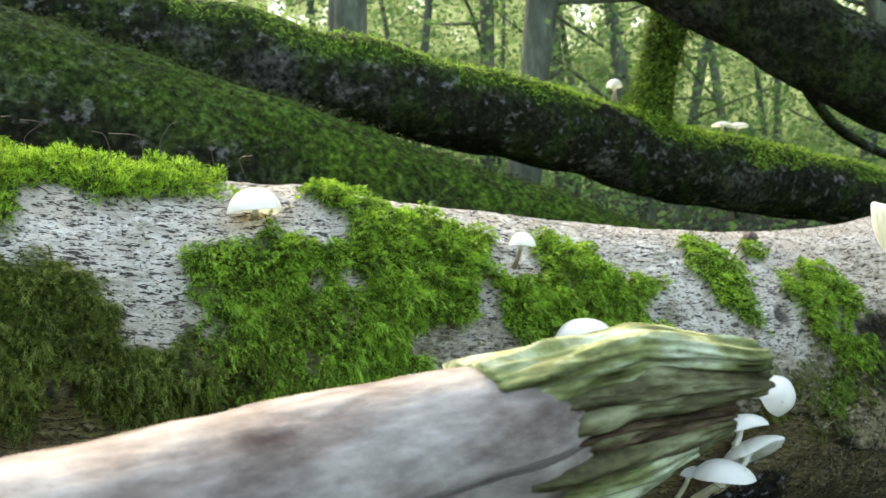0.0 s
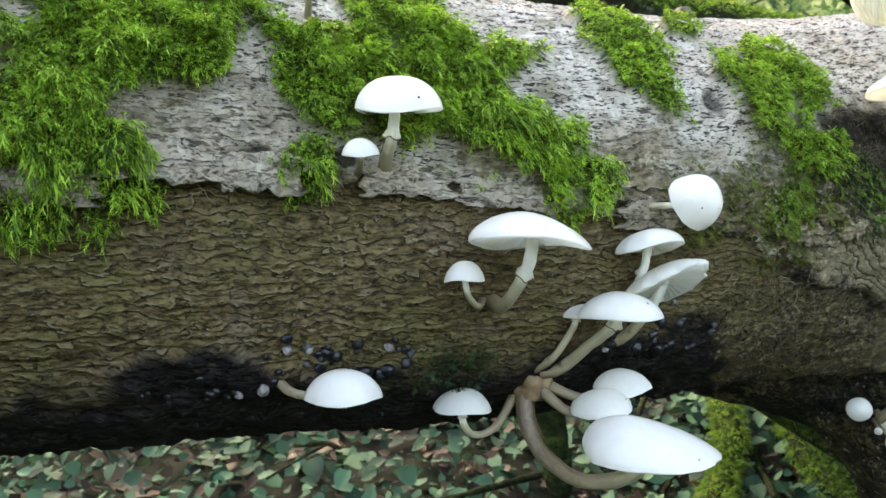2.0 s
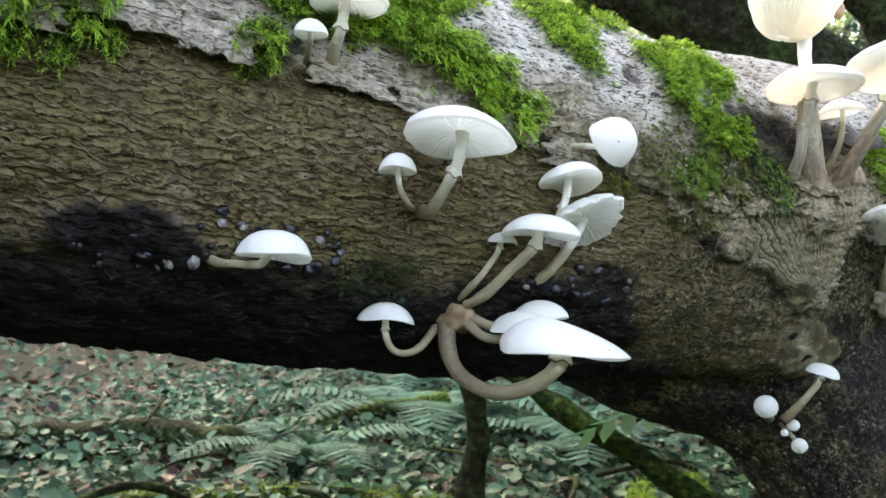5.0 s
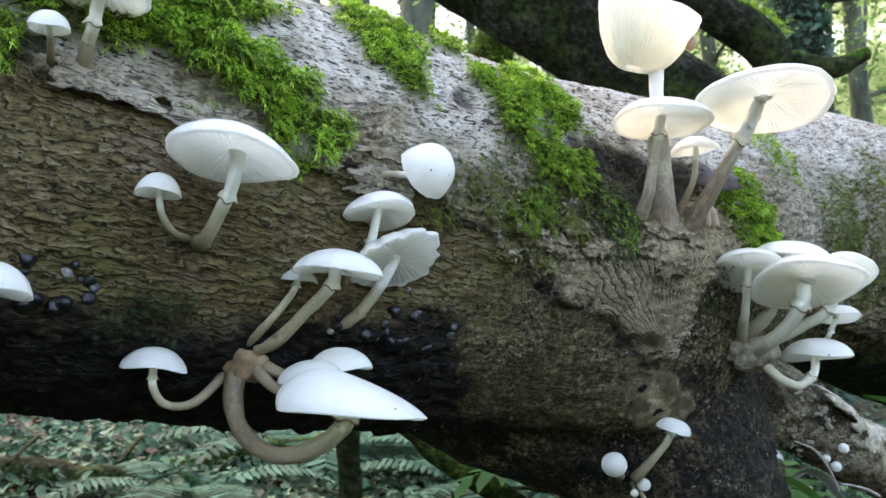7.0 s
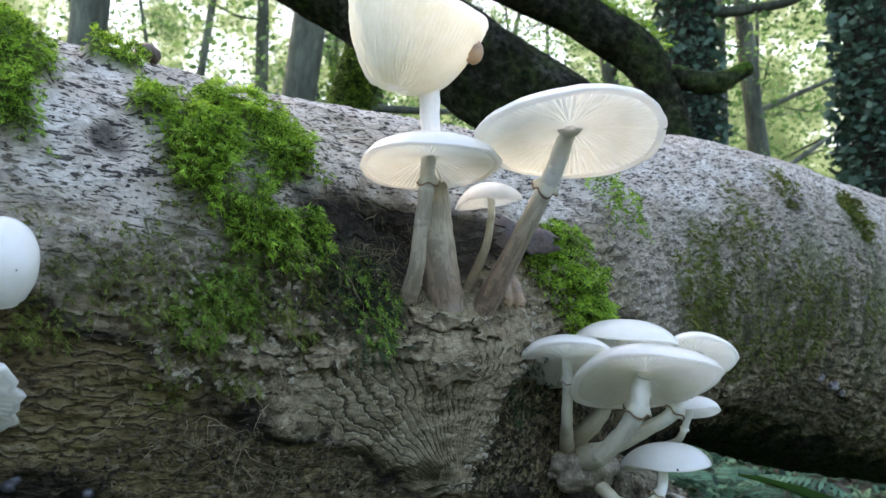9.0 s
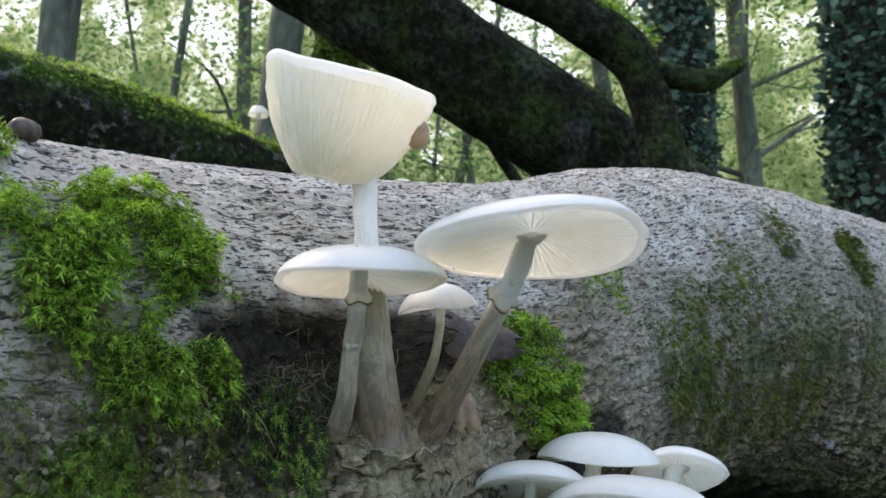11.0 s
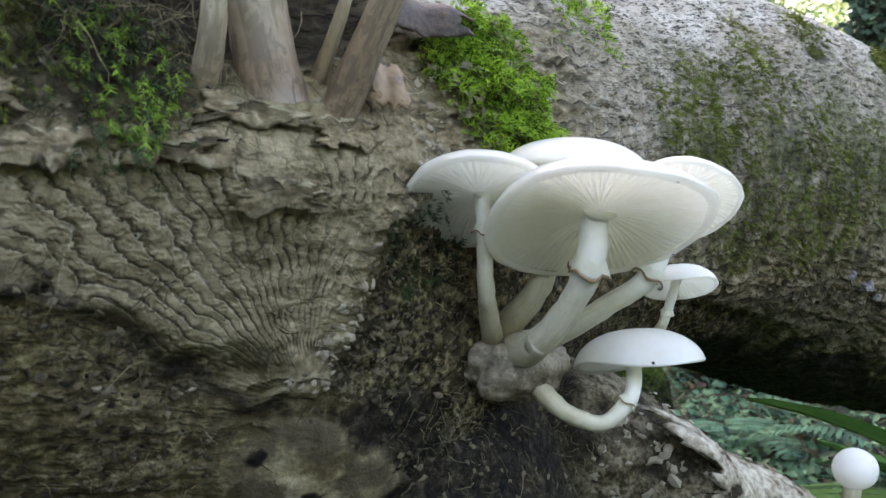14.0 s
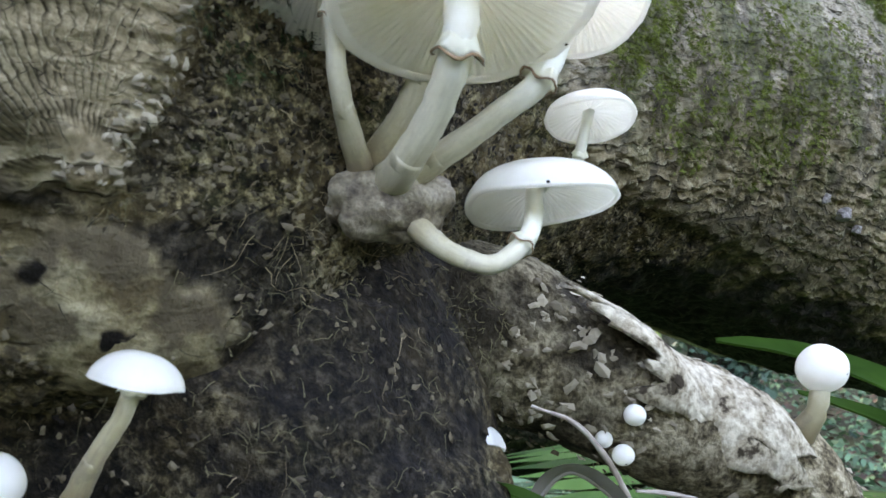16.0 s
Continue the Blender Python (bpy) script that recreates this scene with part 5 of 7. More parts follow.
def funnel_mushroom():
    """The tall one: its cap turned up into a funnel, with a torn edge and a rusty spot."""
    e = thing("mushroom", "tall white porcelain mushroom with a torn, upturned cap", "mushroom", "porcelain mushrooms on the log", (0.376, 0.676, 0.499))
    base = np.array(e.location)
    R0, H0 = 0.0300, 0.034
    B, c = basis((0.22, -0.08, 1)), np.array((0.3605, 0.664, 0.6265))
    ph = 1.3

    def rim(th):
        front = np.exp(-((np.angle(np.exp(1j * (th + 2.1)))) / 0.7) ** 2)
        return 0.018 * np.sin(3 * th + ph) + 0.006 * np.sin(11 * th) - 0.05 * front, R0 * (0.04 * np.sin(2 * th + 0.6) + 0.006 * np.sin(9 * th)) - 0.003 * front

    put = lambda v: v @ B.T + c - base
    torn = lambda th: np.exp(-((np.angle(np.exp(1j * (th - 3.3)))) / 0.8) ** 2)
    out = lambda s, th: -H0 * (1 - s ** (2.9 - 1.15 * torn(th)))
    th = np.linspace(0, 2 * np.pi, 96, endpoint=False)
    q = np.linspace(0.13, 1, 18)[:, None]
    dr, dz = rim(th)
    R, Z = R0 * q * (1 + dr[None] * q**2), out(q, th[None]) + dz[None] * q**2
    outer = np.stack([R * np.cos(th)[None], R * np.sin(th)[None], Z], -1)
    inner = np.stack([R * 0.985 * np.cos(th)[None], R * 0.985 * np.sin(th)[None], Z + 0.0012 + 0.0018 * (1 - q)], -1)[::-1]
    v = np.concatenate([outer, inner]).reshape(-1, 3)
    i, j = np.meshgrid(np.arange(35) * 96, np.arange(96), indexing="ij")
    f = np.stack([i + j, i + 96 + j, i + 96 + (j + 1) % 96, i + (j + 1) % 96], -1).reshape(-1, 4)
    cap = obj("cap", mesh_from("cap", put(v), f), CAP, e, "upturned cap with a torn edge")
    th = np.linspace(0, 2 * np.pi, 480, endpoint=False)
    qq = np.linspace(0.14, 0.975, 14)[:, None]
    dr, dz = rim(th)
    fold = np.abs(np.cos(40 * th + 0.3 * np.sin(5 * th)))[None] ** 3 * np.where(np.cos(40 * th)[None] > 0, 1.0, smooth(0.3, 0.6, qq))
    dp = 0.0014 * np.sin(np.pi * np.clip((0.98 - qq) / 0.85, 0, 1) ** 0.8) * fold + 0.0004
    R, Z = R0 * qq * (1 + dr[None] * qq**2) + 0.5 * dp, out(qq, th[None]) + dz[None] * qq**2 - dp
    left = np.exp(-((np.angle(np.exp(1j * (th - 3.3)))) / 0.75) ** 2)[None] * smooth(0.15, 0.3, qq) * smooth(0.95, 0.8, qq)
    R = R + left * 0.0022 * np.abs(np.sin(17 * th + 6 * qq)) * np.abs(np.sin(29 * th - 9 * qq))
    Z = Z - left * smooth(0.75, 0.45, qq) * (0.0036 * np.abs(np.sin(11 * th)) * np.abs(np.sin(17 * th + 1)) + 0.0008)
    gv = np.stack([R * np.cos(th)[None], R * np.sin(th)[None], Z], -1).reshape(-1, 3)
    a, b = np.meshgrid(np.arange(13) * 480, np.arange(480), indexing="ij")
    gf = np.stack([a + b, a + 480 + b, a + 480 + (b + 1) % 480, a + (b + 1) % 480], -1).reshape(-1, 4)
    obj("gill_layer", mesh_from("gill_layer", put(gv), gf), GILL, cap, "creamy white gills")["kind"] = "stuff"
    pts = [(0.3665, 0.667, 0.599), (0.367, 0.668, 0.585), (0.369, 0.670, 0.56), (0.372, 0.672, 0.53), (0.376, 0.677, 0.498)]
    low = [(0.3685, 0.6695, 0.566), (0.3702, 0.671, 0.545), (0.3725, 0.673, 0.523), (0.377, 0.678, 0.497)]
    for name, line, rad, lo, hi, label in (("stem", pts, [0.0056, 0.0040, 0.0050, 0.0062, 0.0080], 0.0, 0.5, ""), ("stem_base", low, [0.0050, 0.0064, 0.0078, 0.0098], 0.30, 1.0, "thick grey-brown streaked stem base")):
        v, f, uv = tube(np.array(line) - base, rad, 40, 28, 0.0009, 200, (0.3, 1, 0.2))
        me = mesh_from(name, v, f, uv)
        val = np.linspace(lo, hi, 40)
        me.attributes.new("along", "FLOAT", "POINT").data.foreach_set("value", np.r_[np.repeat(val, 28), val[0], val[-1]].astype(np.float32))
        obj(name, me, STEM_GREY, e, label)
    bm = bmesh.new()
    bmesh.ops.create_icosphere(bm, subdivisions=3, radius=0.0042, matrix=Matrix.Translation(Vector((0.3828, 0.6575, 0.6085)) - Vector(base)) @ Matrix.Diagonal((1.0, 0.9, 1.3, 1)))
    part("rotten_spot", bm, RUST, cap, "rusty decaying spot on the edge")


funnel_mushroom()

# the shelf of caps on the right
RB = (0.458, 0.726, 0.433)
mushroom(W1 + " a domed cap in a cluster", (0.436, 0.695, 0.4800), 0.0240, 0.0105, (0.04, 0.52, 1), [(0.437, 0.697, 0.485), (0.439, 0.701, 0.471), (0.441, 0.708, 0.455), (0.450, 0.722, 0.437)], 0.0024, 0.27, 2.2, 0.3, 0.01, gills=56, dirty=0.2, aged=0.6)
mushroom(W1 + " a smooth cap behind a cluster", (0.468, 0.703, 0.491), 0.0238, 0.0105, (0.04, 0.1, 1), [(0.468, 0.704, 0.494), (0.466, 0.708, 0.478), (0.461, 0.716, 0.457), (0.455, 0.726, 0.44)], 0.0034, None, 2.2, 0.25, 0.01, gills=56, dirty=0.3, aged=0.6)
mushroom("broad " + W1 + " a wide cap, thick stem", (0.469, 0.683, 0.4735), 0.0322, 0.0125, (0.06, 0.46, 1), [(0.469, 0.688, 0.477), (0.468, 0.689, 0.463), (0.464, 0.699, 0.449), (0.457, 0.713, 0.437), RB], 0.0042, 0.3, 2.3, 0.3, 0.01, gills=84, dirty=0.25, aged=0.6)
mushroom(W1 + " a rounded cap and slanting ringed stem", (0.505, 0.705, 0.4835), 0.0198, 0.0085, (0.22, 0.6, 1), [(0.502, 0.706, 0.483), (0.494, 0.703, 0.461), (0.481, 0.710, 0.450), (0.467, 0.719, 0.441), RB], 0.0034, 0.3, 2.2, 0.25, 0.01, gills=56, dirty=0.2, aged=0.6)
mushroom("small " + W1 + " a rounded cap", (0.516, 0.730, 0.457), 0.0131, 0.0075, (0.06, 0.3, 1), [(0.516, 0.731, 0.459), (0.515, 0.736, 0.449), (0.514, 0.743, 0.441), (0.514, 0.756, 0.432)], 0.0017, 0.4, 2.2, 0.3, 0.01, gills=40, aged=0.6)
mushroom(W1 + " a glassy cap and hooked stem", (0.499, 0.726, 0.4310), 0.0223, 0.0116, (-0.02, 0.12, 1), [(0.497, 0.726, 0.4345), (0.493, 0.719, 0.421), (0.483, 0.717, 0.4125), (0.474, 0.717, 0.414), (0.466, 0.719, 0.419), (0.459, 0.726, 0.428)], 0.0026, 0.25, 2.2, 0.35, 0.01, gills=60, dirty=0.35, aged=0.6)

# the lower limb and the hollow under the stub
mushroom("young " + W1 + " a domed cap", (0.394, 0.703, 0.384), 0.0108, 0.0068, (0.26, -0.1, 1), [(0.394, 0.703, 0.386), (0.391, 0.705, 0.377), (0.384, 0.709, 0.366), (0.376, 0.719, 0.352)], 0.0022, 0.2, 2.4, 0.4, gills=36, dirty=0.25)
mushroom("small " + W1 + " a torn cap", (0.486, 0.769, 0.362), 0.0112, 0.0065, (0.26, 0.0, 1), [(0.490, 0.769, 0.364), (0.492, 0.774, 0.355), (0.494, 0.782, 0.346), (0.496, 0.80, 0.34)], 0.0018, None, 2.2, 0.3, 0.08, gills=36)


def button(c, r, base, sr, squash=1.0):
    """A young mushroom still closed: a white ball on a short stem."""
    e = thing("mushroom_button", "round closed white mushroom button on the bark", "mushroom", "young mushroom buttons", base)
    b = Vector(base)
    bm = bmesh.new()
    bmesh.ops.create_icosphere(bm, subdivisions=4, radius=r)
    for v in bm.verts:
        v.co = v.co * (1 + 0.05 * noise.noise(v.co * 120 + b * 40))
        v.co.z *= squash * (0.9 if v.co.z < 0 else 1.0)
        v.co += Vector(c) - b
    part("cap", bm, CAP, e)
    m = np.array([np.array(c) - np.array(base), (np.array(c) - np.array(base)) * 0.45 + (0, -0.002, -0.001), (0, 0.004, 0)])
    v, f, _ = tube(m, [sr, sr * 1.1, sr * 1.7], 14, 14, sr * 0.15, 400, (0.3, 1, 0.2))
    me = mesh_from("stem", v, f)
    me.attributes.new("along", "FLOAT", "POINT").data.foreach_set("value", np.r_[np.repeat(np.linspace(0.2, 0.8, 14), 14), 0.2, 0.8].astype(np.float32))
    obj("stem", me, STEM, e)


for c, r, b, sr in [((0.361, 0.713, 0.361), 0.0078, (0.370, 0.726, 0.352), 0.002), ((0.383, 0.722, 0.348), 0.0042, (0.381, 0.730, 0.352), 0.0014), ((0.388, 0.724, 0.334), 0.0054, (0.382, 0.730, 0.345), 0.0012), ((0.377, 0.722, 0.343), 0.0026, (0.379, 0.729, 0.347), 0.0009),
                    ((0.540, 0.764, 0.368), 0.0037, (0.540, 0.775, 0.372), 0.0012), ((0.532, 0.772, 0.360), 0.0030, (0.532, 0.781, 0.363), 0.001), ((0.537, 0.768, 0.355), 0.0037, (0.537, 0.779, 0.357), 0.0012),
                    ((0.618, 0.777, 0.381), 0.0092, (0.614, 0.785, 0.356), 0.0034)]:
    button(c, r, b, sr)


def root_knob(label, c, r, squash, flesh):
    bm = bmesh.new()
    bmesh.ops.create_icosphere(bm, subdivisions=4, radius=r)
    for v in bm.verts:
        n = v.co.normalized()
        v.co *= 1 + 0.26 * noise.noise(n * 1.8 + Vector(c) * 30) + 0.09 * noise.noise(n * 5) + 0.04 * noise.noise(n * 15)
        v.co = Vector((v.co.x * squash[0], v.co.y * squash[1], v.co.z * squash[2]))
    me = bpy.data.meshes.new("root_knob")
    bm.to_mesh(me)
    bm.free()
    for p in me.polygons:
        p.use_smooth = True
    ob = obj("mushroom_root_knob", me, flesh)
    ob.location = c
    tagged(ob, label, "mushroom base")


root_knob("brown knobbly base of the stems on the log", (0.149, 0.600, 0.420), 0.0095, (1.1, 0.9, 1.0), RUSTKNOB)
root_knob("grey-brown knobbly base of the cap cluster", (0.456, 0.727, 0.430), 0.0112, (1.5, 0.9, 1.0), KNOB)


# ---- small things on and round the log ----
def sheet(rows, cols, place, thick, ragged, seed):
    """A curved flake with ragged edges: place(u, v) gives its middle surface."""
    u, v = np.meshgrid(np.linspace(0, 1, rows), np.linspace(0, 1, cols), indexing="ij")
    e = np.stack([u.ravel() * 7, v.ravel() * 7, 0 * u.ravel() + seed], -1)
    n1, n2 = fbm(e, 3).reshape(u.shape), fbm(e + 31, 3).reshape(u.shape)
    p = place(np.clip(u + ragged * n1 * (2 * np.abs(u - 0.5)), -0.2, 1.2), np.clip(v + ragged * n2 * (2 * np.abs(v - 0.5)), -0.2, 1.2))
    du, dv = np.gradient(p, axis=0), np.gradient(p, axis=1)
    nr = np.cross(du, dv)
    nr /= np.linalg.norm(nr, axis=-1)[..., None] + 1e-9
    a, b = (p + nr * thick / 2).reshape(-1, 3), (p - nr * thick / 2).reshape(-1, 3)
    k = rows * cols
    i, j = np.meshgrid(np.arange(rows - 1), np.arange(cols - 1), indexing="ij")
    i, j = i.ravel(), j.ravel()
    q = np.stack([i * cols + j, (i + 1) * cols + j, (i + 1) * cols + j + 1, i * cols + j + 1], -1)
    ring = [*range(cols), *[r * cols + cols - 1 for r in range(1, rows)], *[(rows - 1) * cols + c for c in range(cols - 2, -1, -1)], *[r * cols for r in range(rows - 2, 0, -1)]]
    side = np.array([(ring[m], ring[(m + 1) % len(ring)], ring[(m + 1) % len(ring)] + k, ring[m] + k) for m in range(len(ring))])
    uv = np.stack([u.ravel() * 0.05, v.ravel() * 0.05], -1)
    return np.r_[a, b], np.r_[q, q[:, ::-1] + k, side], np.r_[uv, uv]


def patch_between(c00, c10, c01, c11, bow):
    c00, c10, c01, c11, bow = (np.array(q, float) for q in (c00, c10, c01, c11, bow))

    def place(u, v):
        u, v = u[..., None], v[..., None]
        return c00 * (1 - u) * (1 - v) + c10 * u * (1 - v) + c01 * (1 - u) * v + c11 * u * v + bow * 4 * v * (1 - v) + bow * 0.4 * np.sin(9 * u)
    return place


def bark_flake(c, label, zone, thick=0.0014, seed=0.0, material=None, ragged=0.2, span=None):
    v, f, uv = sheet(40, 26, patch_between(*c), thick, ragged, seed)
    size = span[2:] if span else (np.linalg.norm(np.subtract(c[1], c[0])), np.linalg.norm(np.subtract(c[2], c[0])))
    uv = uv * np.array(size) / 0.05 + (span[:2] if span else seed)
    v = v + 0.0006 * fbm(v * 220, 3)[:, None]
    z = np.tile(np.array(zone, float), (len(v), 1))
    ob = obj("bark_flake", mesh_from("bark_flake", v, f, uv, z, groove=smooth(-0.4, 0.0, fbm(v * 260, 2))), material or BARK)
    return tagged(ob, label, "bark", "loose bark flakes")


bark_flake(((0.522, 0.768, 0.410), (0.604, 0.786, 0.368), (0.540, 0.764, 0.378), (0.598, 0.774, 0.340), (0.004, -0.005, 0.001)), "loose pale bark plate on the broken stub", (0.55, 0, 0, 0), 0.0018, 2.0, PLATE, 0.22)
bark_flake(((0.575, 0.783, 0.384), (0.630, 0.795, 0.352), (0.585, 0.773, 0.352), (0.625, 0.780, 0.326), (0.002, -0.003, 0.001)), "loose brownish bark plate on the broken stub", (0.35, 0, 0, 0), 0.0018, 5.0, STUBBARK, 0.22)
bark_flake(((0.404, 0.700, 0.548), (0.432, 0.706, 0.541), (0.404, 0.688, 0.527), (0.434, 0.700, 0.532), (0, -0.002, 0.002)), "dark wet leaf wedged behind the stems", (0, 0, 1, 0), 0.0008, 12.0, HUSK)
bark_flake(((0.401, 0.683, 0.519), (0.411, 0.688, 0.517), (0.402, 0.680, 0.506), (0.412, 0.684, 0.505), (0, -0.002, 0)), "orange-brown curled bark chip by the stems", (0, 0, 0, 0), 0.0016, 15.0, RUSTKNOB)
def log_flake(a, g, w, up, down, label, zone, seed, lift=0.0045, ragged=0.2):
    """A flake whose lower edge curls away from the log."""
    q = lambda aa, gg, lf: tuple(on_log(np.array([aa]), np.array([gg]), lf)[0][0])
    bark_flake((q(a - w, g + up, 0.001), q(a + w, g + up, 0.001), q(a - w, g - down, lift), q(a + w, g - down, lift), (0, -0.001, 0)), label, zone, 0.0014, seed, None, ragged,
               (a - w, math.radians(g + up) * 0.12, 2 * w, -math.radians(up + down) * 0.12))


for k, (a, g, w) in enumerate([(-0.045, 8, 0.020), (-0.012, 7, 0.016), (0.045, 7.5, 0.018), (0.085, 6, 0.016), (0.118, 5, 0.018), (-0.085, 3, 0.02), (0.155, 2, 0.014)]):
    log_flake(a, g, w, 4, 2.5, "curling edge of pale bark above bare wood", (0.45, 0, 0, 0), 20.0 + k)
for k, (a, g, w) in enumerate([(0.262, 2, 0.009), (0.276, -3, 0.008), (0.318, 3, 0.010), (0.337, 1, 0.007), (0.300, -2, 0.008), (0.322, -7, 0.008), (0.247, -3, 0.007), (0.232, -2, 0.009)]):
    log_flake(a, g, w, 2.0, 1.8, "small curled flake of tan bark", (0.0, 0, 0, 0), 40.0 + k, 0.0022, 0.32)


def jelly_cluster(a0, g0, n, label, small=0.0012, large=0.0028, wide=0.011, flesh=None):
    """Lumps of black jelly fungus, each its own lobe."""
    p, d, t = on_log(a0 + RNG.normal(0, wide, n), g0 + RNG.normal(0, 3.0, n))
    e = thing("jelly_fungus", label, "fungus", "black jelly fungus on the log", tuple(p[0]))
    for q, dd in zip(p, d):
        bm = bmesh.new()
        bmesh.ops.create_icosphere(bm, subdivisions=3, radius=RNG.uniform(small, large))
        sh = Vector(RNG.uniform(0, 50, 3))
        for v in bm.verts:
            v.co *= 1 + 0.5 * noise.noise(v.co * 0.9 / large + sh)
            v.co += Vector(q - dd * 0.0004 - p[0])
        part("lobe", bm, flesh or JELLY, e)


jelly_cluster(0.012, -31, 9, "black jelly fungus lumps on the rotten wood")
jelly_cluster(0.045, -31, 6, "black jelly fungus lumps on the rotten wood")
jelly_cluster(-0.025, -40, 14, "black jelly fungus lumps on the rotten wood")
jelly_cluster(0.155, -31, 5, "black jelly fungus lumps on the rotten wood")


jelly_cluster(0.036, -33.5, 8, "round black jelly fungus lumps on the rotten wood", 0.0026, 0.0042, 0.012)
jelly_cluster(0.185, -31, 7, "round black jelly fungus lumps under the caps", 0.0022, 0.0040, 0.010)
GLASSY = flesh_material("glassy_jelly", (0.10, 0.10, 0.105), (0.02, 0.02, 0.022), 0.3, 0.12)
for a, g in ((0.012, -31), (0.020, -30.5), (0.058, -31), (0.172, -29), (0.186, -27), (0.205, -23)):
    jelly_cluster(a, g, 3, "glassy grey jelly fungus drops on the rotten wood", 0.0014, 0.0026, 0.0016, GLASSY)


def pale_lump(a, g, r):
    """A crumb of dried white fungus stuck to the bark."""
    p, d, _ = on_log(np.array([a]), np.array([g]), 0.0005)
    bm = bmesh.new()
    bmesh.ops.create_icosphere(bm, subdivisions=3, radius=r)
    sh = Vector(RNG.uniform(0, 50, 3))
    for v in bm.verts:
        v.co *= 1 + 0.45 * noise.noise(v.co * 420 + sh)
    me = bpy.data.meshes.new("fungus_crumb")
    bm.to_mesh(me)
    bm.free()
    ob = obj("fungus_crumb", me, PALE)
    ob.location = p[0]
    tagged(ob, "small pale crumb of dried fungus on the log", "fungus crumb", "pale fungus crumbs")


PALE = rough_material("pale_crumb", [(0.3, (0.07, 0.06, 0.055)), (0.6, (0.32, 0.29, 0.27))], 200, (1, 1, 1), 0.7, 0.001)
for a, g, r in [(0.005, -29, 0.0022), (0.014, -29, 0.0018), (0.048, -29, 0.0022), (-0.003, -38, 0.003), (0.149, -33, 0.0018), (0.178, -20, 0.0016), (0.160, -28, 0.0020), (-0.012, -40, 0.002), (0.68, -34, 0.004), (0.70, -36, 0.003), (0.66, -32, 0.003)]:
    pale_lump(a, g, r)


def acorn_husk(a, g):
    p, d, t = on_log(np.array([a]), np.array([g]), 0.003)
    v, f = lathe([(0.0001, 0.0045), (0.003, 0.004), (0.0052, 0.0018), (0.0056, -0.001), (0.0045, -0.0035), (0.0001, -0.0042)], 20, lambda th: (0.12 * np.sin(5 * th), 0.0006 * np.sin(3 * th)))
    ob = obj("beech_husk", mesh_from("beech_husk", v, f), HUSK)
    ob.location = p[0]
    tagged(ob, "dark beech nut husk lying on the log", "husk")


acorn_husk(0.227, 70)


def leaf_blade(pts, width, material, label, fold=0.25):
    """One leaf: a blade folded along its rib, with a thin rib."""
    e = thing("leaf", label, "leaf", "", pts[0])
    c = spline(np.array(pts) - np.array(pts[0]), 24)
    t, sd, up = frames_along(c, (0.15, 0.1, 1))
    k = np.linspace(0, 1, 24)
    w = width * np.sin(np.pi * np.clip(k * 0.94 + 0.03, 0, 1)) ** 0.7
    cols = np.linspace(-1, 1, 9)
    v = c[:, None] + sd[:, None] * (cols[None, :, None] * w[:, None, None]) + up[:, None] * (fold * np.abs(cols)[None, :, None] * w[:, None, None])
    v = v + 0.03 * width * fbm(v.reshape(-1, 3) * 90, 2).reshape(24, 9)[..., None]
    i, j = np.meshgrid(np.arange(23), np.arange(8), indexing="ij")
    i, j = i.ravel(), j.ravel()
    f = np.stack([i * 9 + j, (i + 1) * 9 + j, (i + 1) * 9 + j + 1, i * 9 + j + 1], -1)
    obj("blade", mesh_from("blade", v.reshape(-1, 3), f), material, e)
    vv, ff, _ = tube(c - up * 0.0004, [0.0009, 0.0007, 0.0003], 24, 8, 0, 1, (0.15, 0.1, 1))
    obj("midrib", mesh_from("midrib", vv, ff), material, e)


leaf_blade([(0.468, 0.770, 0.338), (0.488, 0.765, 0.347), (0.508, 0.762, 0.340), (0.525, 0.760, 0.328)], 0.011, LEAFBLADE, "dark green leaf under the broken stub")
leaf_blade([(0.508, 0.785, 0.335), (0.520, 0.779, 0.349), (0.532, 0.777, 0.344), (0.545, 0.776, 0.330)], 0.010, PALELEAF, "pale withered leaf under the broken stub")
leaf_blade([(0.66, 0.93, 0.395), (0.69, 0.90, 0.385), (0.73, 0.88, 0.365), (0.77, 0.87, 0.335)], 0.020, LEAFBLADE, "glossy green leaf below the log")
leaf_blade([(0.72, 0.95, 0.365), (0.74, 0.91, 0.35), (0.77, 0.89, 0.325), (0.80, 0.88, 0.29)], 0.024, LEAFBLADE, "glossy green leaf below the log")
leaf_blade([(0.63, 0.92, 0.35), (0.65, 0.89, 0.345), (0.67, 0.87, 0.33), (0.70, 0.86, 0.305)], 0.018, LEAFBLADE, "glossy green leaf below the log")


def fern_stalk(pts, label):
    v, f, uv = tube(pts, [0.0011, 0.0010, 0.0008, 0.0005], 40, 10, 0.0003, 300, (0.1, 1, 0.2))
    tagged(obj("dry_fern_stalk", mesh_from("dry_fern_stalk", v, f, uv), STALK), label, "stalk")


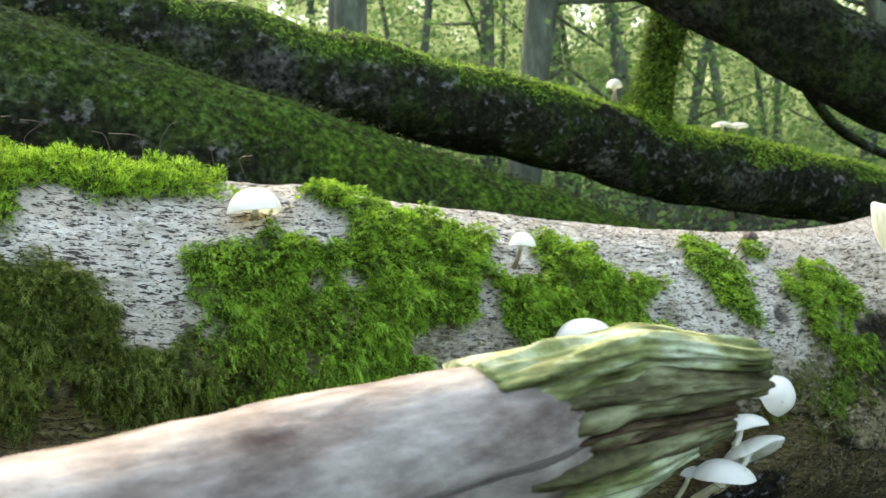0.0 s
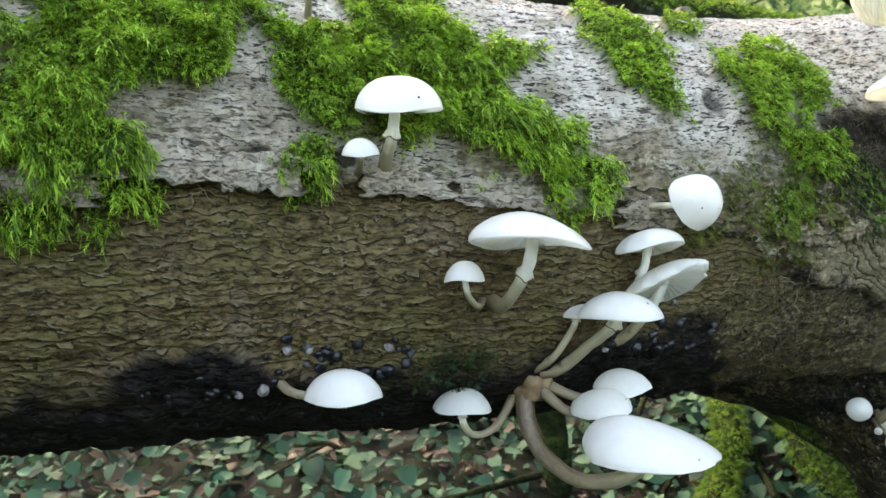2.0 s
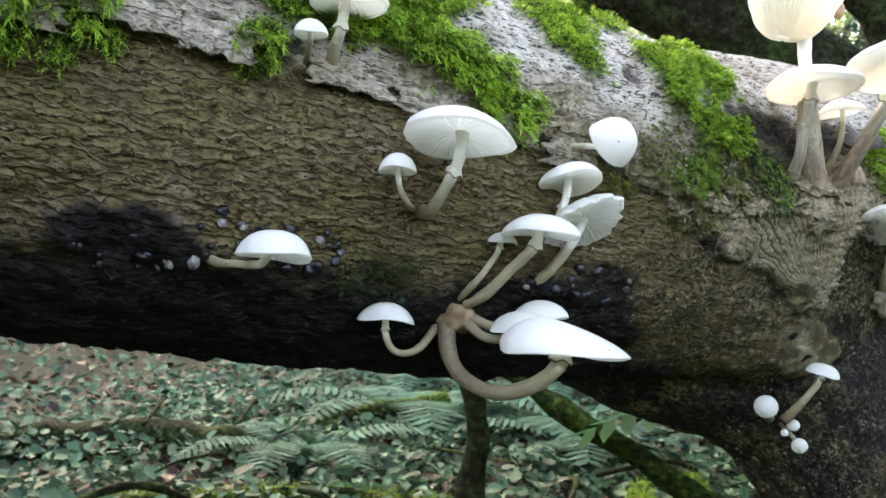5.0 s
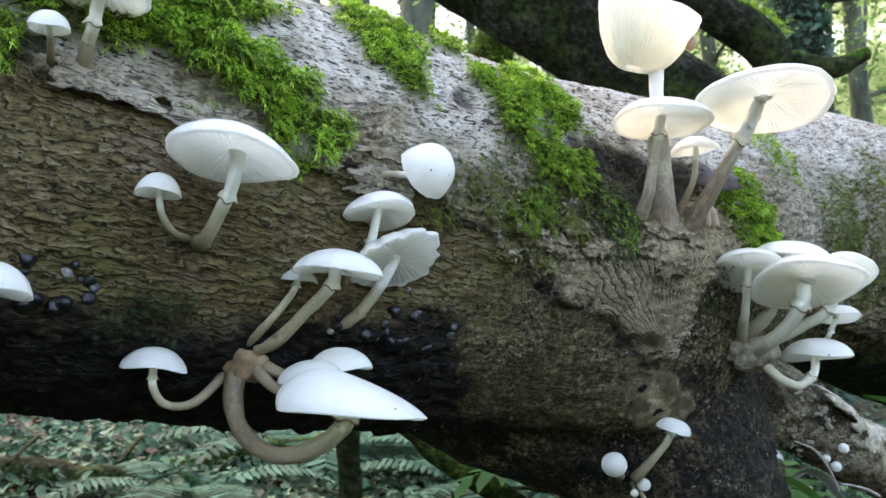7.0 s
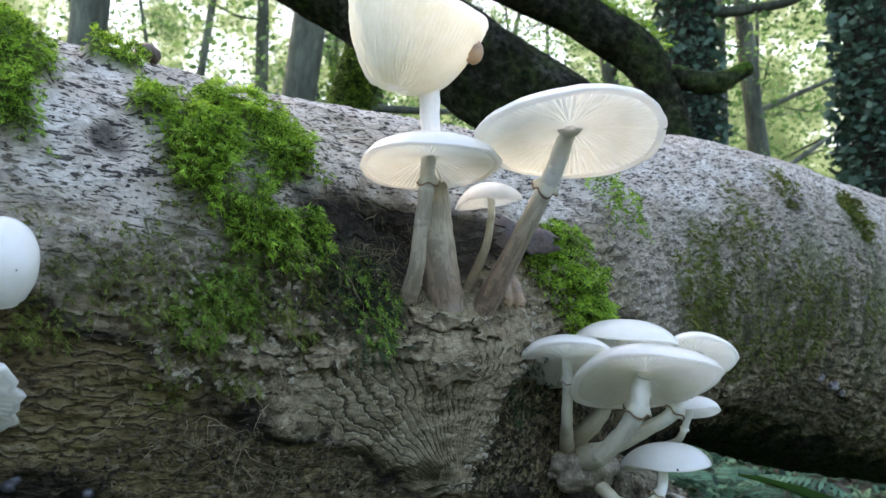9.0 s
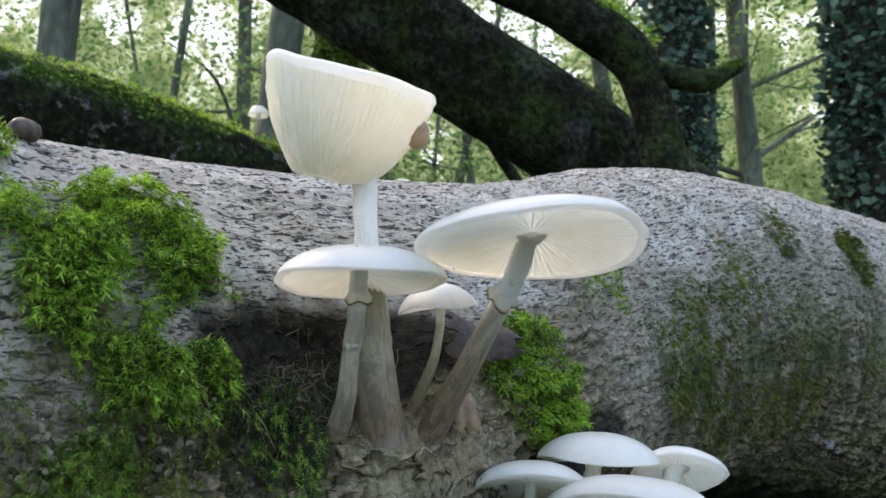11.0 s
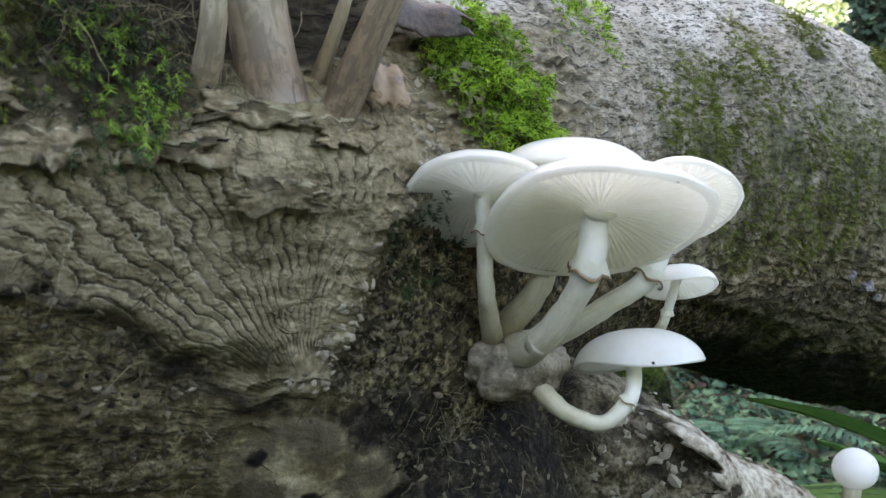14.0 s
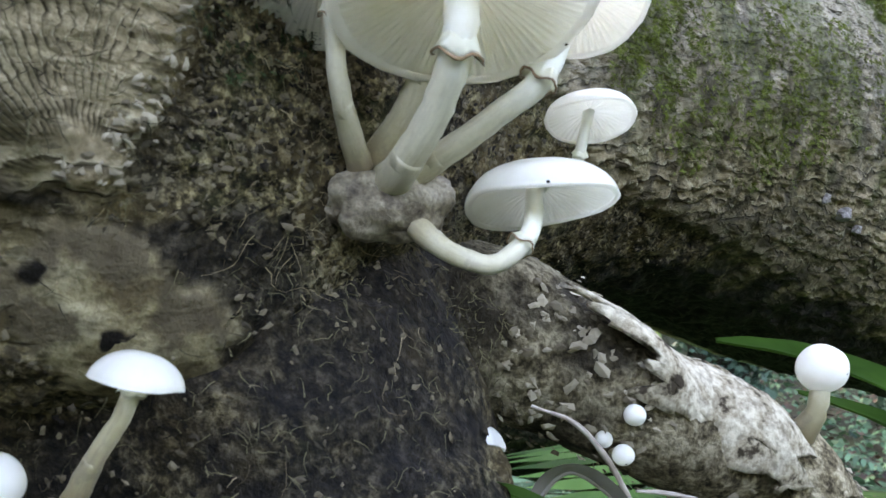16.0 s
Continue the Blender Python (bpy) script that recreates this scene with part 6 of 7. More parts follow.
fern_stalk([(0.541, 0.772, 0.338), (0.532, 0.768, 0.353), (0.520, 0.765, 0.366), (0.506, 0.767, 0.372)], "pale dry fern stalk beneath the broken stub")
fern_stalk([(0.575, 0.777, 0.334), (0.563, 0.772, 0.339), (0.552, 0.770, 0.342), (0.542, 0.771, 0.343)], "pale dry fern stalk beneath the broken stub")
for k in range(9):
    a = -0.30 + 0.022 * k + RNG.uniform(-0.01, 0.01)
    p, d, t = on_log(np.array([a]), np.array([82.0]), 0.004)
    b = p[0]
    h = RNG.uniform(0.012, 0.028)
    v, f, uv = tube([b, b + (RNG.normal(0, 0.002), 0, h * 0.5), b + (RNG.normal(0, 0.005), 0, h * 0.9), b + (RNG.normal(0, 0.007), -0.002, h)], [0.0003, 0.00028, 0.00025, 0.0004], 16, 6, 0, 1, (0.1, 1, 0.2))
    tagged(obj("moss_seta", mesh_from("moss_seta", v, f, uv), HUSK), "thin brown spore stalk in the moss", "moss stalk", "spore stalks in the moss")
mushroom("far " + W1 + " a domed cap on a mossy log", (0.345, 1.855, 0.885), 0.017, 0.016, (0, 0.05, 1), [(0.345, 1.856, 0.885), (0.346, 1.86, 0.872), (0.347, 1.868, 0.855)], 0.004, None, 2.4, 0.3, group="mushrooms on the mossy log")
mushroom("far " + W1 + " a flat cap on a mossy log", (0.640, 2.10, 0.818), 0.024, 0.010, (0, 0.0, 1), [(0.640, 2.10, 0.820), (0.642, 2.105, 0.80), (0.645, 2.12, 0.77)], 0.004, None, 2.4, 0.3, group="mushrooms on the mossy log")
mushroom("far " + W1 + " a flat cap on a mossy log", (0.680, 2.11, 0.815), 0.026, 0.010, (0, 0.0, 1), [(0.680, 2.11, 0.818), (0.68, 2.12, 0.80), (0.68, 2.14, 0.76)], 0.004, None, 2.4, 0.3, group="mushrooms on the mossy log")


# ---- other logs ----
def mossy_log(name, pts, radii, label, moss=0.75, grey=0.0, frond_n=0, wobble=0.012, category="log", nu=140, nv=64, tuft=None):
    tuft = tuft or MOSS
    v, f, uv = tube(pts, radii, nu, nv, wobble, 9)
    me = mesh_from(name, v, f, uv)
    nrm = np.zeros(len(v) * 3, np.float32)
    me.vertices.foreach_get("normal", nrm)
    nrm = nrm.reshape(-1, 3)
    n1, n2 = fbm(v * 6 + 3, 3), fbm(v * 25, 3)
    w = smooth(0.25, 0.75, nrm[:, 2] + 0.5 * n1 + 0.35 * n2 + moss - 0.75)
    # on fallen logs the moss mask thins leftwards, leaving that end darker
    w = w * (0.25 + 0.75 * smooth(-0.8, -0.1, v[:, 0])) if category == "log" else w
    gr = grey * smooth(0.1, 0.5, n1 + 0.6 * n2)
    at = me.attributes.new("zone", "FLOAT_COLOR", "POINT")
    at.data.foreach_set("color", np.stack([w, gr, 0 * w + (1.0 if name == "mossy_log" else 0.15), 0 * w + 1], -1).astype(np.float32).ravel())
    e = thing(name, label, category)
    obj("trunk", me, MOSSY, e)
    if frond_n:
        k = np.flatnonzero((w > 0.4) & (v[:, 0] > -1.0) & (v[:, 0] < 1.5))
        k = RNG.choice(k, frond_n)
        p = v[k] + RNG.normal(0, 0.009, (frond_n, 3)) * (1, 1, 0.3)
        t = np.cross(nrm[k], (0.3, 0.5, 0.8))
        t /= np.linalg.norm(t, axis=1)[:, None] + 1e-6
        vv, ff = fronds(p, nrm[k], t, 0.010 + 0 * k, 0.003, 0.4)
        obj("moss", mesh_from("moss", vv, ff, flat=True), tuft, e, "soft green moss on the upper side")["kind"] = "stuff"
    return e


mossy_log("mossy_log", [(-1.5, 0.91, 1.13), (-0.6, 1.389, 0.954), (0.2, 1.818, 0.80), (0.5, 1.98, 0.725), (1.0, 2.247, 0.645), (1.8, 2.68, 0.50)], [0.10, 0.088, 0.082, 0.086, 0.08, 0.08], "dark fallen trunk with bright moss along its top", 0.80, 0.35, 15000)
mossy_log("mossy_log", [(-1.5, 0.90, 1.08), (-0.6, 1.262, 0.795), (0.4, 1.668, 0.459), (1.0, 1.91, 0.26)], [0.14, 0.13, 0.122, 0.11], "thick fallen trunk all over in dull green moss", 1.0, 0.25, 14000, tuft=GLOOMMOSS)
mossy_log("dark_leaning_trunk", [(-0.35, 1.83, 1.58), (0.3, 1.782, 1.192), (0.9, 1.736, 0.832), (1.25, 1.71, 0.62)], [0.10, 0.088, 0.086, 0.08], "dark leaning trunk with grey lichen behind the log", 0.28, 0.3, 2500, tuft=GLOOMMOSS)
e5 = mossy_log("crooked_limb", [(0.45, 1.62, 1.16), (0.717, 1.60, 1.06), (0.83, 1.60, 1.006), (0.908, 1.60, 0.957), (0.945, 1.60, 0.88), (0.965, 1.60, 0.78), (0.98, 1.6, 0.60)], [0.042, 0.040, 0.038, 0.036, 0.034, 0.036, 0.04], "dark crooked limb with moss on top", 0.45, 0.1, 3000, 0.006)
v, f, uv = tube([(0.90, 1.6, 0.945), (0.97, 1.585, 0.928), (1.03, 1.58, 0.925), (1.085, 1.58, 0.955)], [0.022, 0.02, 0.018, 0.013], 40, 24, 0.004, 30)
zn = np.stack([smooth(0.0, 0.012, v[:, 2] - 0.935), 0 * v[:, 0], 0 * v[:, 0], 0 * v[:, 0] + 1], -1)
obj("side_branch", mesh_from("side_branch", v, f, uv, zn), MOSSY, e5, "short side branch topped with moss")
# tufts and trunk coat both take moss colours brightened as if backlit
mossy_log("upright_mossy_branch", [(0.42, 1.93, 0.76), (0.455, 1.95, 0.92), (0.50, 1.97, 1.10), (0.55, 1.99, 1.35)], [0.055, 0.042, 0.042, 0.04], "upright branch coated in bright moss", 1.4, 0, 6000, 0.006, "branch", tuft=BACKLITMOSS).children[0].data.materials[0] = rough_material("moss_coat", [(0.3, (0.07, 0.12, 0.012)), (0.65, (0.26, 0.42, 0.05))], 40, (1, 1, 1), 0.9, 0.004)
mossy_log("bare_branch", [(0.74, 2.0, 1.02), (0.84, 2.1, 0.90), (0.97, 2.2, 0.80), (1.2, 2.35, 0.72)], [0.016, 0.013, 0.012, 0.01], "thin bare branch hanging from the trunk", 0.3, 0.3, 0, 0.003, "branch", 50, 16)


# ---- the near broken branch ----
def near_branch():
    e = thing("broken_branch", "pale broken dead branch with a splintered mossy end", "branch")
    pts = [(-0.34, -0.03, 0.555), (-0.18, 0.06, 0.571), (-0.042, 0.14, 0.584), (0.020, 0.176, 0.590), (0.042, 0.189, 0.592), (0.055, 0.197, 0.593)]
    v, f, uv = tube(pts, [0.021, 0.020, 0.0180, 0.0166, 0.0135, 0.004], 140, 64, 0.0018, 40)
    obj("branch", mesh_from("branch", v, f, uv), DEADWOOD, e, "bleached barkless wood")
    slabs = [((0.030, 0.181, 0.602), (0.065, 0.203, 0.606), (0.095, 0.219, 0.601), 0.0108, 0.0075, 0.42, ROTPALE), ((0.036, 0.186, 0.597), (0.065, 0.203, 0.598), (0.096, 0.220, 0.595), 0.0128, 0.0075, 0.40, ROTWOOD),
             ((0.030, 0.183, 0.591), (0.060, 0.200, 0.5915), (0.086, 0.214, 0.590), 0.0122, 0.007, 0.36, ROTDARK), ((0.030, 0.182, 0.586), (0.060, 0.199, 0.586), (0.086, 0.213, 0.587), 0.0132, 0.006, 0.42, ROTWOOD),
             ((0.026, 0.180, 0.580), (0.055, 0.196, 0.5805), (0.076, 0.207, 0.583), 0.0128, 0.006, 0.42, ROTPALE), ((0.022, 0.177, 0.574), (0.045, 0.188, 0.5745), (0.061, 0.197, 0.577), 0.0118, 0.005, 0.42, ROTWOOD)]
    for k, (p0, p1, p2, r0, r1, flat, ma) in enumerate(slabs):
        v, f, uv = tube([p0, p1, p2], [r0, r0 * 1.02, r1], 90, 72, 0.0, 40)
        c = np.array([np.interp(v[:, 0], [p0[0], p1[0], p2[0]], [q[m] for q in (p0, p1, p2)]) for m in range(3)]).T
        d = v - c
        ang = np.arctan2(d[:, 2], np.hypot(d[:, 0], d[:, 1]) * np.sign(d[:, 1]))
        n = fbm(np.stack([v[:, 0] * 42 + 5 * k, np.cos(ang) * 2.5, np.sin(ang) * 2.5], -1), 3)
        n2 = fbm(np.stack([v[:, 0] * 60 + 5 * k, np.cos(ang) * 9, np.sin(ang) * 9], -1), 2)
        v = c + d * np.array([1, 1, flat * 1.25]) * (1 + 0.45 * n + 0.12 * n2)[:, None]
        obj("splinter", mesh_from("splinter", v, f, uv), ma, e, "greenish rotten splinter at the break")


near_branch()


# ---- forest ----
def leaf_cloud(centres, size, jitter):
    """Loose leaves: bent rhombs at the given places."""
    n = len(centres)
    a = RNG.normal(size=(n, 3))
    a[:, 2] *= 0.5
    a /= np.linalg.norm(a, axis=1)[:, None]
    b = np.cross(a, RNG.normal(size=(n, 3)))
    b /= np.linalg.norm(b, axis=1)[:, None]
    s = (size * RNG.uniform(0.6, 1.3, n))[:, None]
    p = centres + RNG.normal(0, jitter, (n, 3))
    v = np.stack([p, p + a * s * 0.55 + b * s * 0.32, p + a * s, p + a * s * 0.55 - b * s * 0.32], 1).reshape(-1, 3)
    f = np.arange(4 * n).reshape(n, 4)
    return v, f


def tree(x, y, h, r, lean, leaves, ivy=0, spread=1.6, size=0.04, low=0.35):
    z0 = float(ground_height(np.array([x]), np.array([y]))[0])
    label = "ivy-clad woodland tree trunk with green crown" if ivy else "slender woodland tree with a thin green crown"
    e = thing("tree", label, "tree", "woodland trees", (x, y, z0))
    k = np.linspace(0, 1, 6)
    pts = np.stack([lean[0] * k + 0.05 * np.sin(4 * k + x), lean[1] * k, h * k - 0.1], -1)
    v, f, uv = tube(pts, r * (1.15 - 0.8 * k), 26, 16, r * 0.25, 3.0, (0, 1, 0))
    obj("trunk", mesh_from("trunk", v, f, uv), DARKTRUNK if ivy > 5000 else TRUNK, e)
    cs = []
    for i in range(9):
        s = RNG.uniform(low, 0.98)
        b = np.array([np.interp(s, k, pts[:, q]) for q in range(3)])
        a = RNG.uniform(0, 6.28)
        L = spread * RNG.uniform(0.4, 1.0) * (1.25 - s)
        t = b + np.array([math.cos(a) * L, math.sin(a) * L, L * RNG.uniform(0.1, 0.7)])
        m = (b + t) / 2 + RNG.normal(0, 0.12 * L, 3)
        v, f, uv = tube([b, m, t], [r * 0.35 * (1.1 - s), r * 0.2 * (1.1 - s) + 0.004, 0.004], 12, 8, 0, 1, (0.1, 0.2, 1))
        obj("limb", mesh_from("limb", v, f, uv), TRUNK, e)
        w = RNG.uniform(0.25, 1.0, leaves // 9)[:, None]
        q = b + (t - b) * w
        cs.append(q + RNG.normal(0, 0.32 * L * (0.4 + w), (len(w), 3)) * (1, 1, 0.6))
    v, f = leaf_cloud(np.concatenate(cs), size, 0.05)
    obj("crown", mesh_from("crown", v, f, flat=True), CROWN, e)
    if ivy:
        s = RNG.uniform(0, 0.9, ivy)
        a = RNG.uniform(0, 6.28, ivy)
        c = np.stack([np.interp(s, k, pts[:, q]) for q in range(3)], -1)
        rr = r * (1.15 - 0.8 * s) * RNG.uniform(1.0, 1.35, ivy)
        c = c + np.stack([np.cos(a) * rr, np.sin(a) * rr, 0 * a], -1)
        v, f = leaf_cloud(c, 0.048, 0.015)
        obj("ivy", mesh_from("ivy", v, f, flat=True), DARKIVY, e, "dark ivy leaves on the trunk")


tree(-0.62, 4.7, 6.5, 0.10, (0.1, 0.1), 5000, 0)
tree(3.06, 3.55, 6.0, 0.17, (-0.05, 0.1), 4500, 22000)
tree(2.46, 4.3, 6.0, 0.13, (0.1, 0.1), 4500, 14000)
tree(-0.75, 5.4, 6.0, 0.10, (0.05, 0.0), 4000, 0)
for i in range(33):
    y = RNG.uniform(4.6, 15.0)
    x = RNG.uniform(-0.75, 0.95) * y + RNG.uniform(-0.5, 0.5)
    tree(x, y, RNG.uniform(4.5, 9.0), RNG.uniform(0.03, 0.10), (RNG.uniform(-1.3, 1.3), RNG.uniform(-0.3, 0.3)), 2600, 900 if i % 4 == 0 else 0, 2.2, 0.045, 0.18)


def thicket():
    """Far undergrowth and leaves between the trees."""
    n = 190000
    y = RNG.uniform(6.5, 22, n)
    x = RNG.uniform(-0.85, 1.05, n) * y
    z = 0.045 * (y - 1.2) + np.where(RNG.uniform(size=n) < 0.55, RNG.gamma(1.6, 0.55, n), RNG.uniform(0.5, 7.0, n))
    p = np.stack([x, y, z], -1)
    p = p[fbm(p * 0.8, 3) + 0.1 > RNG.uniform(-0.5, 0.6, n)]
    v, f = leaf_cloud(p, 0.075, 0.05)
    tagged(obj("undergrowth", mesh_from("undergrowth", v, f, flat=True), CROWN), "green shrubs and saplings between the trees", "undergrowth", kind="stuff")


thicket()


def backdrop():
    """Distance: a self-lit sheet of blurred far foliage with sky between, well behind the last trees."""
    th = np.linspace(-1.15, 1.15, 60)
    h = np.linspace(-1, 17, 12)
    T, H = np.meshgrid(th, h, indexing="ij")
    v = np.stack([28 * np.sin(T), 28 * np.cos(T), H], -1).reshape(-1, 3)
    k = len(h)
    i, j = np.meshgrid(np.arange(59), np.arange(k - 1), indexing="ij")
    i, j = i.ravel(), j.ravel()
    f = np.stack([i * k + j, i * k + j + 1, (i + 1) * k + j + 1, (i + 1) * k + j], -1)
    m, n, l, p = mat("far_foliage")
    vec = coords(n, l, (1, 1, 1))
    a = noise_tex(n, l, vec, 0.55, 5, 0.65)
    b = noise_tex(n, l, vec, 3.4, 5, 0.7)
    add = n.new("ShaderNodeMath")
    add.operation = "MULTIPLY_ADD"
    l.new(b, add.inputs[0])
    add.inputs[1].default_value = 0.4
    l.new(a, add.inputs[2])
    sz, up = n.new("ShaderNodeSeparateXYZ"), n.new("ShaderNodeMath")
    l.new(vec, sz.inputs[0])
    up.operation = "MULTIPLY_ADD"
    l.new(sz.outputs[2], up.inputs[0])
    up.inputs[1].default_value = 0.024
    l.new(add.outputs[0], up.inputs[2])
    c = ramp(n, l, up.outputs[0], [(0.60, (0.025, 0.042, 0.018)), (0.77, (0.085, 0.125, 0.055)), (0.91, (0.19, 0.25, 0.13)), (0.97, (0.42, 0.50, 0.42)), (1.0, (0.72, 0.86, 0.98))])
    # the sheet emits these colours as light, brighter higher up
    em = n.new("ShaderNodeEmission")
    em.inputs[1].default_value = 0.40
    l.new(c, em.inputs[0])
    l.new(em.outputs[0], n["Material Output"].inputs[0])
    tagged(obj("backdrop", mesh_from("backdrop", v, f), m), "self-lit backdrop of blurred distant woodland with bright sky gaps", "backdrop", kind="structure")


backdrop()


def unseen_dark_ring():
    """An unseen ring of dark foliage behind the walk, added to cut the light on the log's front."""
    th = np.linspace(1.15, 2 * np.pi - 1.15, 90)
    h = np.linspace(-1, 3.6, 10)
    T, H = np.meshgrid(th, h, indexing="ij")
    R = 15 + 1.5 * fbm(np.stack([3 * np.sin(T).ravel(), 3 * np.cos(T).ravel(), H.ravel() * 0.4], -1), 3).reshape(T.shape)
    top = 1.5 * fbm(np.stack([7 * np.sin(th), 7 * np.cos(th), 0 * th], -1), 3)
    H = H + top[:, None] * (H > 1) * (H / 8)
    v = np.stack([R * np.sin(T), R * np.cos(T), H], -1).reshape(-1, 3)
    k = len(h)
    i, j = np.meshgrid(np.arange(89), np.arange(k - 1), indexing="ij")
    i, j = i.ravel(), j.ravel()
    f = np.stack([i * k + j, i * k + j + 1, (i + 1) * k + j + 1, (i + 1) * k + j], -1)
    # dark and low, sized by how much light it keeps off the log
    dark = rough_material("dark_far_woods", [(0.3, (0.02, 0.03, 0.012)), (0.5, (0.05, 0.075, 0.03)), (0.7, (0.10, 0.14, 0.06))], 1.2, (1, 1, 1), 0.9, 0.1)
    tagged(obj("backdrop", mesh_from("backdrop", v, f), dark), "unseen dark green ring behind the walk, added to cut light", "backdrop", kind="structure")


unseen_dark_ring()

# ---- forest floor ----
def flat_leaves(n, far, size, material, name, label, lift, lobes):
    x, y = np.r_[RNG.normal(0.5, 1.0, n), RNG.normal(1.0, 4.5, far)], np.r_[RNG.normal(2.1, 0.9, n), RNG.normal(4.5, 3.5, far)]
    n += far
    keep = fbm(np.stack([x * 2.2, y * 2.2, 0 * x + lift * 100], -1), 3) > RNG.uniform(-0.95, 0.35, n)
    x, y = x[keep], y[keep]
    n = len(x)
    p = np.stack([x, y, ground_height(x, y) + RNG.uniform(0.005, lift, n)], -1)
    nr = np.stack([RNG.normal(0, 0.55, n), RNG.normal(-0.2, 0.55, n), np.ones(n)], -1)
    nr /= np.linalg.norm(nr, axis=1)[:, None]
    a = RNG.normal(size=(n, 3))
    a -= nr * np.sum(a * nr, 1)[:, None]
    a /= np.linalg.norm(a, axis=1)[:, None]
    b = np.cross(nr, a)
    s = (size * RNG.uniform(0.25, 1.5, n) * np.where(np.arange(n) < n * 0.6, 1.0, 1.5))[:, None]
    out = [p]
    for k in range(lobes):
        th = 2 * np.pi * k / lobes
        rr = (0.80 + 0.14 * math.cos(3 * th) + 0.10 * math.cos(th)) * s * 0.5
        out.append(p + (a * math.cos(th) + b * math.sin(th) * 0.85) * rr + nr * s * 0.10 * abs(math.sin(th)))
    v = np.stack(out, 1).reshape(-1, 3)
    f = np.array([(0, k + 1, (k + 1) % lobes + 1) for k in range(lobes)])
    f = (f[None] + (np.arange(n) * (lobes + 1))[:, None, None]).reshape(-1, 3)
    tagged(obj(name, mesh_from(name, v, f), material), label, name.replace("_", " "), kind="stuff")


flat_leaves(9000, 9000, 0.034, LITTER, "fallen_leaves", "brown fallen leaves on the forest floor", 0.05, 8)
flat_leaves(44000, 40000, 0.027, IVY, "ground_ivy", "bluish green ivy leaves on the forest floor", 0.08, 8)


def fern(x, y, size, n, rise=0.95, drop=0.75, material=None):
    z0 = float(ground_height(np.array([x]), np.array([y]))[0])
    e = thing("fern", "bluish green fern on the forest floor", "fern", "ferns", (x, y, z0))
    for i in range(n):
        a = 6.28 * i / n + RNG.uniform(-0.3, 0.3)
        L = size * RNG.uniform(0.7, 1.15)
        k = np.linspace(0, 1, 22)
        d = np.array([math.cos(a), math.sin(a)])
        line = np.stack([d[0] * L * k, d[1] * L * k, L * (rise * k - drop * k**2.0) + 0.01], -1)
        sd = np.array([-d[1], d[0], 0])
        vs, fs = [], []
        for q in range(2, 22):
            w = L * 0.26 * math.sin(math.pi * min(1, 0.12 + 0.88 * (1 - k[q]))) ** 0.8
            t = line[q] - line[q - 1]
            for sg in (1, -1):
                m = len(vs)
                tip = line[q] + sd * sg * w + t * 0.8 + (0, 0, -0.12 * w)
                mid = (line[q] + tip) / 2
                vs += [line[q] - t * 0.35, mid - t * 0.45, tip, mid + t * 0.35, line[q] + t * 0.25]
                fs += [(m, m + 1, m + 2), (m, m + 2, m + 3), (m, m + 3, m + 4)]
            m = len(vs)
            vs += [line[q - 1], line[q], line[q] + sd * 0.004]
            fs += [(m, m + 1, m + 2)]
        obj("frond", mesh_from("frond", np.array(vs), fs, flat=True), material or FERN, e)


for x, y, s, n in [(-0.12, 2.15, 0.28, 8), (0.13, 2.65, 0.38, 9), (0.36, 2.5, 0.34, 9), (0.55, 2.25, 0.30, 8), (0.95, 2.4, 0.28, 7), (0.98, 1.38, 0.34, 8), (0.62, 3.3, 0.36, 7), (1.6, 2.6, 0.34, 7), (0.74, 1.22, 0.28, 8), (-0.55, 1.25, 0.20, 6), (1.35, 3.3, 0.4, 7), (0.1, 3.4, 0.36, 7)]:
    fern(x, y, s, n)
for x, y, s, n in [(0.86, 1.22, 0.46, 8), (1.0, 1.12, 0.42, 8)]:
    fern(x, y, s, n, 1.75, 1.15, GREENFERN)


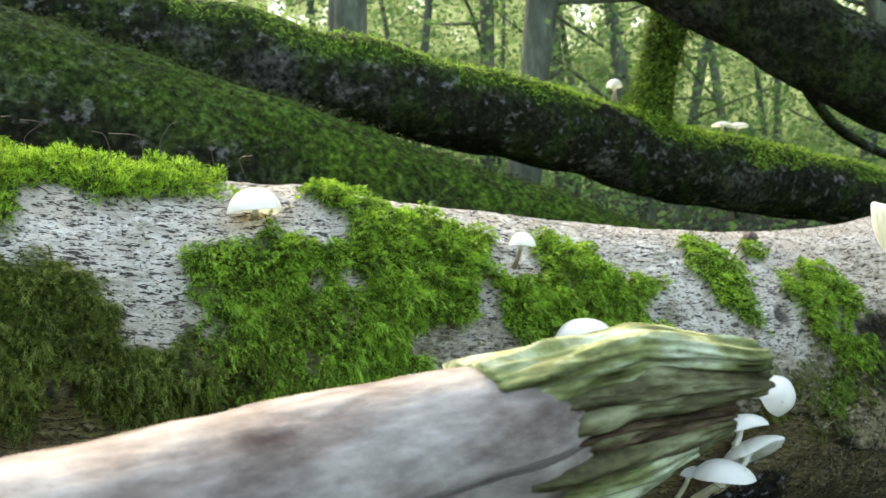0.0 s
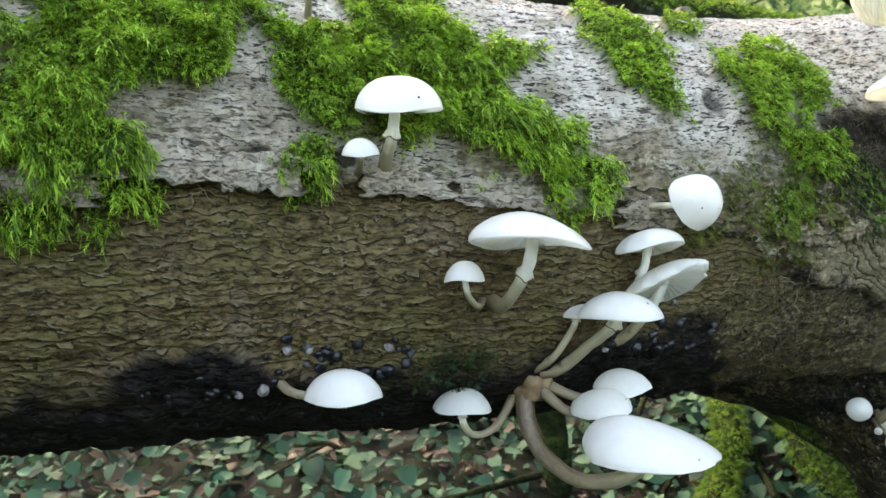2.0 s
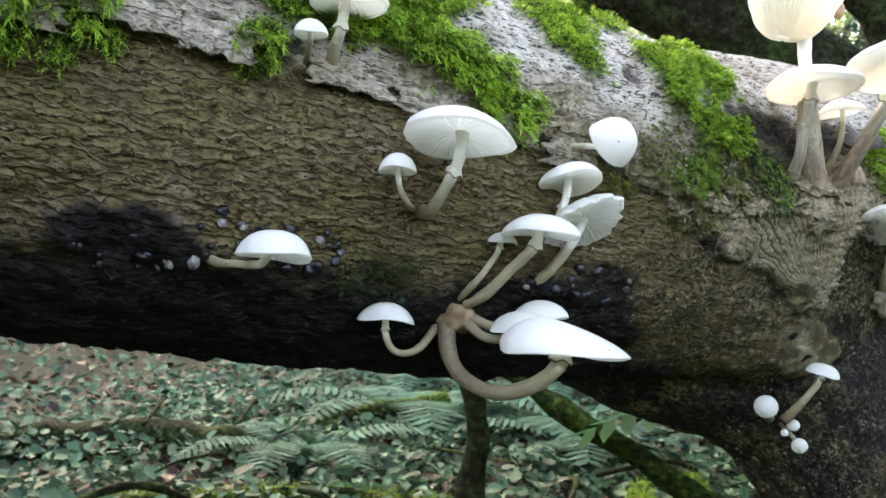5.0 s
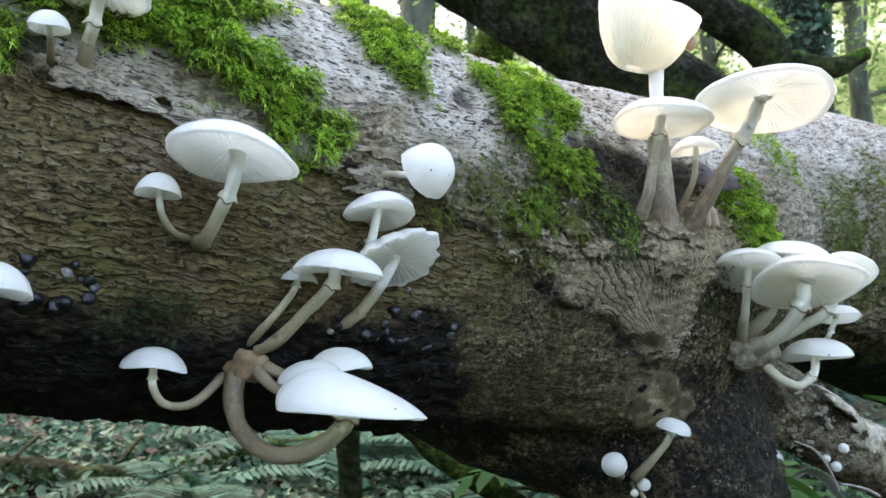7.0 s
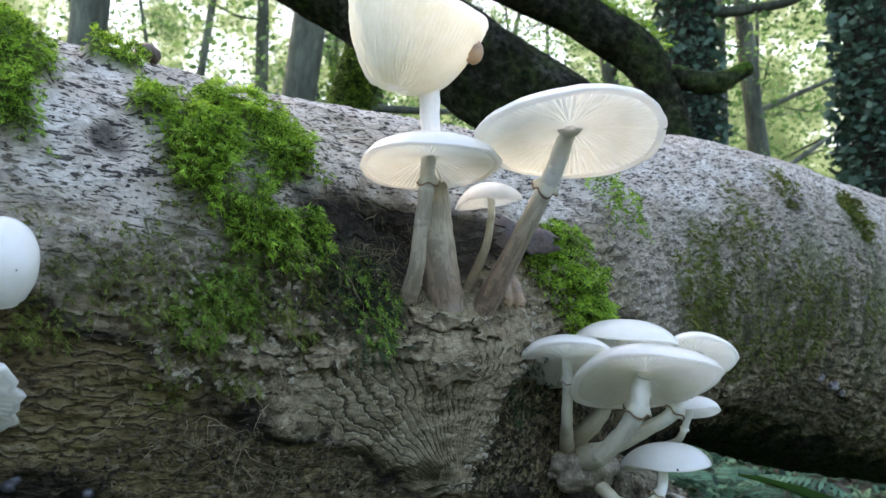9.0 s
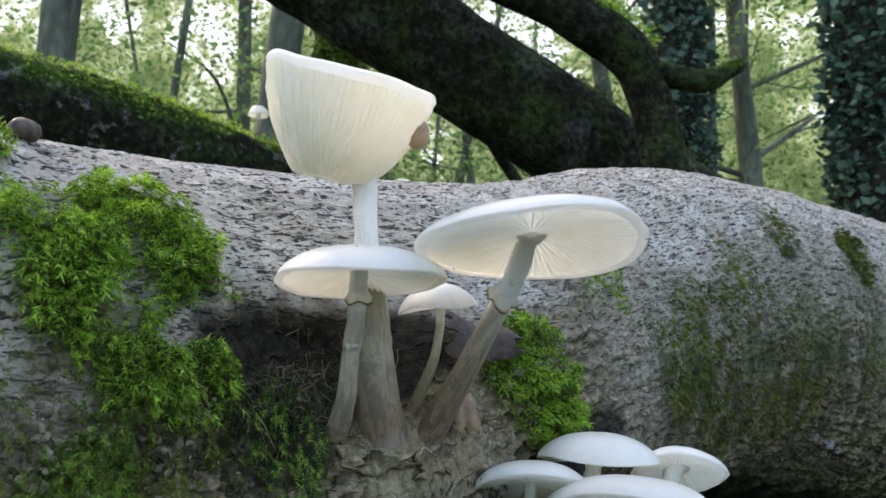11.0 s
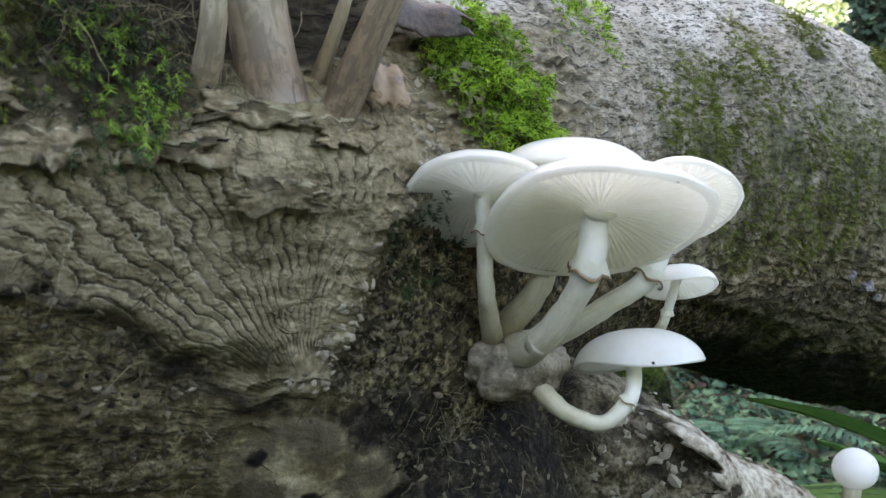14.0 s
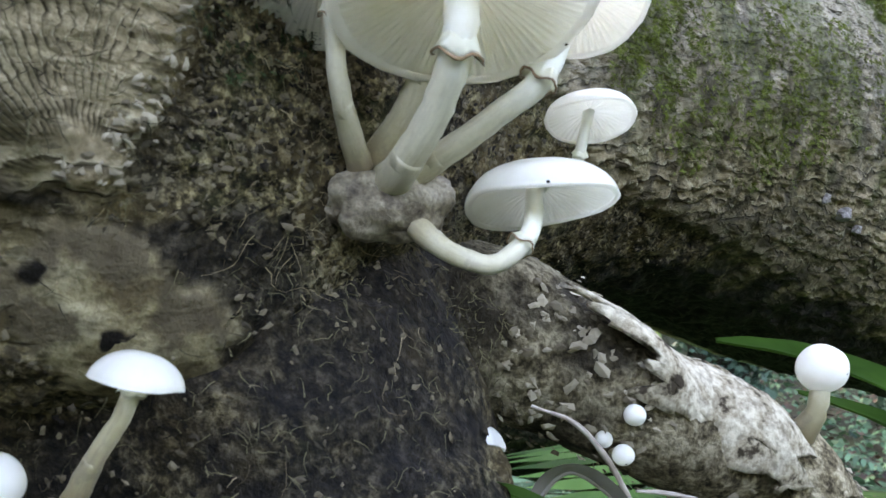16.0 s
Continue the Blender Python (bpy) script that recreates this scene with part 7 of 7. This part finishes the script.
def stick(pts, r, label, moss):
    v, f, uv = tube(pts, np.interp(np.linspace(0, 1, len(pts)), [0, 0.5, 1], [r, r * 1.05, r * 0.9]), 40, 18, r * 0.5, 22, (0.1, 0.2, 1))
    zn = np.stack([moss * smooth(-0.3, 0.4, fbm(v * 7, 2) + 0.3), 0 * v[:, 0], 0 * v[:, 0], 0 * v[:, 0] + 1], -1)
    ob = tagged(obj("fallen_stick", mesh_from("fallen_stick", v, f, uv, zn), MOSSY), label, "stick", "fallen sticks")
    if moss > 0.8:
        k = RNG.choice(len(v), 1600)
        d = v[k] - spline(pts, 60)[np.argmin(np.linalg.norm(v[k][:, None] - spline(pts, 60)[None], axis=2), axis=1)]
        d /= np.linalg.norm(d, axis=1)[:, None] + 1e-9
        t = np.cross(d, (0.3, 0.5, 0.8))
        vv, ff = fronds(v[k] + RNG.normal(0, 0.004, (1600, 3)), d, t, 0.014 + 0 * k, 0.003, 0.4)
        obj("moss", mesh_from("moss", vv, ff, flat=True), GROUNDMOSS, ob, "green moss on the stick")["kind"] = "stuff"


stick([(-0.22, 2.45, 0.05), (0.0, 2.5, 0.10), (0.22, 2.58, 0.13)], 0.035, "fallen stick covered in bright moss", 1.0)
stick([(-0.45, 1.75, 0.03), (-0.1, 1.8, 0.05), (0.2, 1.75, 0.04)], 0.02, "fallen stick covered in moss", 0.9)
stick([(0.42, 1.30, 0.02), (0.50, 1.5, 0.05), (0.55, 1.75, 0.08)], 0.017, "fallen stick covered in bright moss", 1.0)
stick([(0.62, 1.22, 0.01), (0.60, 1.5, 0.06), (0.66, 1.8, 0.09)], 0.015, "fallen stick covered in bright moss", 1.0)
stick([(0.185, 1.26, 0.42), (0.20, 1.265, 0.33), (0.212, 1.27, 0.26), (0.204, 1.275, 0.18), (0.215, 1.28, 0.06), (0.205, 1.28, -0.06)], 0.0155, "bare upright stick behind the log", 0.1)
stick([(0.19, 1.36, 0.37), (0.283, 1.33, 0.314), (0.36, 1.31, 0.26), (0.439, 1.288, 0.214), (0.60, 1.25, 0.10), (0.76, 1.21, -0.03)], 0.0145, "slanting stick with moss behind the log", 0.5)
for k in range(26):
    x, y = RNG.uniform(-0.5, 1.3), RNG.uniform(1.25, 2.6)
    z = float(ground_height(np.array([x]), np.array([y]))[0]) + RNG.uniform(0.03, 0.09)
    d = RNG.normal(0, 0.14, 2)
    stick([(x - d[0], y - d[1], z), (x + RNG.normal(0, 0.02), y, z + RNG.uniform(0.0, 0.05)), (x + d[0], y + d[1], z + RNG.normal(0, 0.03))], RNG.uniform(0.002, 0.006), "thin dead twig lying on the leaves", 0.05)
stick([(-0.9, 2.2, 0.06), (-0.5, 2.25, 0.08), (-0.2, 2.2, 0.06)], 0.04, "dark fallen stick on the ground", 0.1)
